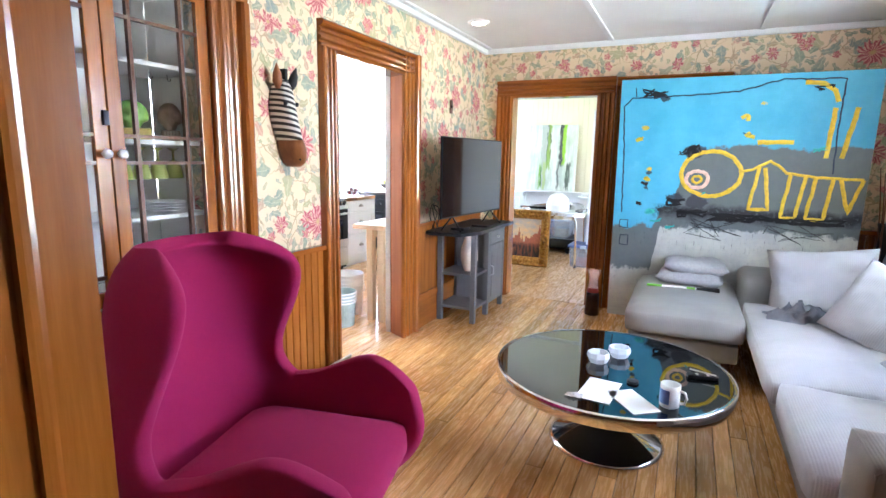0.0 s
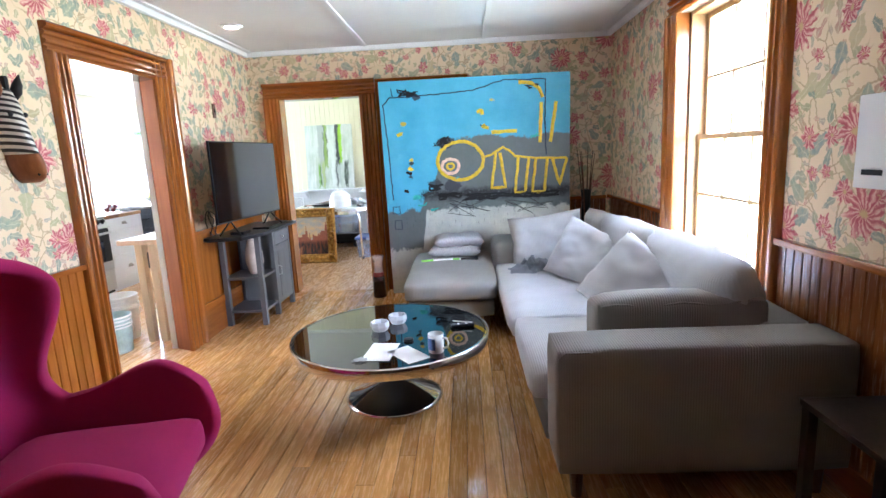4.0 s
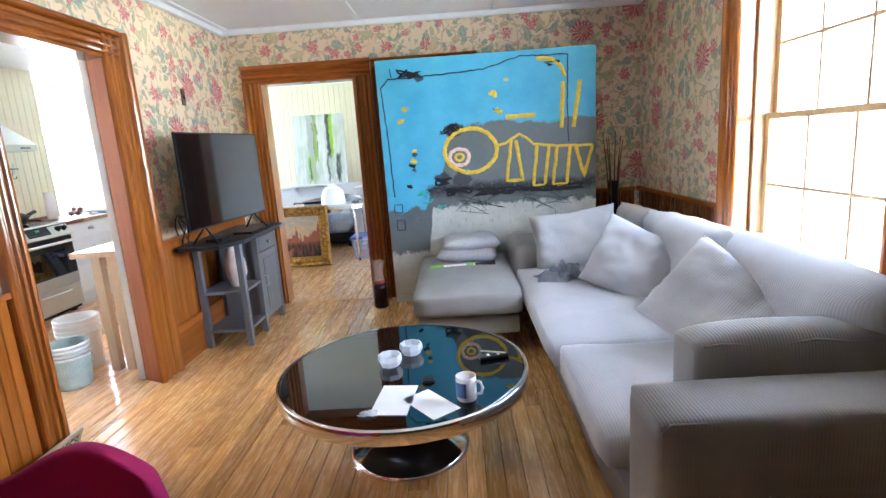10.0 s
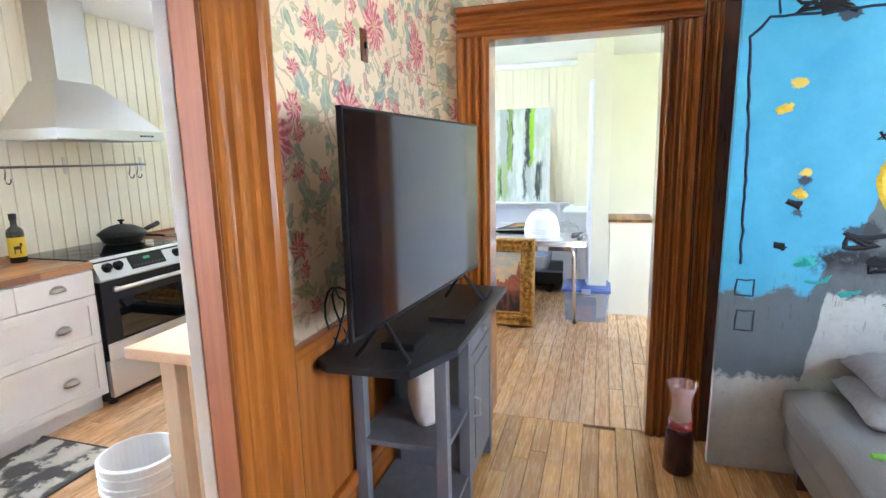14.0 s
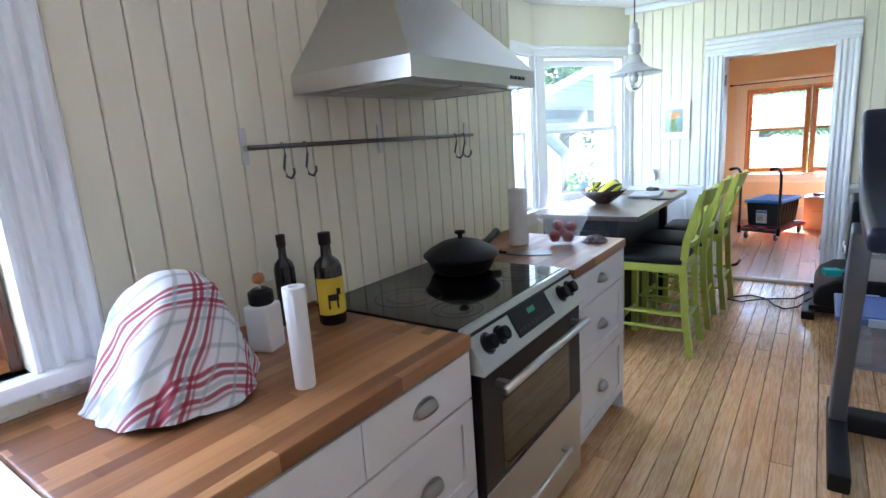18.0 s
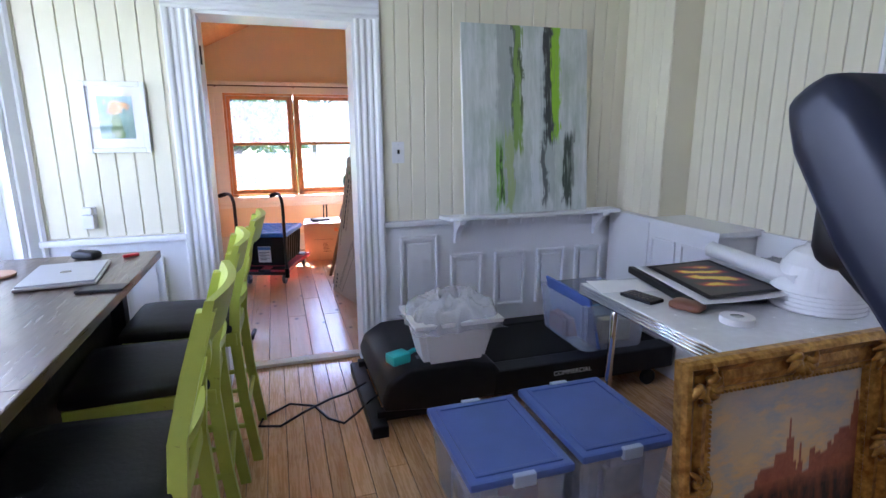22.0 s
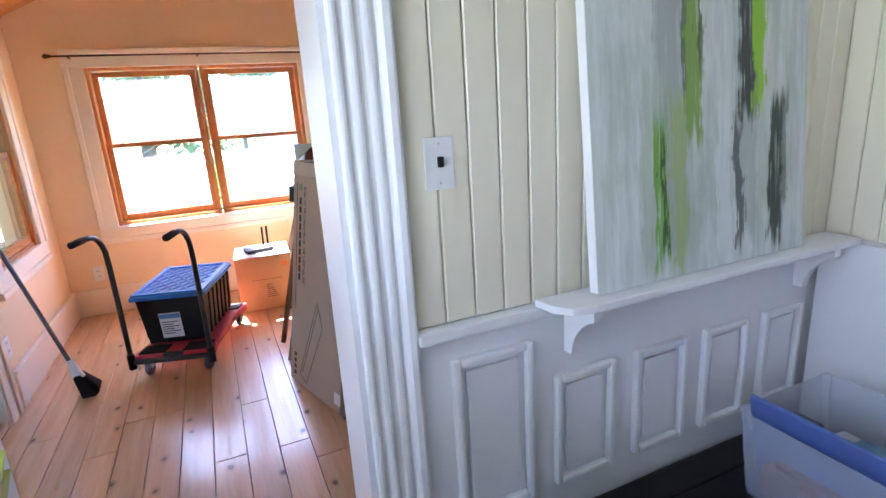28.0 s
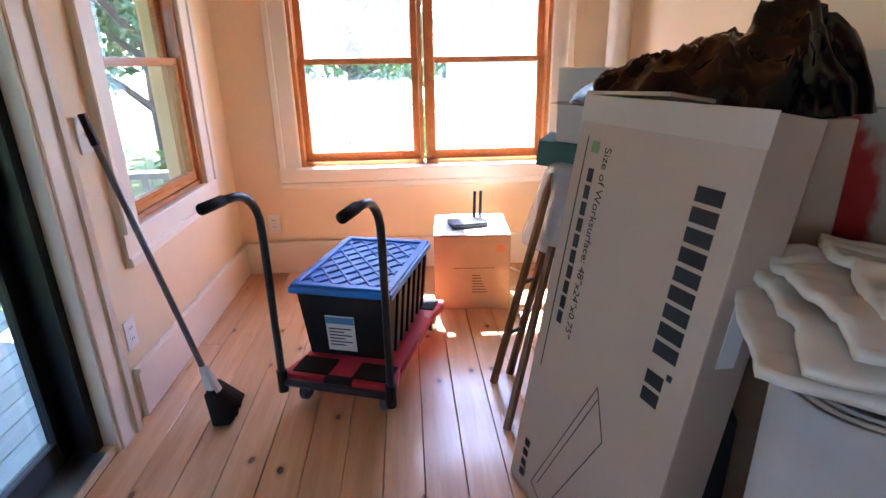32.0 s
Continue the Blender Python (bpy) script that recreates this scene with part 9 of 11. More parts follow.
part("head", lathe_bm([(0.0, 0.03), (0.035, 0.03), (0.045, 0.05), (0.03, 0.075), (0, 0.08)], 18, False), M_BLACK, bh, smooth=True)
part("bristles", lathe_bm([(0.03, 0.0), (0.034, 0.03)], 18), M_SEATPAD, bh)
for i, (x, y, a) in enumerate(((-1.18, 7.2, 70), (-1.16, 7.32, 55), (-1.14, 7.08, 80))):
    tl = thing("hand_tool", "grey hand tool with a dark grip on the table", "tool", pose(x, y, 0.7492, 0, 0, a), "tools on the table")
    part("grip", box(-0.1, -0.016, 0.002, 0.02, 0.016, 0.03, 0.01), M_RINGMARK, tl)
    part("blade", box(0.02, -0.01, 0.008, 0.12, 0.01, 0.016, 0.002), M_STEEL, tl)

# gold-framed townscape leaning on the table
def gilt():
    k = Mat("aged_gilt", 0.34, 0.8)
    p = k.obj()
    n = k.noise(p, 30, 4)
    c = k.mix(k.ramp(n, (0.35, 0.0), (0.65, 1.0)), (0.32, 0.145, 0.03), (0.7, 0.41, 0.1))
    k.put("Base Color", k.mix(k.ramp(k.noise(p, 45, 4), (0.52, 0.0), (0.7, 0.4)), c, (0.14, 0.07, 0.02)))
    k.bump(k.noise(p, 70, 3), 0.5, 0.004)
    return k.m


def townscape():
    k = Mat("townscape_oil_paint", 0.35)
    p = k.obj()
    x, y, z = k.xyz(p)[:3]
    n, f = k.noise(k.scaled(p, 1, 1, 2.5), 5, 5, 0.65), k.noise(p, 28, 4, 0.7)
    sky = k.mix(k.ramp(z, (0.2, 0.0), (0.5, 1.0)), (0.86, 0.56, 0.2), (0.66, 0.58, 0.46))
    sky = k.mix(k.ramp(n, (0.46, 0.0), (0.62, 0.75)), sky, (0.42, 0.48, 0.52))
    sky = k.mix(k.ramp(k.noise(k.scaled(p, 1, 1, 2.2), 9, 4), (0.52, 0.0), (0.66, 0.8)), sky, (0.88, 0.62, 0.28))
    upper = k.mix(f, (0.22, 0.035, 0.03), (0.62, 0.22, 0.1))
    lower = k.mix(k.ramp(k.noise(k.scaled(p, 3, 1, 0.7), 12, 4), (0.42, 0.0), (0.6, 0.9)), (0.02, 0.017, 0.02), (0.22, 0.07, 0.03))
    low = k.mix(k.ramp(k.math("ADD", z, k.math("MULTIPLY", n, 0.12)), (0.2, 0.0), (0.27, 1.0)), lower, upper)
    # roofline in blocks with towers, rising to one side
    blk = k.node("TexVoronoi", 1, [("voronoi_dimensions", "2D")], Vector=k.comb(k.math("MULTIPLY", x, 26.0), 0.0), Scale=1.0)
    top = k.math("ADD", k.math("ADD", 0.1, k.math("MULTIPLY", x, 0.27)), k.math("MULTIPLY", k.xyz(blk)[0], 0.07))
    for cx, w, h in ((0.245, 0.05, 0.25), (0.3, 0.045, 0.29), (0.325, 0.02, 0.335), (0.322, 0.006, 0.4), (0.2, 0.008, 0.24), (0.37, 0.008, 0.31), (0.56, 0.03, 0.33), (0.615, 0.035, 0.37), (0.607, 0.016, 0.415), (0.607, 0.006, 0.45)):
        on = k.ramp(k.math("ABSOLUTE", k.math("SUBTRACT", x, cx)), (w * 0.85, 1.0), (w, 0.0))
        top = k.math("MAXIMUM", top, k.math("MULTIPLY", on, h))
    col = k.mix(k.ramp(k.math("SUBTRACT", top, z), (0.0, 0.0), (0.01, 1.0)), sky, low)
    road = k.math("ADD", k.math("SUBTRACT", 0.14, z), k.math("MULTIPLY", k.math("ABSOLUTE", k.math("SUBTRACT", x, k.math("ADD", 0.16, k.math("MULTIPLY", z, 0.9)))), -1.6))
    col = k.mix(k.ramp(road, (0.0, 0.0), (0.04, 0.75)), col, k.mix(f, (0.4, 0.12, 0.05), (0.62, 0.3, 0.14)))
    k.put("Base Color", col)
    k.bump(f, 0.5, 0.003)
    return k.m


M_GILT = gilt()
GA = 5.0
gf = thing("gold_framed_painting", "ornate gilt frame with an orange townscape painting", "painting", pose(-2.385, 6.885, 0.0, -GA, 0, 0))
W_, H_ = 0.87, 0.77
GP = [(0, 0), (0, 0.03), (0.008, 0.045), (0.02, 0.05), (0.032, 0.04), (0.045, 0.03), (0.07, 0.036), (0.09, 0.03), (0.1, 0.02), (0.108, 0.024), (0.122, 0.014), (0.128, 0)]


def mitred(x0, z0, x1, z1, prof, m, material, parent, name):
    """Four mitred frame mouldings, front towards -y."""
    cs = [((x0, z0), (x1, z0), (0, 1)), ((x1, z0), (x1, z1), (-1, 0)), ((x1, z1), (x0, z1), (0, -1)), ((x0, z1), (x0, z0), (1, 0))]
    for (ax, az), (bx, bz), (nx, nz) in cs:
        bm = bmesh.new()
        dx, dz = (bx > ax) - (bx < ax), (bz > az) - (bz < az)
        A = [bm.verts.new((ax + nx * u + dx * u, -o, az + nz * u + dz * u)) for u, o in prof]
        B = [bm.verts.new((bx + nx * u - dx * u, -o, bz + nz * u - dz * u)) for u, o in prof]
        for i in range(len(prof)):
            j = (i + 1) % len(prof)
            bm.faces.new((A[i], A[j], B[j], B[i]))
        part(name, bm, material, parent)


mitred(0, 0, W_, H_, GP, None, M_GILT, gf, "frame_moulding")
for x, z, a in ((0.07, 0.07, 45), (W_ - 0.07, 0.07, 135), (W_ - 0.07, H_ - 0.07, 225), (0.07, H_ - 0.07, 315), (W_ / 2, 0.045, 90), (W_ / 2, H_ - 0.045, 270), (0.045, H_ / 2, 0), (W_ - 0.045, H_ / 2, 180)):
    for i in range(7):
        b = math.radians(a + (i - 3) * 34)
        r0, r1 = 0.012, 0.062
        pts = [(x + math.cos(b) * (r0 + (r1 - r0) * t) + 0.014 * math.sin(t * 4) * math.sin(b), -0.042 - 0.012 * math.sin(t * 3.1), z + math.sin(b) * (r0 + (r1 - r0) * t) - 0.014 * math.sin(t * 4) * math.cos(b)) for t in (0, 0.25, 0.5, 0.75, 1.0)]
        part("carved_leaf", tube_bm(pts, [0.012, 0.014, 0.012, 0.009, 0.005], 6), M_GILT, gf, "", True)
bm = bmesh.new()
for i in range(40):
    for z in (0.113, H_ - 0.113):
        bmesh.ops.create_icosphere(bm, subdivisions=1, radius=0.0065, matrix=Matrix.Translation((0.125 + i * 0.0156, -0.022, z)))
for i in range(36):
    for x in (0.113, W_ - 0.113):
        bmesh.ops.create_icosphere(bm, subdivisions=1, radius=0.0065, matrix=Matrix.Translation((x, -0.022, 0.125 + i * 0.0149)))
part("beading", bm, M_GILT, gf, "beaded gilt edge", True)
part("canvas", moved(box(0.0, -0.006, 0.0, W_ - 0.25, -0.002, H_ - 0.25), pose(0.125, 0, 0.125)), M_CARD, gf)
part("painting", box(0.0, -0.002, 0.0, W_ - 0.25, 0.0, H_ - 0.25), townscape(), gf, "orange townscape with towers under a cloudy sky", m=pose(0.125, -0.008, 0.125))
cb = thing("flat_cardboard", "flattened printed cardboard on the floor", "cardboard", pose(-2.35, 6.98, 0.001, 0, 0, -8))
part("sheet", box(-0.28, -0.2, 0, 0.3, 0.2, 0.004), M_CARD, cb)
for i in range(3):
    part("print_bar", box(-0.2, -0.12 + i * 0.06, 0.004, 0.02 + 0.03 * i, -0.1 + i * 0.06, 0.0045), M_INK, cb)
part("sticker", box(-0.24, 0.03, 0.004, -0.16, 0.09, 0.0046), paint("yellow_sticker", (0.7, 0.65, 0.1), 0.5), cb, "yellow and red sticker")

# treadmill with its console, turned from the kitchen
tm = thing("treadmill_console", "black treadmill upright with a tilted console and grey posts", "treadmill")


def sweep_slab(pts, x0, x1, material, name, parent, label="", bev=0.02):
    """A thick side-frame piece: centre line (y, z, half width) given in the side plane, drawn from x0 to x1."""
    bm = bmesh.new()
    L, R = [], []
    for i, (y, z, h) in enumerate(pts):
        a, b = pts[max(i - 1, 0)], pts[min(i + 1, len(pts) - 1)]
        d = Vector((b[0] - a[0], b[1] - a[1])).normalized()
        n = Vector((-d.y, d.x)) * h
        L.append((y + n.x, z + n.y))
        R.append((y - n.x, z - n.y))
    outline = L + R[::-1]
    A = [bm.verts.new((x0, y, z)) for y, z in outline]
    B = [bm.verts.new((x1, y, z)) for y, z in outline]
    n = len(pts)
    for V in (A, B):
        for i in range(n - 1):
            bm.faces.new((V[i], V[i + 1], V[2 * n - 2 - i], V[2 * n - 1 - i]))
    for i in range(2 * n):
        j = (i + 1) % (2 * n)
        bm.faces.new((A[i], A[j], B[j], B[i]))
    bmesh.ops.recalc_face_normals(bm, faces=bm.faces)
    bmesh.ops.bevel(bm, geom=[e for e in bm.edges if e.calc_face_angle(0) > 0.9], offset=bev, segments=3, profile=0.6, affect="EDGES")
    return part(name, bm, material, parent, label, True)


for x, s in ((-2.90, 1), (-2.06, -1)):
    part("foot_bar", box(x - 0.045, 5.9, 0.0, x + 0.03, 6.62, 0.075, 0.012), M_TREADBLK, tm)
    post = sweep_slab([(6.45, 0.05, 0.062), (6.33, 0.3, 0.06), (6.12, 0.7, 0.058), (5.95, 1.06, 0.058)], x - 0.04, x + 0.025, M_TREADGREY, "post", tm, "grey painted steel post", 0.012)
    for i in range(8):
        c = Vector((x - 0.0405 if s > 0 else x + 0.0255, 6.27 - i * 0.024, 0.43 + i * 0.046))
        part("emblem_bar", moved(box(-0.0008, -0.02, -0.015, 0.0008, 0.02, 0.012), Matrix.Translation(c) @ pose(0, 0, 0, 62, 0, 0)), M_INK, post)
    sweep_slab([(6.24, 1.45, 0.03), (6.21, 1.405, 0.045), (6.15, 1.315, 0.048), (6.07, 1.22, 0.047), (5.96, 1.155, 0.044), (5.82, 1.115, 0.041), (5.62, 1.1, 0.04), (5.44, 1.095, 0.038)], x - 0.025 if s > 0 else x - 0.075, x + 0.085 if s > 0 else x + 0.035, M_BLUEBLK, "handrail", tm, "curved blue-black handrail", 0.026)
    # Added black piece that darkens the post's head; the post itself is grey.
    sweep_slab([(6.08, 0.9, 0.025), (6.055, 0.99, 0.062), (6.02, 1.09, 0.068), (6.0, 1.15, 0.045)], x - 0.045, x + 0.03, M_TREADBLK, "post_collar", tm, "added black piece at the head of the post", 0.012)
    part("cup_recess", puff_bm(min(x + s * 0.03, x + s * 0.16), 6.19, 1.25, max(x + s * 0.03, x + s * 0.16), 6.26, 1.45, 0.03, 2, 0.0), M_BLACK, tm, "", True)
    part("recess_hood", box(min(x + s * 0.05, x + s * 0.17), 6.12, 1.385, max(x + s * 0.05, x + s * 0.17), 6.215, 1.418, 0.014), M_TREADBLK, tm)
CM = pose(-2.46, 6.215, 1.455, -24, 0, 0)
body = part("console", moved(puff_bm(-0.29, -0.03, -0.13, 0.29, 0.05, 0.12, 0.028, 2, 0.0), CM), M_TREADBLK, tm, "tilted console body", True)
part("screen", moved(box(-0.2, -0.0335, -0.07, 0.2, -0.0295, 0.1, 0.001), CM), M_SCREEN, body, "dark display screen")
bm = bmesh.new()
for c in ((-0.208, -0.078, 0.208, -0.072), (-0.208, 0.1, 0.208, 0.106), (-0.208, -0.072, -0.203, 0.1), (0.203, -0.072, 0.208, 0.1)):
    box_into(bm, c[0], -0.0345, c[1], c[2], -0.0305, c[3])
part("screen_border", moved(bm, CM), M_TREADGREY, body)
for i in range(8):
    for s in (-1, 1):
        part("key", moved(box(s * 0.25 - 0.014, -0.0325, -0.08 + i * 0.022, s * 0.25 + 0.014, -0.0305, -0.068 + i * 0.022, 0.001), CM), M_RINGMARK, body)
vent = part("vent_housing", moved(puff_bm(-0.24, -0.085, -0.175, 0.24, -0.01, -0.1, 0.03, 3, 0.0), CM), M_TREADGREY, tm, "grey slatted vent housing", True)
for i in range(22):
    part("vent_slot", moved(box(-0.2 + i * 0.019, -0.0875, -0.16, -0.19 + i * 0.019, -0.084, -0.118), CM), M_BLACK, vent)
TR_ = pose(-2.48, 6.13, 1.225, -52, 0, 0)
tray = part("tray", moved(puff_bm(-0.38, -0.02, -0.11, 0.38, 0.04, 0.12, 0.02, 4, 0.0), TR_), M_TREADBLK, tm, "sloping black tray", True)
for s in (-1, 1):
    part("tray_plate", moved(box(min(s * 0.12, s * 0.34), -0.0245, -0.06, max(s * 0.12, s * 0.34), -0.0195, 0.06, 0.002), TR_), M_TREADGREY, tray, "grey tray plate")
part("grip_bar", tube_bm([(-2.8, 6.08, 1.15), (-2.68, 6.02, 1.15), (-2.3, 6.02, 1.15), (-2.16, 6.08, 1.15)], 0.016, 10), M_TREADBLK, tm, smooth=True)
part("pulse_sleeve", tube_bm([(-2.67, 6.02, 1.15), (-2.52, 6.02, 1.15)], 0.019, 10), M_TREADGREY, tm, "grey pulse grip", True)
part("base_bar", box(-2.87, 6.42, 0.0, -2.08, 6.52, 0.09, 0.015), M_TREADBLK, tm)

# laundry glimpses
wm = thing("washing_machine", "white front-loading washing machine", "washing machine", pose(0.95, 7.75, 0, 0, 0, 0))
part("body", box(-0.3, -0.3, 0.01, 0.3, 0.3, 0.85, 0.02), M_WHITEPLASTIC, wm)
dmm = axes((-0.3, 0.0, 0.44), (0, 1, 0), (0, 0, 1), (-1, 0, 0))
part("door_ring", moved(lathe_bm([(0.2, 0.0), (0.2, 0.03), (0.19, 0.045), (0.15, 0.045), (0.14, 0.02)], 40, False), dmm), M_BLACK, wm, "dark round door ring", True)
part("door_glass", moved(lathe_bm([(0.0, 0.05), (0.08, 0.045), (0.14, 0.02), (0.14, 0.005), (0, 0.005)], 32, False), dmm), M_SMOKE, wm, "dark porthole glass", True)
part("control_panel", box(-0.305, -0.29, 0.72, -0.3, 0.29, 0.84, 0.003), M_WHITEPLASTIC, wm)
part("display", box(-0.308, -0.2, 0.75, -0.304, -0.05, 0.8, 0.001), M_BLACK, wm)
part("dial", moved(lathe_bm([(0.04, 0), (0.038, 0.02), (0, 0.022)], 24, False), axes((-0.305, 0.08, 0.775), (0, 1, 0), (0, 0, 1), (-1, 0, 0))), M_CHROME, wm)
solid("shopping_bag", crumple(0.34, 0.3, 0.36, 7.7, 26), paint("white_plastic_film", (0.66, 0.67, 0.68), 0.3, 0.2, 12, 0.2), "white crumpled plastic bag on the laundry floor", "bag", pose(0.55, 7.2, 0.001), True)
lc = thing("laundry_cabinet", "cream cabinet with a wooden top in the laundry", "cabinet")
part("body", box(-0.9, 7.42, 0, -0.55, 7.9, 0.86), M_CREAM, lc)
part("top", box(-0.92, 7.4, 0.86, -0.53, 7.92, 0.885, 0.003), M_BUTCHER, lc)

# ---- sunroom ----
M_REDPL = paint("red_plastic", (0.5, 0.02, 0.035), 0.4, 0.1, 8, 0.1)
M_DARKTUBE = paint("dark_grey_tube", (0.04, 0.042, 0.048), 0.35, 0.1, 9, 0.06, 0.5)
M_FOAM = paint("black_foam_grip", (0.009, 0.009, 0.01), 0.85, 0.2, 30, 0.3)
DA = math.radians(71.5)
DM = axes((-3.605, 10.9, 0), (-math.sin(DA) * -1, -math.cos(DA), 0), (math.cos(DA), math.sin(DA), 0), (0, 0, 1))
# local x to the cart's right, y along it
dc = thing("platform_cart", "red platform cart with two dark tube handles", "platform cart", DM)
bm = bmesh.new()
outline = [(-0.22, 0.0), (0.22, 0.0), (0.23, 0.03), (0.2, 0.15), (0.2, 0.6), (0.23, 0.74), (0.22, 0.78), (-0.22, 0.78), (-0.23, 0.74), (-0.2, 0.6), (-0.2, 0.15), (-0.23, 0.03)]
lo = prism_bm(outline, 0.105, 0.145, 0.006)
part("deck", lo, M_REDPL, dc, "red plastic deck")
for x0, y0, x1, y1 in ((-0.2, 0.02, -0.05, 0.13), (0.05, 0.02, 0.2, 0.13), (-0.2, 0.65, -0.05, 0.76), (0.05, 0.65, 0.2, 0.76)):
    part("grip_pad", box(x0, y0, 0.145, x1, y1, 0.152, 0.003), M_BELT, dc, "black rubber grip pad")
part("hand_slot", box(-0.06, -0.002, 0.115, 0.06, 0.03, 0.147, 0.008), M_BLACK, dc)
part("front_bar", tube_bm([(-0.23, -0.02, 0.12), (0.23, -0.02, 0.12)], 0.016, 10), M_DARKTUBE, dc, smooth=True)
for s in (-1, 1):
    x = s * 0.222
    pts = [(x, -0.02, 0.09), (x, -0.02, 0.4), (x, -0.02, 0.7)] + [(x, -0.02 - 0.13 * (1 - math.cos(a)), 0.745 + 0.14 * math.sin(a)) for a in [math.pi / 2 * i / 6 for i in range(1, 7)]] + [(x, -0.21, 0.888)]
    h = part("handle", tube_bm(pts, 0.0145, 12), M_DARKTUBE, dc, "dark bent tube handle", True)
    part("grip", tube_bm([(x, -0.2, 0.888), (x, -0.3, 0.886)], 0.018, 12), M_FOAM, h, "foam grip", True)
    part("socket", tube_bm([(x, -0.02, 0.08), (x, -0.02, 0.17)], 0.021, 10), M_BLACKMETAL, dc)
    for y in (0.06, 0.72):
        w = part("caster", moved(lathe_bm([(0.0, -0.014), (0.04, -0.014), (0.045, -0.009), (0.045, 0.009), (0.04, 0.014), (0.0, 0.014)], 24, False), axes((s * 0.17, y, 0.045), (0, 1, 0), (0, 0, 1), (1, 0, 0))), M_TREADGREY, dc, "grey caster wheel")
        part("fork", box(s * 0.17 - 0.022, y - 0.02, 0.045, s * 0.17 + 0.022, y + 0.02, 0.106, 0.004), M_STEEL, dc)
# black tote with a blue waffle lid
TA = math.radians(73.5)
bt = thing("black_tote", "black plastic tote with a bright blue lid on the cart", "storage tote", axes((-3.5, 11.31, 0.153), (math.sin(TA), -math.cos(TA), 0), (math.cos(TA), math.sin(TA), 0), (0, 0, 1)))
bm = bmesh.new()
rings = []
for k, z in ((0.04, 0.0), (0.015, 0.29), (0.02, 0.29), (0.045, 0.005)):
    rings.append([bm.verts.new((sx * (0.205 - k), sy * (0.3 - k), z)) for sx, sy in ((-1, -1), (1, -1), (1, 1), (-1, 1))])
for a, b in zip(rings, rings[1:]):
    for i in range(4):
        bm.faces.new((a[i], a[(i + 1) % 4], b[(i + 1) % 4], b[i]))
bm.faces.new(rings[0][::-1])
bm.faces.new(rings[-1])
part("tub", bm, M_BLACK, bt)
for i in range(6):
    y = -0.21 + i * 0.084
    for s in (-1, 1):
        part("side_rib", moved(box(-0.006, -0.013, 0.02, 0.006, 0.013, 0.28, 0.003), pose(s * 0.183, y, 0, 0, s * 5, 0)), M_BLACK, bt)
M_BLUEBRIGHT = paint("bright_blue_plastic", (0.015, 0.17, 0.62), 0.35, 0.06, 6, 0.08)
ld = part("lid", box(-0.213, -0.31, 0.285, 0.213, 0.31, 0.312, 0.01), M_BLUEBRIGHT, bt, "bright blue waffle lid")
bm = bmesh.new()
for x0, y0, x1, y1 in ((-0.205, -0.3, 0.205, -0.27), (-0.205, 0.27, 0.205, 0.3), (-0.205, -0.27, -0.175, 0.27), (0.175, -0.27, 0.205, 0.27)):
    box_into(bm, x0, y0, 0.31, x1, y1, 0.324, 0.005)
part("lid_rim", bm, M_BLUEBRIGHT, ld)
bm = bmesh.new()
for s in (-1, 1):
    for i in range(-5, 6):
        # diagonal ribs clipped to the lid's inner field
        c = i * 0.105
        pts = []
        for j in range(41):
            x = -0.17 + 0.34 * j / 40
            y = c + s * 1.35 * x
            if -0.265 <= y <= 0.265:
                pts.append((x, y))
        if len(pts) > 3:
            tube_bm([(pts[0][0], pts[0][1], 0.313), (pts[-1][0], pts[-1][1], 0.313)], 0.0065, 6, False, bm)
part("waffle_ribs", bm, M_BLUEBRIGHT, ld)
lb = part("label", box(-0.075, -0.2935, 0.06, 0.045, -0.2905, 0.22), M_PAPER, bt, "white printed label", m=pose(0, 0.018, 0, 5, 0, 0))
part("label_band", box(-0.073, -0.2945, 0.185, 0.043, -0.293, 0.215), paint("blue_label_band", (0.1, 0.25, 0.55), 0.5), lb)
for i in range(6):
    part("print_line", box(-0.065, -0.2945, 0.085 + i * 0.015, 0.0 + 0.03 * (i % 2), -0.293, 0.09 + i * 0.015), M_INK, lb)
# carton with router
ct2 = thing("carton", "brown cardboard carton with taped white flaps", "cardboard box", pose(-2.97, 11.94, 0, 0, 0, -4))
# Brown cardboard with the orange light on it put into the colour.
part("box", box(-0.2, -0.2, 0.001, 0.2, 0.2, 0.42, 0.004), paint("orange_lit_cardboard", (0.55, 0.31, 0.14), 0.8, 0.06, 4, 0.12), ct2)
part("flap", moved(box(-0.2, -0.1, 0, 0.2, 0.1, 0.004), pose(0, -0.1, 0.426, 1, 0, 0)), M_PAPER, ct2, "white top flap")
part("flap", moved(box(-0.2, -0.1, 0, 0.2, 0.1, 0.004), pose(0, 0.1, 0.424, -1, 0, 0)), M_PAPER, ct2, "white top flap")
M_GREENPR = paint("green_box_side", (0.2, 0.3, 0.12), 0.7)
part("green_side", box(0.2, -0.198, 0.003, 0.2025, 0.198, 0.418), M_GREENPR, ct2, "green printed side")
for i in range(7):
    part("print_bar", box(0.0, -0.2022, 0.1 + i * 0.016, 0.08 - 0.006 * i, -0.2, 0.105 + i * 0.016), M_OAK_DARK, ct2)
part("print_line", box(-0.1, -0.2022, 0.24, 0.12, -0.2, 0.243), M_OAK_DARK, ct2)
part("print_mark", box(0.13, -0.2022, 0.33, 0.17, -0.2, 0.37), paint("orange_mark", (0.7, 0.2, 0.04), 0.6), ct2)
rt = thing("router", "black wireless router with two antennas on a carton", "router", pose(-2.99, 11.9, 0.4315, 0, 0, 10))
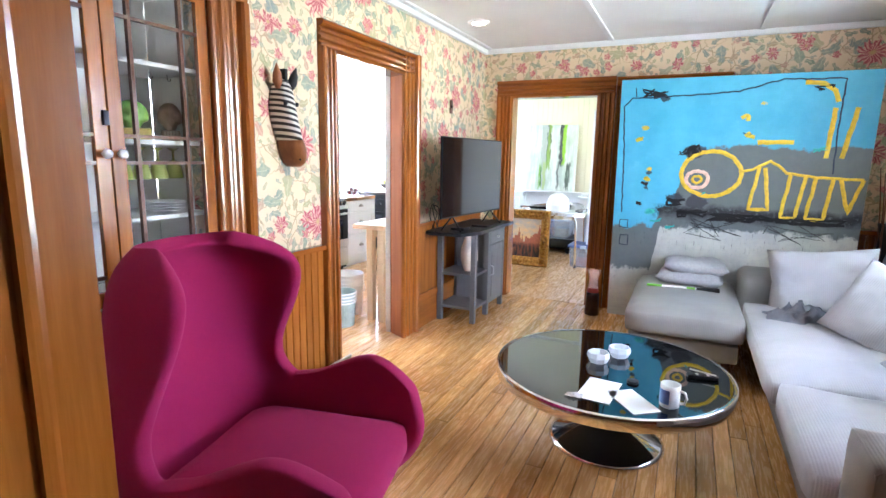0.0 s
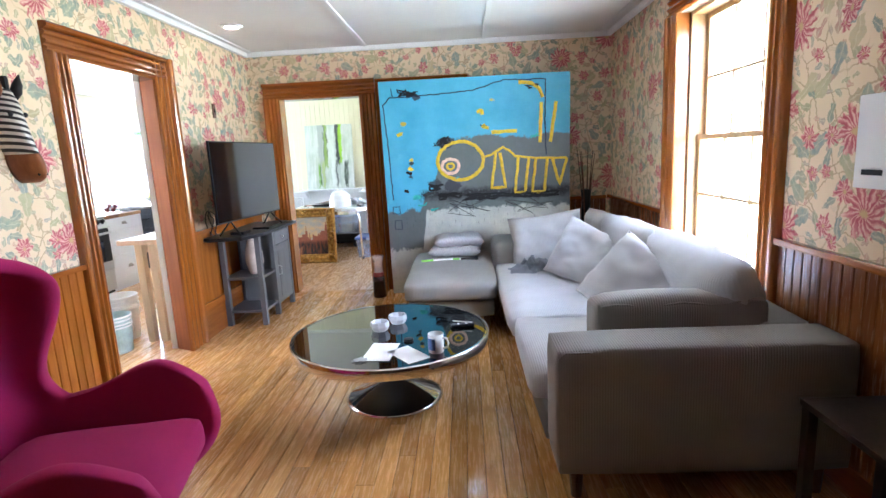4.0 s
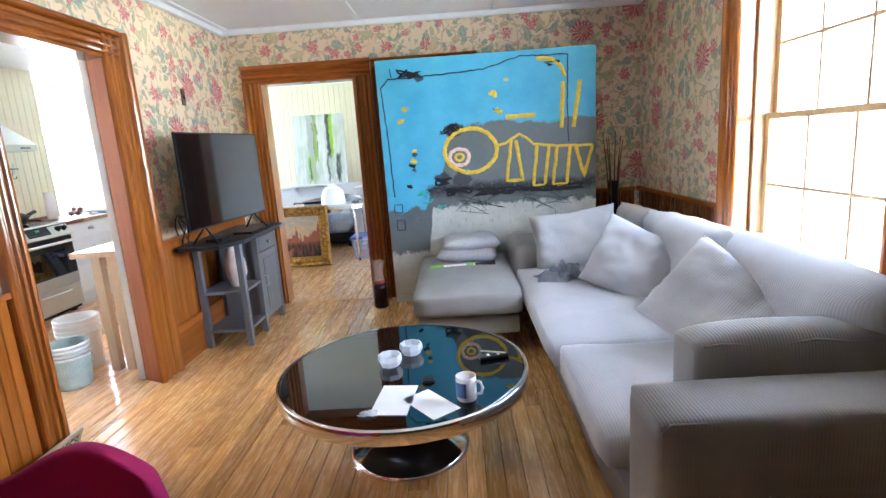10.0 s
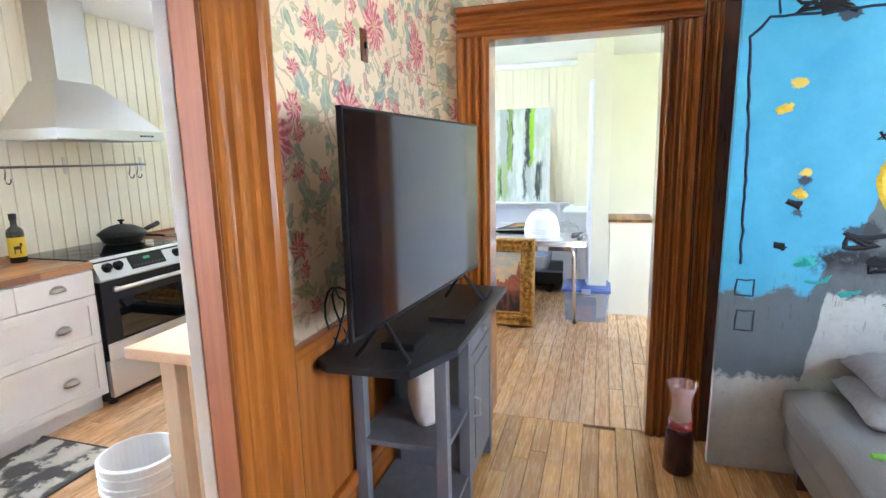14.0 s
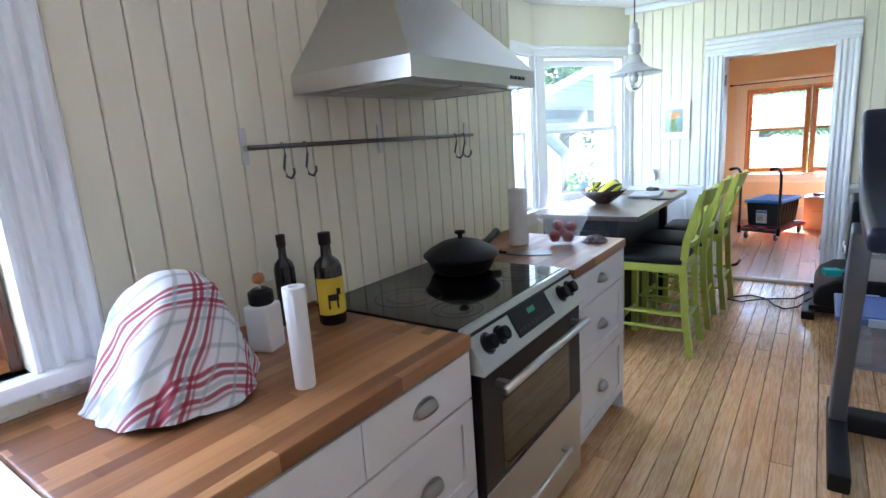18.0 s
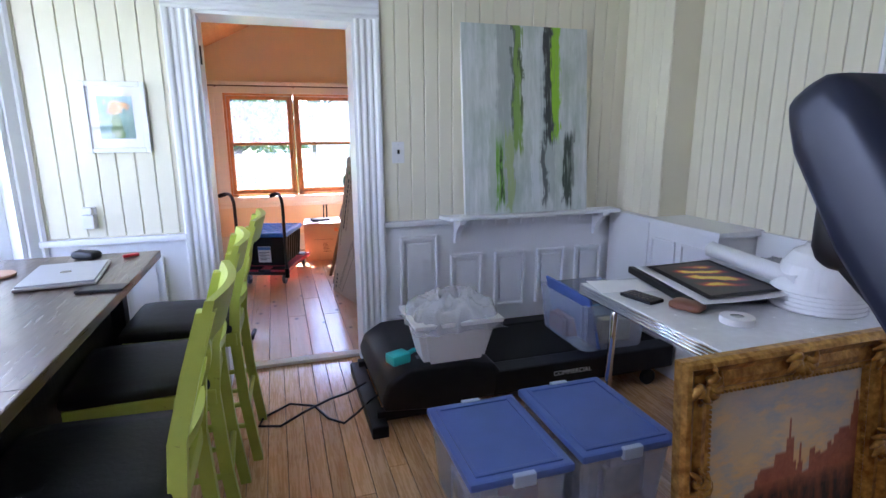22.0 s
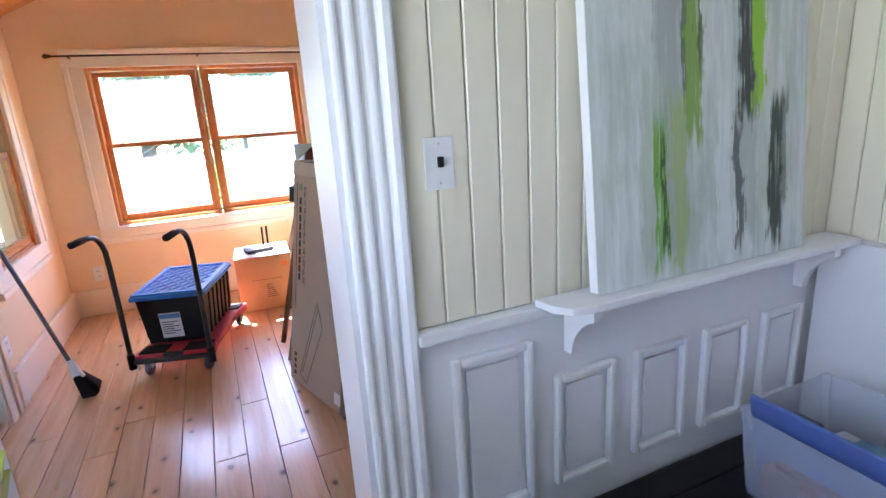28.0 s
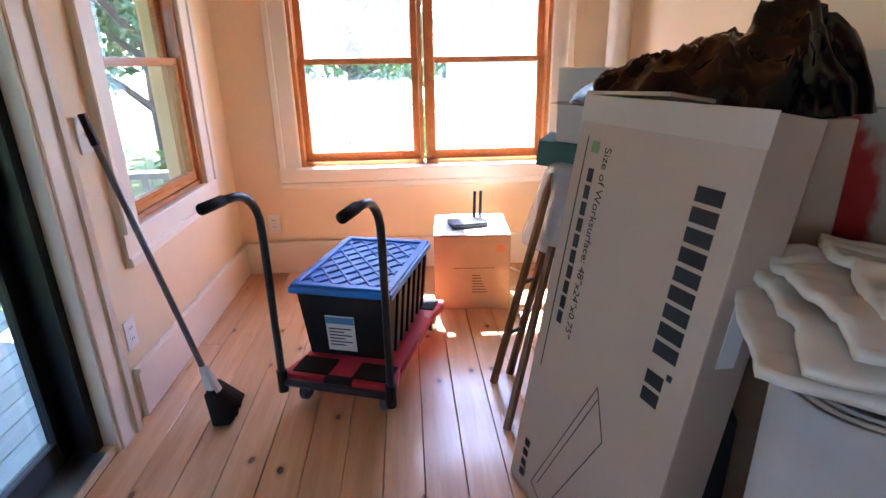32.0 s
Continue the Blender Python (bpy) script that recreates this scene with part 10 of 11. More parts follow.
part("body", box(-0.1, -0.06, 0, 0.1, 0.06, 0.028, 0.01), M_BLACK, rt)
for x in (0.06, 0.095):
    part("antenna", tube_bm([(x, 0.06, 0.015), (x, 0.068, 0.03), (x + 0.005, 0.072, 0.17)], 0.0085, 8), M_BLACK, rt)
solid("router_cable", tube_bm([(-2.9, 11.96, 0.445), (-2.8, 12.0, 0.44), (-2.74, 12.04, 0.3), (-2.72, 12.1, 0.1), (-2.6, 12.2, 0.006)], 0.004, 6), M_WHITEPLASTIC, "thin white cable from the router", "cable", None, True)

# tall cardboard box leaning on the clutter
U = Vector((0.275, -0.961, 0)).normalized()
V = Vector((0.185, 0.053, 1.17)).normalized()
NB = U.cross(V).normalized()
TB = axes((-3.01, 10.53, 0.004), U, V, NB)      # local x along the floor edge, y up the box, z out of its face
tall = thing("tall_cardboard_box", "tall brown cardboard box leaning, taped at the top", "cardboard box", TB)
OUT = 1 if (TB.to_3x3() @ Vector((0, 0, 1))).x < 0 else -1
M_CARD2 = paint("pinkish_cardboard", (0.5, 0.38, 0.29), 0.8, 0.05, 3, 0.12)
part("box", box(0.0, 0.0, min(0, -OUT * 0.13), 0.56, 1.2, max(0, -OUT * 0.13), 0.006), M_CARD2, tall)


def on_box(x0, y0, x1, y1, name, material, label="", d=0.0012):
    z = sorted((0.0, OUT * d))
    return part(name, box(x0, y0, z[0], x1, y1, z[1]), material, tall, label)


on_box(-0.003, 1.135, 0.563, 1.203, "tape_strip", Mat("clear_tape", 0.35, 0.0, (0.55, 0.45, 0.36), Specular_IOR_Level=0.35).m, "glossy clear tape", 0.0016)
part("top_flap", moved(box(-0.002, -0.004, -0.065, 0.3, 0.005, 0.065), pose(0, 1.207, -OUT * 0.065, 0, 0, 2)), M_CARD2, tall)
# the maker's name as plain bars that run down the box
for i in range(12):
    y = 1.03 - i * 0.0425 + (0.012 if i > 9 else 0.0)
    if i == 9:
        on_box(0.49, y - 0.012, 0.504, y + 0.002, "brand_bar", M_INK)
    else:
        on_box(0.435, y - 0.015, 0.503 - (0.018 if i > 9 else 0.0), y + 0.017, "brand_bar", M_INK)
if OUT > 0:
    FM = Matrix(((0, 1, 0, 0), (-1, 0, 0, 0), (0, 0, 1, 0.0008), (0, 0, 0, 1)))
else:
    FM = Matrix(((0, 1, 0, 0), (-1, 0, 0, 0), (0, 0, -1, -0.0008), (0, 0, 0, 1)))
letters("lettering", 'Size of Worksurface: 48"x24"x0.75"', 0.036, FM @ Matrix.Translation((-1.08, 0.125, 0)), M_INK, tall, 0.0003)
for i in range(10):
    on_box(0.075, 1.02 - i * 0.045 - 0.036, 0.097, 1.02 - i * 0.045, "address_bar", M_INK)
on_box(0.068, 1.06, 0.098, 1.09, "green_mark", M_GREENPR)
on_box(0.045, 0.42, 0.048, 1.1, "rule_line", M_INK)
# outline drawing of a board
for a, b in (((0.3, 0.5), (0.12, 0.06)), ((0.12, 0.06), (0.2, -0.0 + 0.03)), ((0.2, 0.03), (0.36, 0.38)), ((0.36, 0.38), (0.3, 0.5)), ((0.31, 0.47), (0.15, 0.08))):
    z = OUT * 0.001
    part("outline", tube_bm([(a[0], a[1], z), (b[0], b[1], z)], 0.0016, 4), M_RINGMARK, tall)
for i in range(4):
    on_box(0.05, 0.04 + i * 0.035, 0.075, 0.062 + i * 0.035, "care_mark", M_INK)
on_box(0.5, 0.04, 0.56, 0.1, "white_sticker", M_PAPER, "white sticker")
part("side_sticker", box(0.5602, 0.7, min(-OUT * 0.04, -OUT * 0.09), 0.562, 0.86, max(-OUT * 0.04, -OUT * 0.09)), M_PAPER, tall, "white barcode sticker")
M_BAG = paint("black_bin_liner", (0.005, 0.005, 0.0055), 0.16, 0.1, 5, 0.05)


def liner_bm(w, d, h, seed, n=70):
    """A half-full plastic sack: creased film, higher and gathered towards one end."""
    bm = bmesh.new()
    grid = []
    for j in range(n + 1):
        line = []
        for i in range(n + 1):
            u, v = i / n * 2 - 1, j / n * 2 - 1
            p = Vector((u * 1.3 + seed, v * 1.9, seed * 0.7))
            r = min(1.0, (abs(u) ** 2.6 + abs(v) ** 2.6) ** (1 / 2.6))
            crease = sum(a * (1 - 2 * abs(noise.noise(p * f + Vector((f, 0, 0))))) for f, a in ((1.4, 0.3), (3.1, 0.2), (6.7, 0.13), (13.0, 0.07)))
            body = (1 - r ** 2.5) ** 0.5 * (0.72 - 0.3 * v) + 0.35 * max(0.0, 1 - ((u + 0.1) / 0.35) ** 2 - ((v + 0.62) / 0.3) ** 2)
            q = noise.noise_vector(p * 3.0) * 0.05
            line.append(bm.verts.new((u * w / 2 + w * q.x, v * d / 2 + d * q.y, max(0.0, h * body * (0.75 + crease)))))
        grid.append(line)
    for j in range(n):
        for i in range(n):
            bm.faces.new((grid[j][i], grid[j][i + 1], grid[j + 1][i + 1], grid[j + 1][i]))
    return bm


bag = thing("bin_bag", "shiny black bin bag lying on stacked boxes", "bin bag", pose(-2.42, 10.72, 1.145, 0, 0, 30))
part("sack", liner_bm(0.55, 0.8, 0.2, 9.3), M_BAG, bag, smooth=True)
knot = lathe_bm([(0.0, 0.0), (0.03, 0.0), (0.022, 0.03), (0.045, 0.075), (0.06, 0.1), (0.05, 0.1), (0.02, 0.05)], 14)
for i, v in enumerate(knot.verts):
    v.co.xy *= 0.75 + 0.5 * random.Random(i * 7).random()
part("gathered_neck", moved(knot, pose(-0.03, -0.3, 0.13, -38, 10, 0)), M_BAG, bag, "gathered neck of the sack", True)
st2 = thing("stacked_boxes", "brown moving boxes stacked behind the leaning box", "cardboard boxes", pose(-2.35, 10.75, 0, 0, 0, -20))
part("lower_box", box(-0.26, -0.4, 0.0, 0.24, 0.42, 0.57, 0.006), M_CARD, st2)
part("upper_box", box(-0.24, -0.38, 0.571, 0.22, 0.4, 1.14, 0.006), M_CARD, st2)
wb = thing("white_box", "white board and box behind the bin bag", "box", pose(-2.62, 11.2, 0.0, 0, 0, -18))
part("panel", box(-0.1, -0.02, 0.001, 0.28, 0.04, 1.25, 0.004), M_PAPER, wb)
# stool of dark wood with a wrapped thing
M_STOOL = wood("brown_stool_wood", (0.16, 0.07, 0.025), (0.3, 0.15, 0.06), "z", 0.4, 0.1)
sl = thing("folding_easel", "brown wooden folding stand leaning beside the box", "folding stand")
for p, q in (((-2.98, 11.04, 0.0), (-2.74, 11.16, 0.86)), ((-2.9, 11.1, 0.0), (-2.68, 11.2, 0.84)), ((-2.98, 10.74, 0.0), (-2.78, 10.98, 0.62))):
    part("leg", tube_bm([p, q], 0.017, 6), M_STOOL, sl)
for f in (0.25, 0.5):
    part("rung", tube_bm([(-2.98 + 0.24 * f, 11.04 + 0.12 * f, 0.86 * f), (-2.9 + 0.22 * f, 11.1 + 0.1 * f, 0.84 * f)], 0.01, 6), M_STOOL, sl)
solid("wrapped_parcel", moved(puff_bm(-0.1, -0.16, 0, 0.1, 0.16, 0.36, 0.04, 6, 0.02), pose(0, 0, 0, -8, 16, 0)), M_BUBBLE, "parcel in crumpled clear plastic wrap on the stand", "parcel", pose(-2.72, 11.26, 0.52, 0, 0, -30), True)
solid("green_box", box(-0.09, -0.13, 0, 0.09, 0.13, 0.1, 0.006), paint("dark_teal_card", (0.06, 0.16, 0.15), 0.6), "dark teal box on the wrapped parcel", "box", pose(-2.66, 11.3, 0.875, 0, 6, -25))
cvh = thing("curved_handle", "curved black plastic handle lying on the pine floor", "handle")
part("stem", tube_bm([(-3.839, 9.379, 0.018), (-3.742, 9.382, 0.020), (-3.675, 9.452, 0.030), (-3.655, 9.562, 0.050)], [0.012, 0.015, 0.016, 0.013], 10), M_BLACK, cvh, "", True)
part("foot", moved(box(-0.05, -0.035, 0.001, 0.03, 0.035, 0.03, 0.008), pose(-3.839, 9.379, 0)), M_TREADGREY, cvh, "grey ribbed end")
# big paper roll with a drop cloth on it
pr = thing("felt_roll", "thick upright roll of grey felt underlay", "roll", pose(-2.6, 9.81, 0))
bm = bmesh.new()
rows = []
n = 110
for i in range(n):
    a = i / n * 2 * math.pi * 3.2
    r = 0.085 + 0.02 * a / (2 * math.pi)
    rows.append([bm.verts.new((r * math.cos(a), r * math.sin(a), z)) for z in (0.0, 0.79)])
for a, b in zip(rows, rows[1:]):
    bm.faces.new((a[0], b[0], b[1], a[1]))
ob = part("roll", bm, paint("grey_felt", (0.42, 0.39, 0.36), 0.9, 0.08, 8, 0.25), pr, smooth=True)
so = ob.modifiers.new("thick", "SOLIDIFY")
so.thickness = 0.014
M_DROP = paint("cream_canvas_cloth", (0.66, 0.6, 0.5), 0.9, 0.08, 6, 0.25)


def fold_bm(w, d, seed, hang, n=40):
    """One layer of a folded heavy cloth: nearly flat, with a few long creases, sinking beyond its support."""
    bm = bmesh.new()
    grid = []
    for j in range(n + 1):
        line = []
        for i in range(n + 1):
            u, v = i / n * 2 - 1, j / n * 2 - 1
            p = Vector((u * 0.9 + seed, v * 1.1, seed * 0.3))
            crease = max(0.0, 1 - 9 * abs(noise.noise(p * 1.1)))
            z = 0.016 * noise.noise(p * 1.6) + 0.011 * crease + 0.006 * noise.noise(p * 6.0)
            z -= hang * max(0.0, u - 0.2) ** 1.6 + 0.05 * max(0.0, -v - 0.55) ** 1.3
            line.append(bm.verts.new((u * w / 2 + 0.02 * noise.noise(p * 2.3), v * d / 2 + 0.022 * noise.noise(p * 2.9 + Vector((5, 0, 0))), z)))
        grid.append(line)
    for j in range(n):
        for i in range(n):
            bm.faces.new((grid[j][i], grid[j][i + 1], grid[j + 1][i + 1], grid[j + 1][i]))
    return bm


dcl = thing("drop_cloth", "folded cream canvas drop cloth on the felt roll", "drop cloth", pose(-2.42, 9.84, 0.806, 0, 5, -24))
for i, (w, d, sd, hang, a) in enumerate(((0.66, 0.46, 1.7, 0.16, -4), (0.62, 0.44, 5.2, 0.13, 3), (0.6, 0.4, 8.8, 0.1, 8), (0.5, 0.36, 12.1, 0.08, -3))):
    layer = part("fold", moved(fold_bm(w, d, sd, hang), pose(0.02 * i, 0.012 * i, 0.03 + 0.03 * i, 0, 0, a)), M_DROP, dcl, "", True)
    so = layer.modifiers.new("thick", "SOLIDIFY")
    so.thickness = 0.018
bx = thing("dark_carton", "dark printed carton with white letters beside the roll", "carton", pose(-2.62, 10.24, 0, 0, 0, -20))
part("box", box(-0.05, -0.06, 0.001, 0.1, 0.1, 0.46, 0.004), M_INK, bx)
part("purple_band", box(-0.052, -0.055, 0.28, -0.05, 0.095, 0.42), paint("purple_print", (0.08, 0.04, 0.25), 0.5), bx)
for i in range(3):
    part("white_mark", box(-0.053, -0.05 + 0.05 * i, 0.12, -0.05, -0.025 + 0.05 * i, 0.2), M_PAPER, bx)
fx = thing("gas_cylinder", "red metal cylinder standing beside the felt roll", "cylinder", pose(-2.74, 9.44, 0.0, -2, 4, 0))
part("cylinder", lathe_bm([(0.0, 0.01), (0.058, 0.008), (0.066, 0.03), (0.066, 0.74), (0.058, 0.8), (0.034, 0.84), (0.022, 0.86), (0.0, 0.86)], 32, False), paint("red_enamel", (0.5, 0.012, 0.02), 0.25, 0.1, 6, 0.03), fx, smooth=True)
part("valve", lathe_bm([(0.016, 0.859), (0.018, 0.885), (0.01, 0.89)], 14), M_BLACKMETAL, fx)
lbl = bmesh.new()
vs = [[lbl.verts.new((0.0665 * math.cos(a), 0.0665 * math.sin(a), z)) for a in [math.radians(190 + i * 9) for i in range(12)]] for z in (0.3, 0.55)]
for i in range(11):
    lbl.faces.new((vs[0][i], vs[0][i + 1], vs[1][i + 1], vs[1][i]))
part("label", lbl, M_PAPER, fx, "white printed label")
oc = thing("opened_carton", "brown cardboard carton with torn flaps", "carton", pose(-2.5, 9.42, 0, 0, 0, -12))
part("body", box(-0.14, -0.17, 0.001, 0.14, 0.14, 0.72, 0.005), M_CARD, oc)
part("flap", moved(box(-0.14, 0, 0, 0.14, 0.13, 0.004), pose(0, -0.17, 0.722, 48, 0, 0)), M_CARD, oc)
part("side_flap", moved(box(0, -0.16, 0, 0.12, 0.13, 0.004), pose(-0.14, 0, 0.722, 0, -62, 0)), M_CARD, oc)
part("tape_strip", box(-0.142, -0.04, 0.5, -0.1395, 0.02, 0.72), M_PAPER, oc, "torn pale tape")
# red painting against the wall
RK = Mat("red_flower_paint", 0.5)
ro_ = RK.obj()
rx_ = RK.xyz(ro_)
rn = RK.noise(ro_, 3.2, 4)
d_ = RK.math("ADD", RK.math("SQRT", RK.math("ADD", RK.math("POWER", RK.math("MULTIPLY", RK.math("SUBTRACT", rx_[1], 0.45), 1.25), 2.0), RK.math("POWER", RK.math("SUBTRACT", rx_[2], 0.5), 2.0))), RK.math("MULTIPLY", RK.math("SUBTRACT", rn, 0.5), 0.45))
RK.put("Base Color", RK.mix(RK.ramp(d_, (0.42, 1.0), (0.46, 0.0)), RK.mix(rn, (0.62, 0.55, 0.36), (0.72, 0.66, 0.5)), RK.mix(RK.noise(ro_, 18, 3), (0.5, 0.02, 0.02), (0.66, 0.08, 0.05))))
rp = thing("red_canvas", "cream canvas with a large red flower shape", "painting", pose(-2.16, 10.34, 0.25, 0, 8, 0))
part("face", box(0.0, 0.0, 0.0, 0.003, 0.66, 1.05), RK.m, rp)
part("stretcher", box(0.003, 0.002, 0.002, 0.03, 0.658, 1.048), M_PAPER, rp)
part("support_crate", moved(box(-0.02, 0.05, -0.25, 0.16, 0.62, -0.002), pose(0, 0, 0, 0, -8, 0)), M_CARD, rp)
# black wire rack with clothes and tins
rk = thing("wire_rack", "black metal rack hung with dark cloth", "rack", pose(-2.12, 9.88, 0))
for x, y in ((-0.07, -0.3), (0.14, -0.3), (-0.07, 0.28), (0.14, 0.28)):
    part("post", tube_bm([(x, y, 0), (x, y, 1.62)], 0.011, 8), M_BLACKMETAL, rk)
for z in (0.3, 0.72, 1.12, 1.5):
    part("shelf", box(-0.08, -0.31, z, 0.15, 0.29, z + 0.018, 0.003), M_BLACKMETAL, rk)
M_DARKCLOTH = paint("black_fabric", (0.006, 0.006, 0.007), 0.95, 0.2, 12, 0.3)
solid("hanging_coat", moved(crumple(1.15, 0.34, 0.14, 3.9, 30), pose(0, 0, 0, 0, -90, 0)), M_DARKCLOTH, "black coat hanging on the metal rack", "coat", pose(-2.07, 10.1, 0.86, 0, 0, 6), True)
cn = thing("spray_can", "white spray can with an orange cap on the rack", "spray can", pose(-2.15, 9.98, 0.7385))
part("can", lathe_bm([(0.0, 0.0), (0.032, 0.0), (0.033, 0.01), (0.033, 0.15), (0.02, 0.17), (0, 0.17)], 20, False), M_WHITEPLASTIC, cn, smooth=True)
part("cap", lathe_bm([(0.026, 0.17), (0.026, 0.22), (0, 0.222)], 20, False), paint("orange_cap", (0.8, 0.15, 0.03), 0.4), cn, "orange cap")
solid("folded_linen", puff_bm(-0.1, -0.25, 0, 0.1, 0.25, 0.24, 0.05, 8, 0.02), M_PAPER, "white folded linen on the rack", "linen", pose(-2.08, 9.88, 1.519), True)
solid("grey_green_cloth", puff_bm(-0.1, -0.12, 0, 0.1, 0.12, 0.1, 0.04, 9, 0.02), paint("sage_cloth", (0.3, 0.42, 0.36), 0.9), "folded sage green cloth on the rack", "cloth", pose(-2.08, 9.8, 1.139), True)
solid("red_scarf", puff_bm(-0.03, -0.06, 0, 0.03, 0.06, 0.28, 0.02, 10, 0.01), paint("red_cloth", (0.5, 0.02, 0.02), 0.9), "red cloth tucked on the rack shelf", "cloth", pose(-2.1, 10.14, 1.519, 0, 0, 10), True)
# roll in the corner, broom, outlets, curtain rod
rc = thing("paper_tube", "tall cream wrapped tube standing in the corner", "tube", pose(-2.09, 12.27, 0))
part("tube", lathe_bm([(0.0, 0), (0.055, 0), (0.058, 0.01), (0.058, 1.94), (0.052, 1.95), (0, 1.945)], 24, False), M_DROP, rc, smooth=False)
brm = thing("broom", "broom with a grey pole and a black brush head", "broom")
part("pole", tube_bm([(-4.1, 10.93, 0.2), (-4.345, 10.98, 1.13)], 0.011, 10), M_TREADGREY, brm, smooth=True)
part("grip", tube_bm([(-4.322, 10.975, 1.04), (-4.347, 10.981, 1.14)], 0.0135, 10), M_BLACK, brm)
part("ferrule", tube_bm([(-4.075, 10.925, 0.11), (-4.105, 10.931, 0.22)], [0.03, 0.015], 10), M_WHITEPLASTIC, brm, "pale plastic socket")
bm = bmesh.new()
rng = random.Random(4)
for i in range(260):
    a, b = rng.uniform(-1, 1), rng.uniform(-1, 1)
    tube_bm([(-4.08 + 0.012 * a, 10.925 + 0.05 * b, 0.13), (-4.05 + 0.03 * a + 0.02, 10.925 + 0.1 * b, 0.005 + 0.02 * abs(b))], 0.004, 3, False, bm)
part("bristles", bm, M_SEATPAD, brm, "black bristles")


def wall_plate(m, toggle, label):
    o = thing("light_switch" if toggle else "wall_outlet", label, "switch" if toggle else "outlet", m)
    part("plate", box(-0.036, -0.006, -0.058, 0.036, 0.0, 0.058, 0.002), M_WHITEPLASTIC, o)
    if toggle:
        part("toggle", box(-0.005, -0.016, -0.004, 0.005, -0.006, 0.016, 0.002), M_WHITEPLASTIC, o)
    else:
        for z in (-0.022, 0.022):
            f = part("socket", box(-0.017, -0.008, z - 0.014, 0.017, -0.006, z + 0.014, 0.001), M_WHITEPLASTIC, o)
            for x in (-0.007, 0.007):
                part("slot", box(x - 0.0015, -0.0086, z - 0.005, x + 0.0015, -0.0079, z + 0.006), M_BLACK, f)


wall_plate(axes((SXL + 0.001, 11.0, 1.07), (0, 1, 0), (-1, 0, 0), (0, 0, 1)), True, "white light switch beside the window")
wall_plate(axes((SXL + 0.001, 10.99, 0.34), (0, 1, 0), (-1, 0, 0), (0, 0, 1)), False, "white wall outlet above the baseboard")
wall_plate(axes((-4.16, YS - 0.001, 0.33), (1, 0, 0), (0, 1, 0), (0, 0, 1)), False, "white wall outlet under the window")
cr = thing("curtain_rod", "thin dark bronze curtain rod with finials", "curtain rod")
M_BRONZE = paint("dark_bronze", (0.12, 0.05, 0.025), 0.35, 0.1, 20, 0.05, 0.7)
part("rod", tube_bm([(-4.12, 12.35, 1.935), (-2.25, 12.35, 1.935)], 0.007, 10), M_BRONZE, cr, smooth=True)
for x, s in ((-4.12, -1), (-2.25, 1)):
    part("finial", moved(lathe_bm([(0.008, 0.0), (0.014, 0.008), (0.009, 0.014), (0.018, 0.028), (0.014, 0.042), (0, 0.052)], 16, False), axes((x, 12.35, 1.935), (0, 1, 0), (0, 0, 1), (s, 0, 0))), M_BRONZE, cr, smooth=True)
for x in (-4.02, -3.18, -2.36):
    part("bracket", box(x - 0.006, 12.35, 1.92, x + 0.006, YS - 0.001, 1.93), M_BRONZE, cr)
cf = thing("ceiling_light", "white ceiling fixture with frosted shades", "ceiling light", pose(-3.05, 10.6, 2.84))
part("stem", lathe_bm([(0.06, 0.0), (0.06, -0.02), (0.02, -0.03), (0.02, -0.24), (0.05, -0.26), (0.05, -0.3), (0, -0.31)], 20), M_WHITEPLASTIC, cf)
for a in (0, 120, 240):
    part("shade", moved(lathe_bm([(0.02, 0.0), (0.045, -0.03), (0.06, -0.09), (0.055, -0.09), (0.018, -0.004)], 18, False), pose(0.09 * math.cos(math.radians(a)), 0.09 * math.sin(math.radians(a)), -0.27, 0, 25, a)), M_WHITEPLASTIC, cf, "frosted glass shade", True)
# sliding glass door
sd_ = holder("door_sliding", "sliding glass door in a black frame")
FX = SXL - 0.1
part("frame_jamb", box(FX - 0.06, SD[0] + 0.002, SD[2], FX + 0.06, SD[0] + 0.05, SD[3] - 0.002), M_BLACK, sd_)
part("frame_jamb", box(FX - 0.06, SD[1] - 0.05, SD[2], FX + 0.06, SD[1] - 0.002, SD[3] - 0.002), M_BLACK, sd_)
part("frame_head", box(FX - 0.06, SD[0] + 0.05, SD[3] - 0.05, FX + 0.06, SD[1] - 0.05, SD[3] - 0.002), M_BLACK, sd_)
part("sill_track", box(FX - 0.06, SD[0] + 0.05, 0.001, FX + 0.095, SD[1] - 0.05, 0.035, 0.004), M_STEEL, sd_, "aluminium sill track")
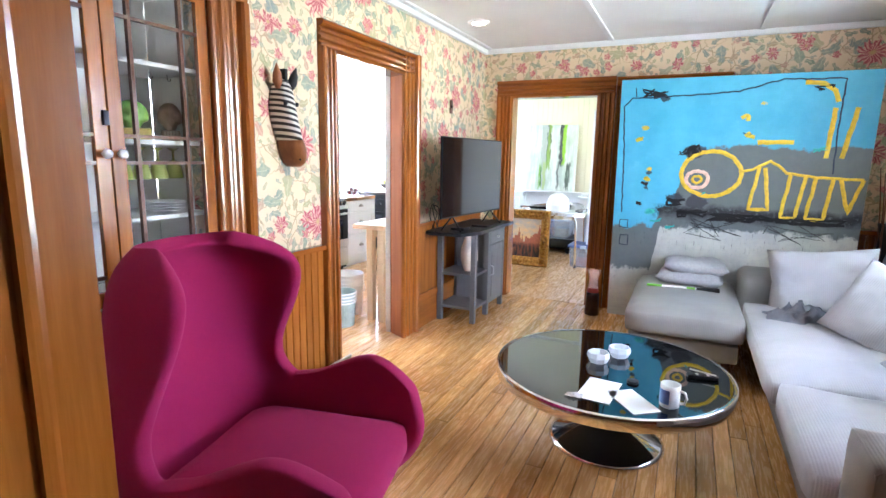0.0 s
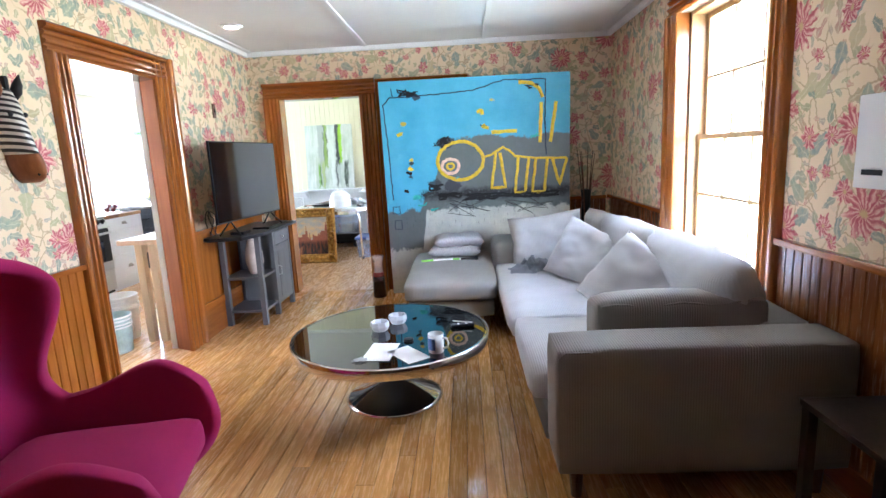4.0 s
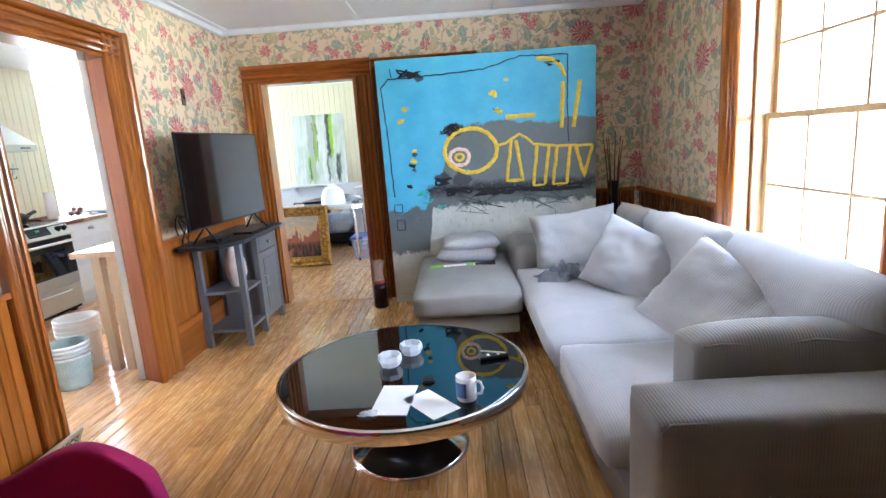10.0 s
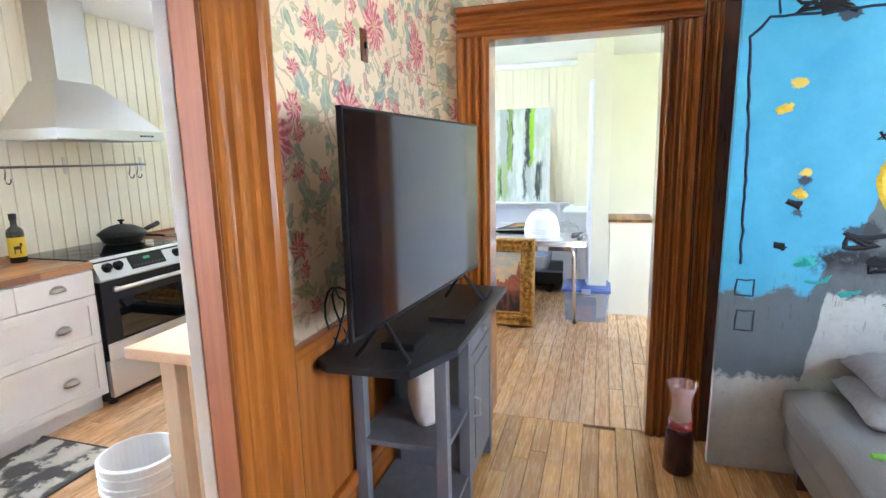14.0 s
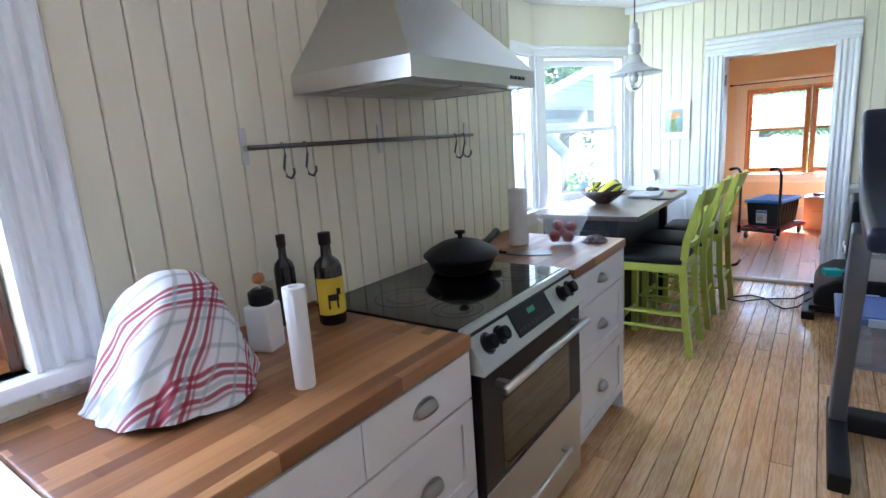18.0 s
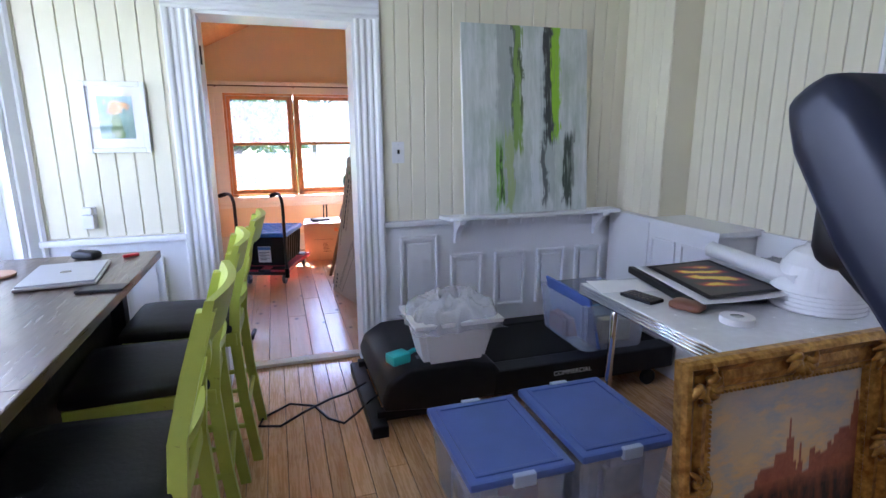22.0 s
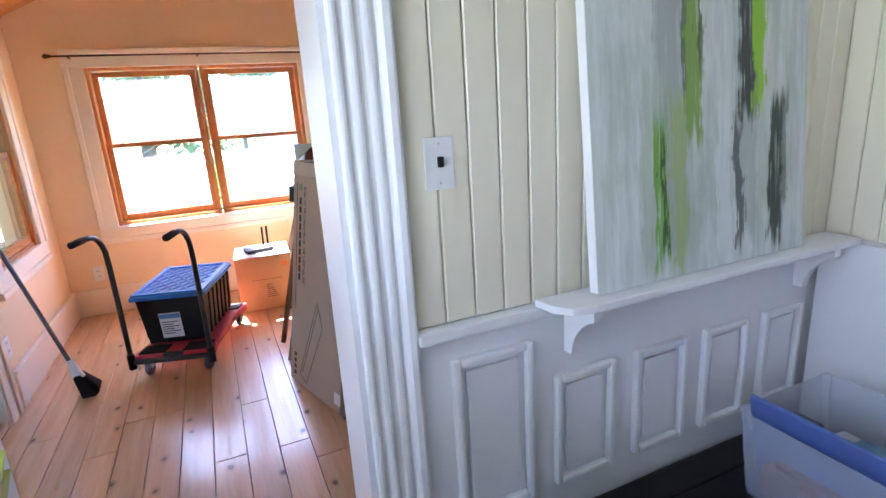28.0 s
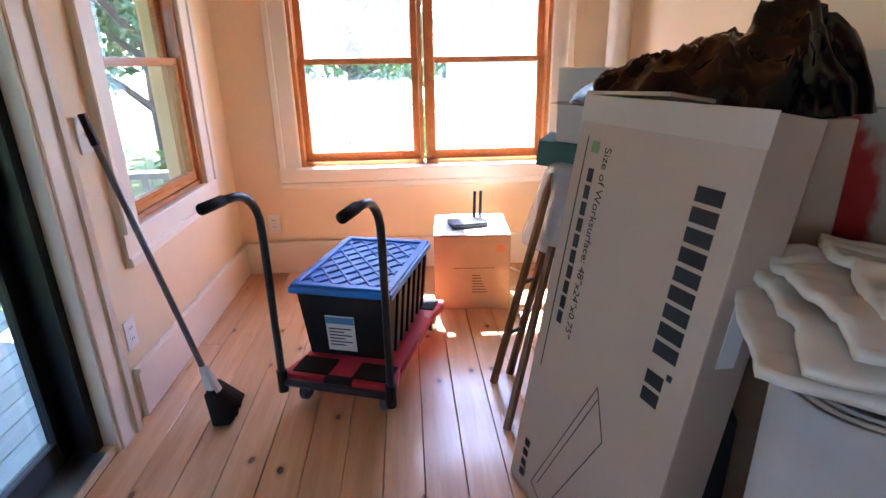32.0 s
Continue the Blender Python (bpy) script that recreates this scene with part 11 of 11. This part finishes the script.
for y0, y1, x in ((SD[0] + 0.05, 9.98, FX + 0.03), (9.9, SD[1] - 0.05, FX - 0.03)):
    bm = bmesh.new()
    for c in ((y0, 0.04, y0 + 0.06, 1.975), (y1 - 0.06, 0.04, y1, 1.975), (y0 + 0.06, 0.04, y1 - 0.06, 0.13), (y0 + 0.06, 1.915, y1 - 0.06, 1.975)):
        box_into(bm, x - 0.017, c[0], c[1], x + 0.017, c[2], c[3], 0.003)
    pnl = part("sliding_panel", bm, M_BLACK, sd_, "black framed glass panel")
    part("pane", box(x - 0.003, y0 + 0.055, 0.12, x + 0.003, y1 - 0.055, 1.92), M_GLASS, pnl).visible_shadow = False
    if y1 > 10:
        part("pull", box(x + 0.017, y1 - 0.045, 0.9, x + 0.045, y1 - 0.02, 1.12, 0.006), M_BLACK, pnl)
        for i in range(7):
            part("red_sticker", box(x + 0.0035, 10.22 + i * 0.032, 0.86 + (i % 2) * 0.004, x + 0.0045, 10.244 + i * 0.032, 0.91), M_REDPL, pnl, "red decal")
        part("blue_sticker", box(x + 0.0035, 10.33, 0.835, x + 0.0045, 10.44, 0.848), M_BLUELID, pnl, "blue decal line")
trim = holder("trim_sliding_door", "white painted sliding door casing")
casing(trim, FLAT, 0.12, (0, 1, 0), (1, 0, 0), (SXL, 0, 0), SD[0], SD[1], 0, SD[3], M_SILLCREAM, M_SILLCREAM)
for y in (SD[0] - 0.001, SD[1] - 0.012):
    part("jamb", box(FX + 0.062, y, 0.0, SXL + 0.012, y + 0.013, SD[3]), M_SILLCREAM, trim)
part("head_jamb", box(FX + 0.062, SD[0] + 0.013, SD[3] - 0.013, SXL + 0.012, SD[1] - 0.013, SD[3] + 0.001), M_SILLCREAM, trim)

# ---- outside ----
GZ = -0.9


def grass_mat():
    k = Mat("sunny_grass", 0.9)
    p = k.pos()
    c = k.mix(k.noise(p, 0.25, 4), (0.07, 0.12, 0.025), (0.16, 0.2, 0.06))
    k.put("Base Color", k.mix(k.noise(p, 18, 4, 0.7), c, (0.1, 0.17, 0.035)))
    k.bump(k.noise(p, 40, 4), 0.8, 0.05)
    return k.m


def leaf_mat(name, a, b):
    k = Mat(name, 0.55)
    k.node("NewGeometry")
    isl_ = k.last.outputs["Random Per Island"]
    k.put("Base Color", k.mix(isl_, a, b))
    k.put("Subsurface Weight", 0.0)
    return k.m


M_LEAF = leaf_mat("tree_leaves", (0.06, 0.1, 0.04), (0.12, 0.19, 0.07))
M_LEAF2 = leaf_mat("shrub_leaves", (0.08, 0.17, 0.03), (0.2, 0.3, 0.08))
M_BARK = wood("rough_bark", (0.06, 0.045, 0.035), (0.14, 0.11, 0.09), "z", 0.9, 0.1)
bm = bmesh.new()
vs = [bm.verts.new((900 * math.cos(6.28318 * i / 48), 900 * math.sin(6.28318 * i / 48), GZ)) for i in range(48)]
bm.faces.new(vs)
setting("ground", bm, grass_mat(), "sunlit mown grass")


def leaves_mesh(blobs, count, size, seed, name):
    """Leaves as small folded blades, thrown into and around lumps (x, y, z, radius)."""
    r = np.random.default_rng(seed)
    w = np.array([b[3] ** 2 for b in blobs])
    pick = r.choice(len(blobs), count, p=w / w.sum())
    B = np.array(blobs)[pick]
    d = r.normal(size=(count, 3))
    d /= np.linalg.norm(d, axis=1)[:, None]
    c = B[:, :3] + d * (B[:, 3] * (0.55 + 0.5 * r.random(count) ** 0.6))[:, None] * np.array([1, 1, 0.8])
    u = r.normal(size=(count, 3)) + d * 0.6
    u /= np.linalg.norm(u, axis=1)[:, None]
    v = np.cross(u, r.normal(size=(count, 3)))
    v /= np.linalg.norm(v, axis=1)[:, None]
    n = np.cross(u, v)
    s = (size * (0.6 + 0.8 * r.random(count)))[:, None]
    pts = np.stack([c - u * s, c + v * s * 0.4 + n * s * 0.12, c + u * s, c - v * s * 0.4 + n * s * 0.12], 1).reshape(-1, 3)
    faces = [f for i in range(0, 4 * count, 4) for f in ((i, i + 1, i + 2), (i, i + 2, i + 3))]
    me = bpy.data.meshes.new(name)
    me.from_pydata(pts.tolist(), [], faces)
    return me


def tree(x, y, h, spread, seed, label, count=2600, size=0.16, leaf=None, name="tree", low=0.3):
    t = thing(name, label, "tree" if name == "tree" else "shrub", pose(x, y, GZ), "trees" if name == "tree" else "shrubs")
    rng = random.Random(seed)
    top = h * 0.8
    part("trunk", tube_bm([(0, 0, 0), (0.02 * h * rng.uniform(-1, 1), 0.02 * h, h * 0.3), (0.03 * h * rng.uniform(-1, 1), 0.01 * h, top)], [h * 0.028, h * 0.02, h * 0.006], 10), M_BARK, t, smooth=True)
    blobs = [(0, 0, h * 0.78, spread * 0.42)]
    for i in range(9):
        a = i * 2.4 + rng.random()
        z = h * (low + (0.9 - low) * i / 9)
        rr = spread * rng.uniform(0.35, 0.75) * (1.1 - 0.5 * z / h)
        e = (rr * math.cos(a), rr * math.sin(a), z)
        part("limb", tube_bm([(0, 0, z * 0.7), (e[0] * 0.6, e[1] * 0.6, z * 0.9), e], [h * 0.011, h * 0.007, h * 0.003], 6), M_BARK, t)
        blobs.append((*e, spread * rng.uniform(0.22, 0.4)))
        blobs.append((e[0] * 1.25, e[1] * 1.2, z + rng.uniform(-0.06, 0.06) * h, spread * rng.uniform(0.12, 0.22)))
    me = leaves_mesh(blobs, count, size, seed, "crown")
    me.materials.append(leaf or M_LEAF)
    ob = new("crown", me)
    ob.parent = t
    return t


tree(-8.6, 21.5, 8.5, 3.6, 1, "tall leafy tree with a dense green crown", 5200, 0.15)
tree(-4.6, 22.5, 8.0, 3.2, 2, "leafy tree behind the garden shrubs", 5200, 0.14)
tree(-6.8, 17.2, 6.0, 2.0, 3, "slender young leafy tree by the deck", 3600, 0.1)
tree(-11.5, 24.0, 10.0, 4.6, 4, "broad leafy tree at the edge of the lawn", 4200, 0.2)
tree(-1.6, 31.0, 9.0, 4.0, 5, "leafy tree beside the barn", 3000, 0.2)
tree(-17.0, 6.0, 10.0, 4.5, 6, "broad leafy tree across the lawn", 3600, 0.22)
tree(-16.0, 1.0, 9.0, 4.2, 7, "broad leafy tree across the lawn", 3600, 0.22)
for i, (x, y, h, s) in enumerate(((-4.3, 15.0, 1.7, 1.0), (-3.3, 14.9, 1.9, 1.0), (-2.4, 15.3, 1.8, 1.0), (-1.6, 14.8, 1.6, 0.9), (-5.3, 15.8, 2.0, 1.1), (-6.7, 13.8, 1.9, 0.9), (-6.5, 12.6, 1.5, 0.8), (-6.6, 11.3, 1.3, 0.7))):
    tree(x, y, h, s, 20 + i, "bright green leafy shrub outside the window", 1500, 0.075, M_LEAF2, "shrub", 0.2)
# far woods that close the view
bm_blobs = [(90 * math.cos(a) * k, 90 * math.sin(a) * k + 8, 2.5 + 2.0 * math.sin(a * 7) + 1.5, 6.5) for a in [6.28318 * i / 60 for i in range(60)] for k in (1.0, 1.08)]
me = leaves_mesh(bm_blobs, 16000, 1.1, 99, "far_woods")
me.materials.append(M_LEAF)
tagged(new("far_woods", me), "far line of green woods beyond the lawn", "woods", "", "stuff")

M_TEALDECK = wood("teal_grey_deck_paint", (0.22, 0.31, 0.34), (0.33, 0.43, 0.46), "y", 0.5, 0.08, worn=0.25)
M_RAILPAINT = wood("weathered_grey_paint", (0.16, 0.18, 0.18), (0.25, 0.28, 0.28), "z", 0.6, 0.08)
dk_ = holder("pavement_deck", "teal-grey painted porch deck boards")
spots = [(-5.8 + i * 0.104, 8.95, -0.13, -5.8 + i * 0.104 + 0.1, 12.6, -0.1) for i in range(12)]
pieces(dk_, "deck_board", M_TEALDECK, spots, 0.003)
part("joists", box(-5.78, 8.97, GZ, -4.56, 12.58, -0.135), M_RAILPAINT, dk_)
rl2 = holder("porch_railing", "grey painted porch railing with square balusters")


def railing(p, q, n):
    m = line_pose(p, q)
    L = math.dist(p, q)
    part("top_rail", moved(box(0, -0.045, 0.63, L, 0.045, 0.67, 0.004), m), M_RAILPAINT, rl2)
    part("bottom_rail", moved(box(0, -0.03, -0.02, L, 0.03, 0.03, 0.003), m), M_RAILPAINT, rl2)
    for i in range(n):
        a = (i + 0.5) * L / n
        part("baluster", moved(box(a - 0.02, -0.02, 0.03, a + 0.02, 0.02, 0.63, 0.003), m), M_RAILPAINT, rl2)


railing((-5.71, 9.05), (-5.71, 12.45), 26)
railing((-5.65, 12.5), (-4.6, 12.5), 8)
for y in (9.1, 12.5):
    part("post", box(-5.85, y - 0.08, -0.1, -5.69, y + 0.08, 1.66, 0.006), M_RAILPAINT, rl2)
part("post", box(-5.76, 10.7, -0.1, -5.66, 10.8, 0.75, 0.004), M_RAILPAINT, rl2)
M_CLAP = paint("pale_green_siding", (0.7, 0.74, 0.66), 0.55, 0.05, 3, 0.1)
# the porch roof falls away from the house
pf = holder("porch_roof", "pale green boarded porch ceiling under a sloping roof", None, pose(-4.56, 0, 2.14, 0, -19.8, 0))
pieces(pf, "soffit_board", M_CLAP, [(-1.75 + i * 0.1, 8.9, 0.0, -1.75 + i * 0.1 + 0.094, 12.95, 0.018) for i in range(17)], 0.006)
part("roof_deck", box(-1.78, 8.88, 0.02, 0.0, 12.97, 0.08), M_CLAP, pf)
part("fascia", box(-1.8, 8.88, -0.06, -1.78, 12.97, 0.1, 0.004), M_CLAP, pf)
part("eave_beam", box(-1.36, 8.95, -0.12, -1.22, 12.7, -0.002, 0.006), M_RAILPAINT, pf)


def barn(x0, x1, y0, y1, eave, ridge, axis, label, doors):
    b = thing("barn", label, "barn")
    bm = bmesh.new()
    if axis == "x":
        sec = [(y0, GZ), (y1, GZ), (y1, eave), ((y0 + y1) / 2, ridge), (y0, eave)]
        A = [bm.verts.new((x0, a, z)) for a, z in sec]
        B = [bm.verts.new((x1, a, z)) for a, z in sec]
    else:
        sec = [(x0, GZ), (x1, GZ), (x1, eave), ((x0 + x1) / 2, ridge), (x0, eave)]
        A = [bm.verts.new((a, y0, z)) for a, z in sec]
        B = [bm.verts.new((a, y1, z)) for a, z in sec]
    bm.faces.new(A)
    bm.faces.new(B[::-1])
    for i in range(5):
        j = (i + 1) % 5
        bm.faces.new((A[i], A[j], B[j], B[i]))
    part("wall", bm, M_BARNWALL, b)
    c0, c1 = (y0, y1) if axis == "x" else (x0, x1)
    mid = (c0 + c1) / 2
    for s in (-1, 1):
        e = c0 - 0.25 if s < 0 else c1 + 0.25
        k = (ridge - eave) / (c1 - mid)
        ze = eave - 0.25 * k
        bm = bmesh.new()
        for lo_, hi_ in ((x0 - 0.25, x1 + 0.25),) if axis == "x" else ((y0 - 0.25, y1 + 0.25),):
            pts = [(e, ze), (mid, ridge + 0.0), (mid, ridge + 0.1), (e, ze + 0.1)]
            P = [bm.verts.new((lo_, a, z + 0.02) if axis == "x" else (a, lo_, z + 0.02)) for a, z in pts]
            Q = [bm.verts.new((hi_, a, z + 0.02) if axis == "x" else (a, hi_, z + 0.02)) for a, z in pts]
            bm.faces.new(P)
            bm.faces.new(Q[::-1])
            for i in range(4):
                j = (i + 1) % 4
                bm.faces.new((P[i], P[j], Q[j], Q[i]))
        part("roof_slope", bm, M_BARNROOF, b, "grey metal roof")
    for d in doors:
        part("door", box(*d, 0.01), M_BARNROOF, b)
    return b


M_BARNWALL = paint("pale_board_siding", (0.62, 0.65, 0.68), 0.7, 0.08, 4, 0.2)
M_BARNROOF = paint("grey_metal_roof", (0.3, 0.32, 0.35), 0.45, 0.1, 3, 0.1, 0.3)
barn(-12.5, -8.0, 9.4, 15.3, 0.9, 2.2, "x", "low pale garden shed with a grey roof", ((-8.0, 12.0, GZ, -7.97, 13.0, 0.9),))
barn(-1.6, 8.5, 27.5, 38.0, 2.3, 4.8, "y", "pale wooden barn with a gabled grey roof", ((2.0, 27.47, GZ, 4.5, 27.5, 1.6),))

# ---- floorboards ----
floor_boards("floor_living", "varnished honey maple floorboards", M_PLANK, XL, XR, -1.4, YB + 0.02, 0.083, (1.3, 1.7, 2.2, 2.8))
floor_boards("floor_kitchen", "narrow varnished fir floorboards", M_PLANK_K, -5.3, XL, 0.8, YB, 0.083, (2.4, 3.2))
floor_boards("floor_dining", "narrow varnished fir floorboards", M_PLANK_K, -5.3, 1.75, YB + 0.02, 8.99, 0.083, (1.9, 2.8, 3.5))
floor_boards("floor_sunroom", "knotty pine floorboards", M_PINE, SXL, SXR, 9.0, YS, 0.135, (1.8, 2.6, 3.5))
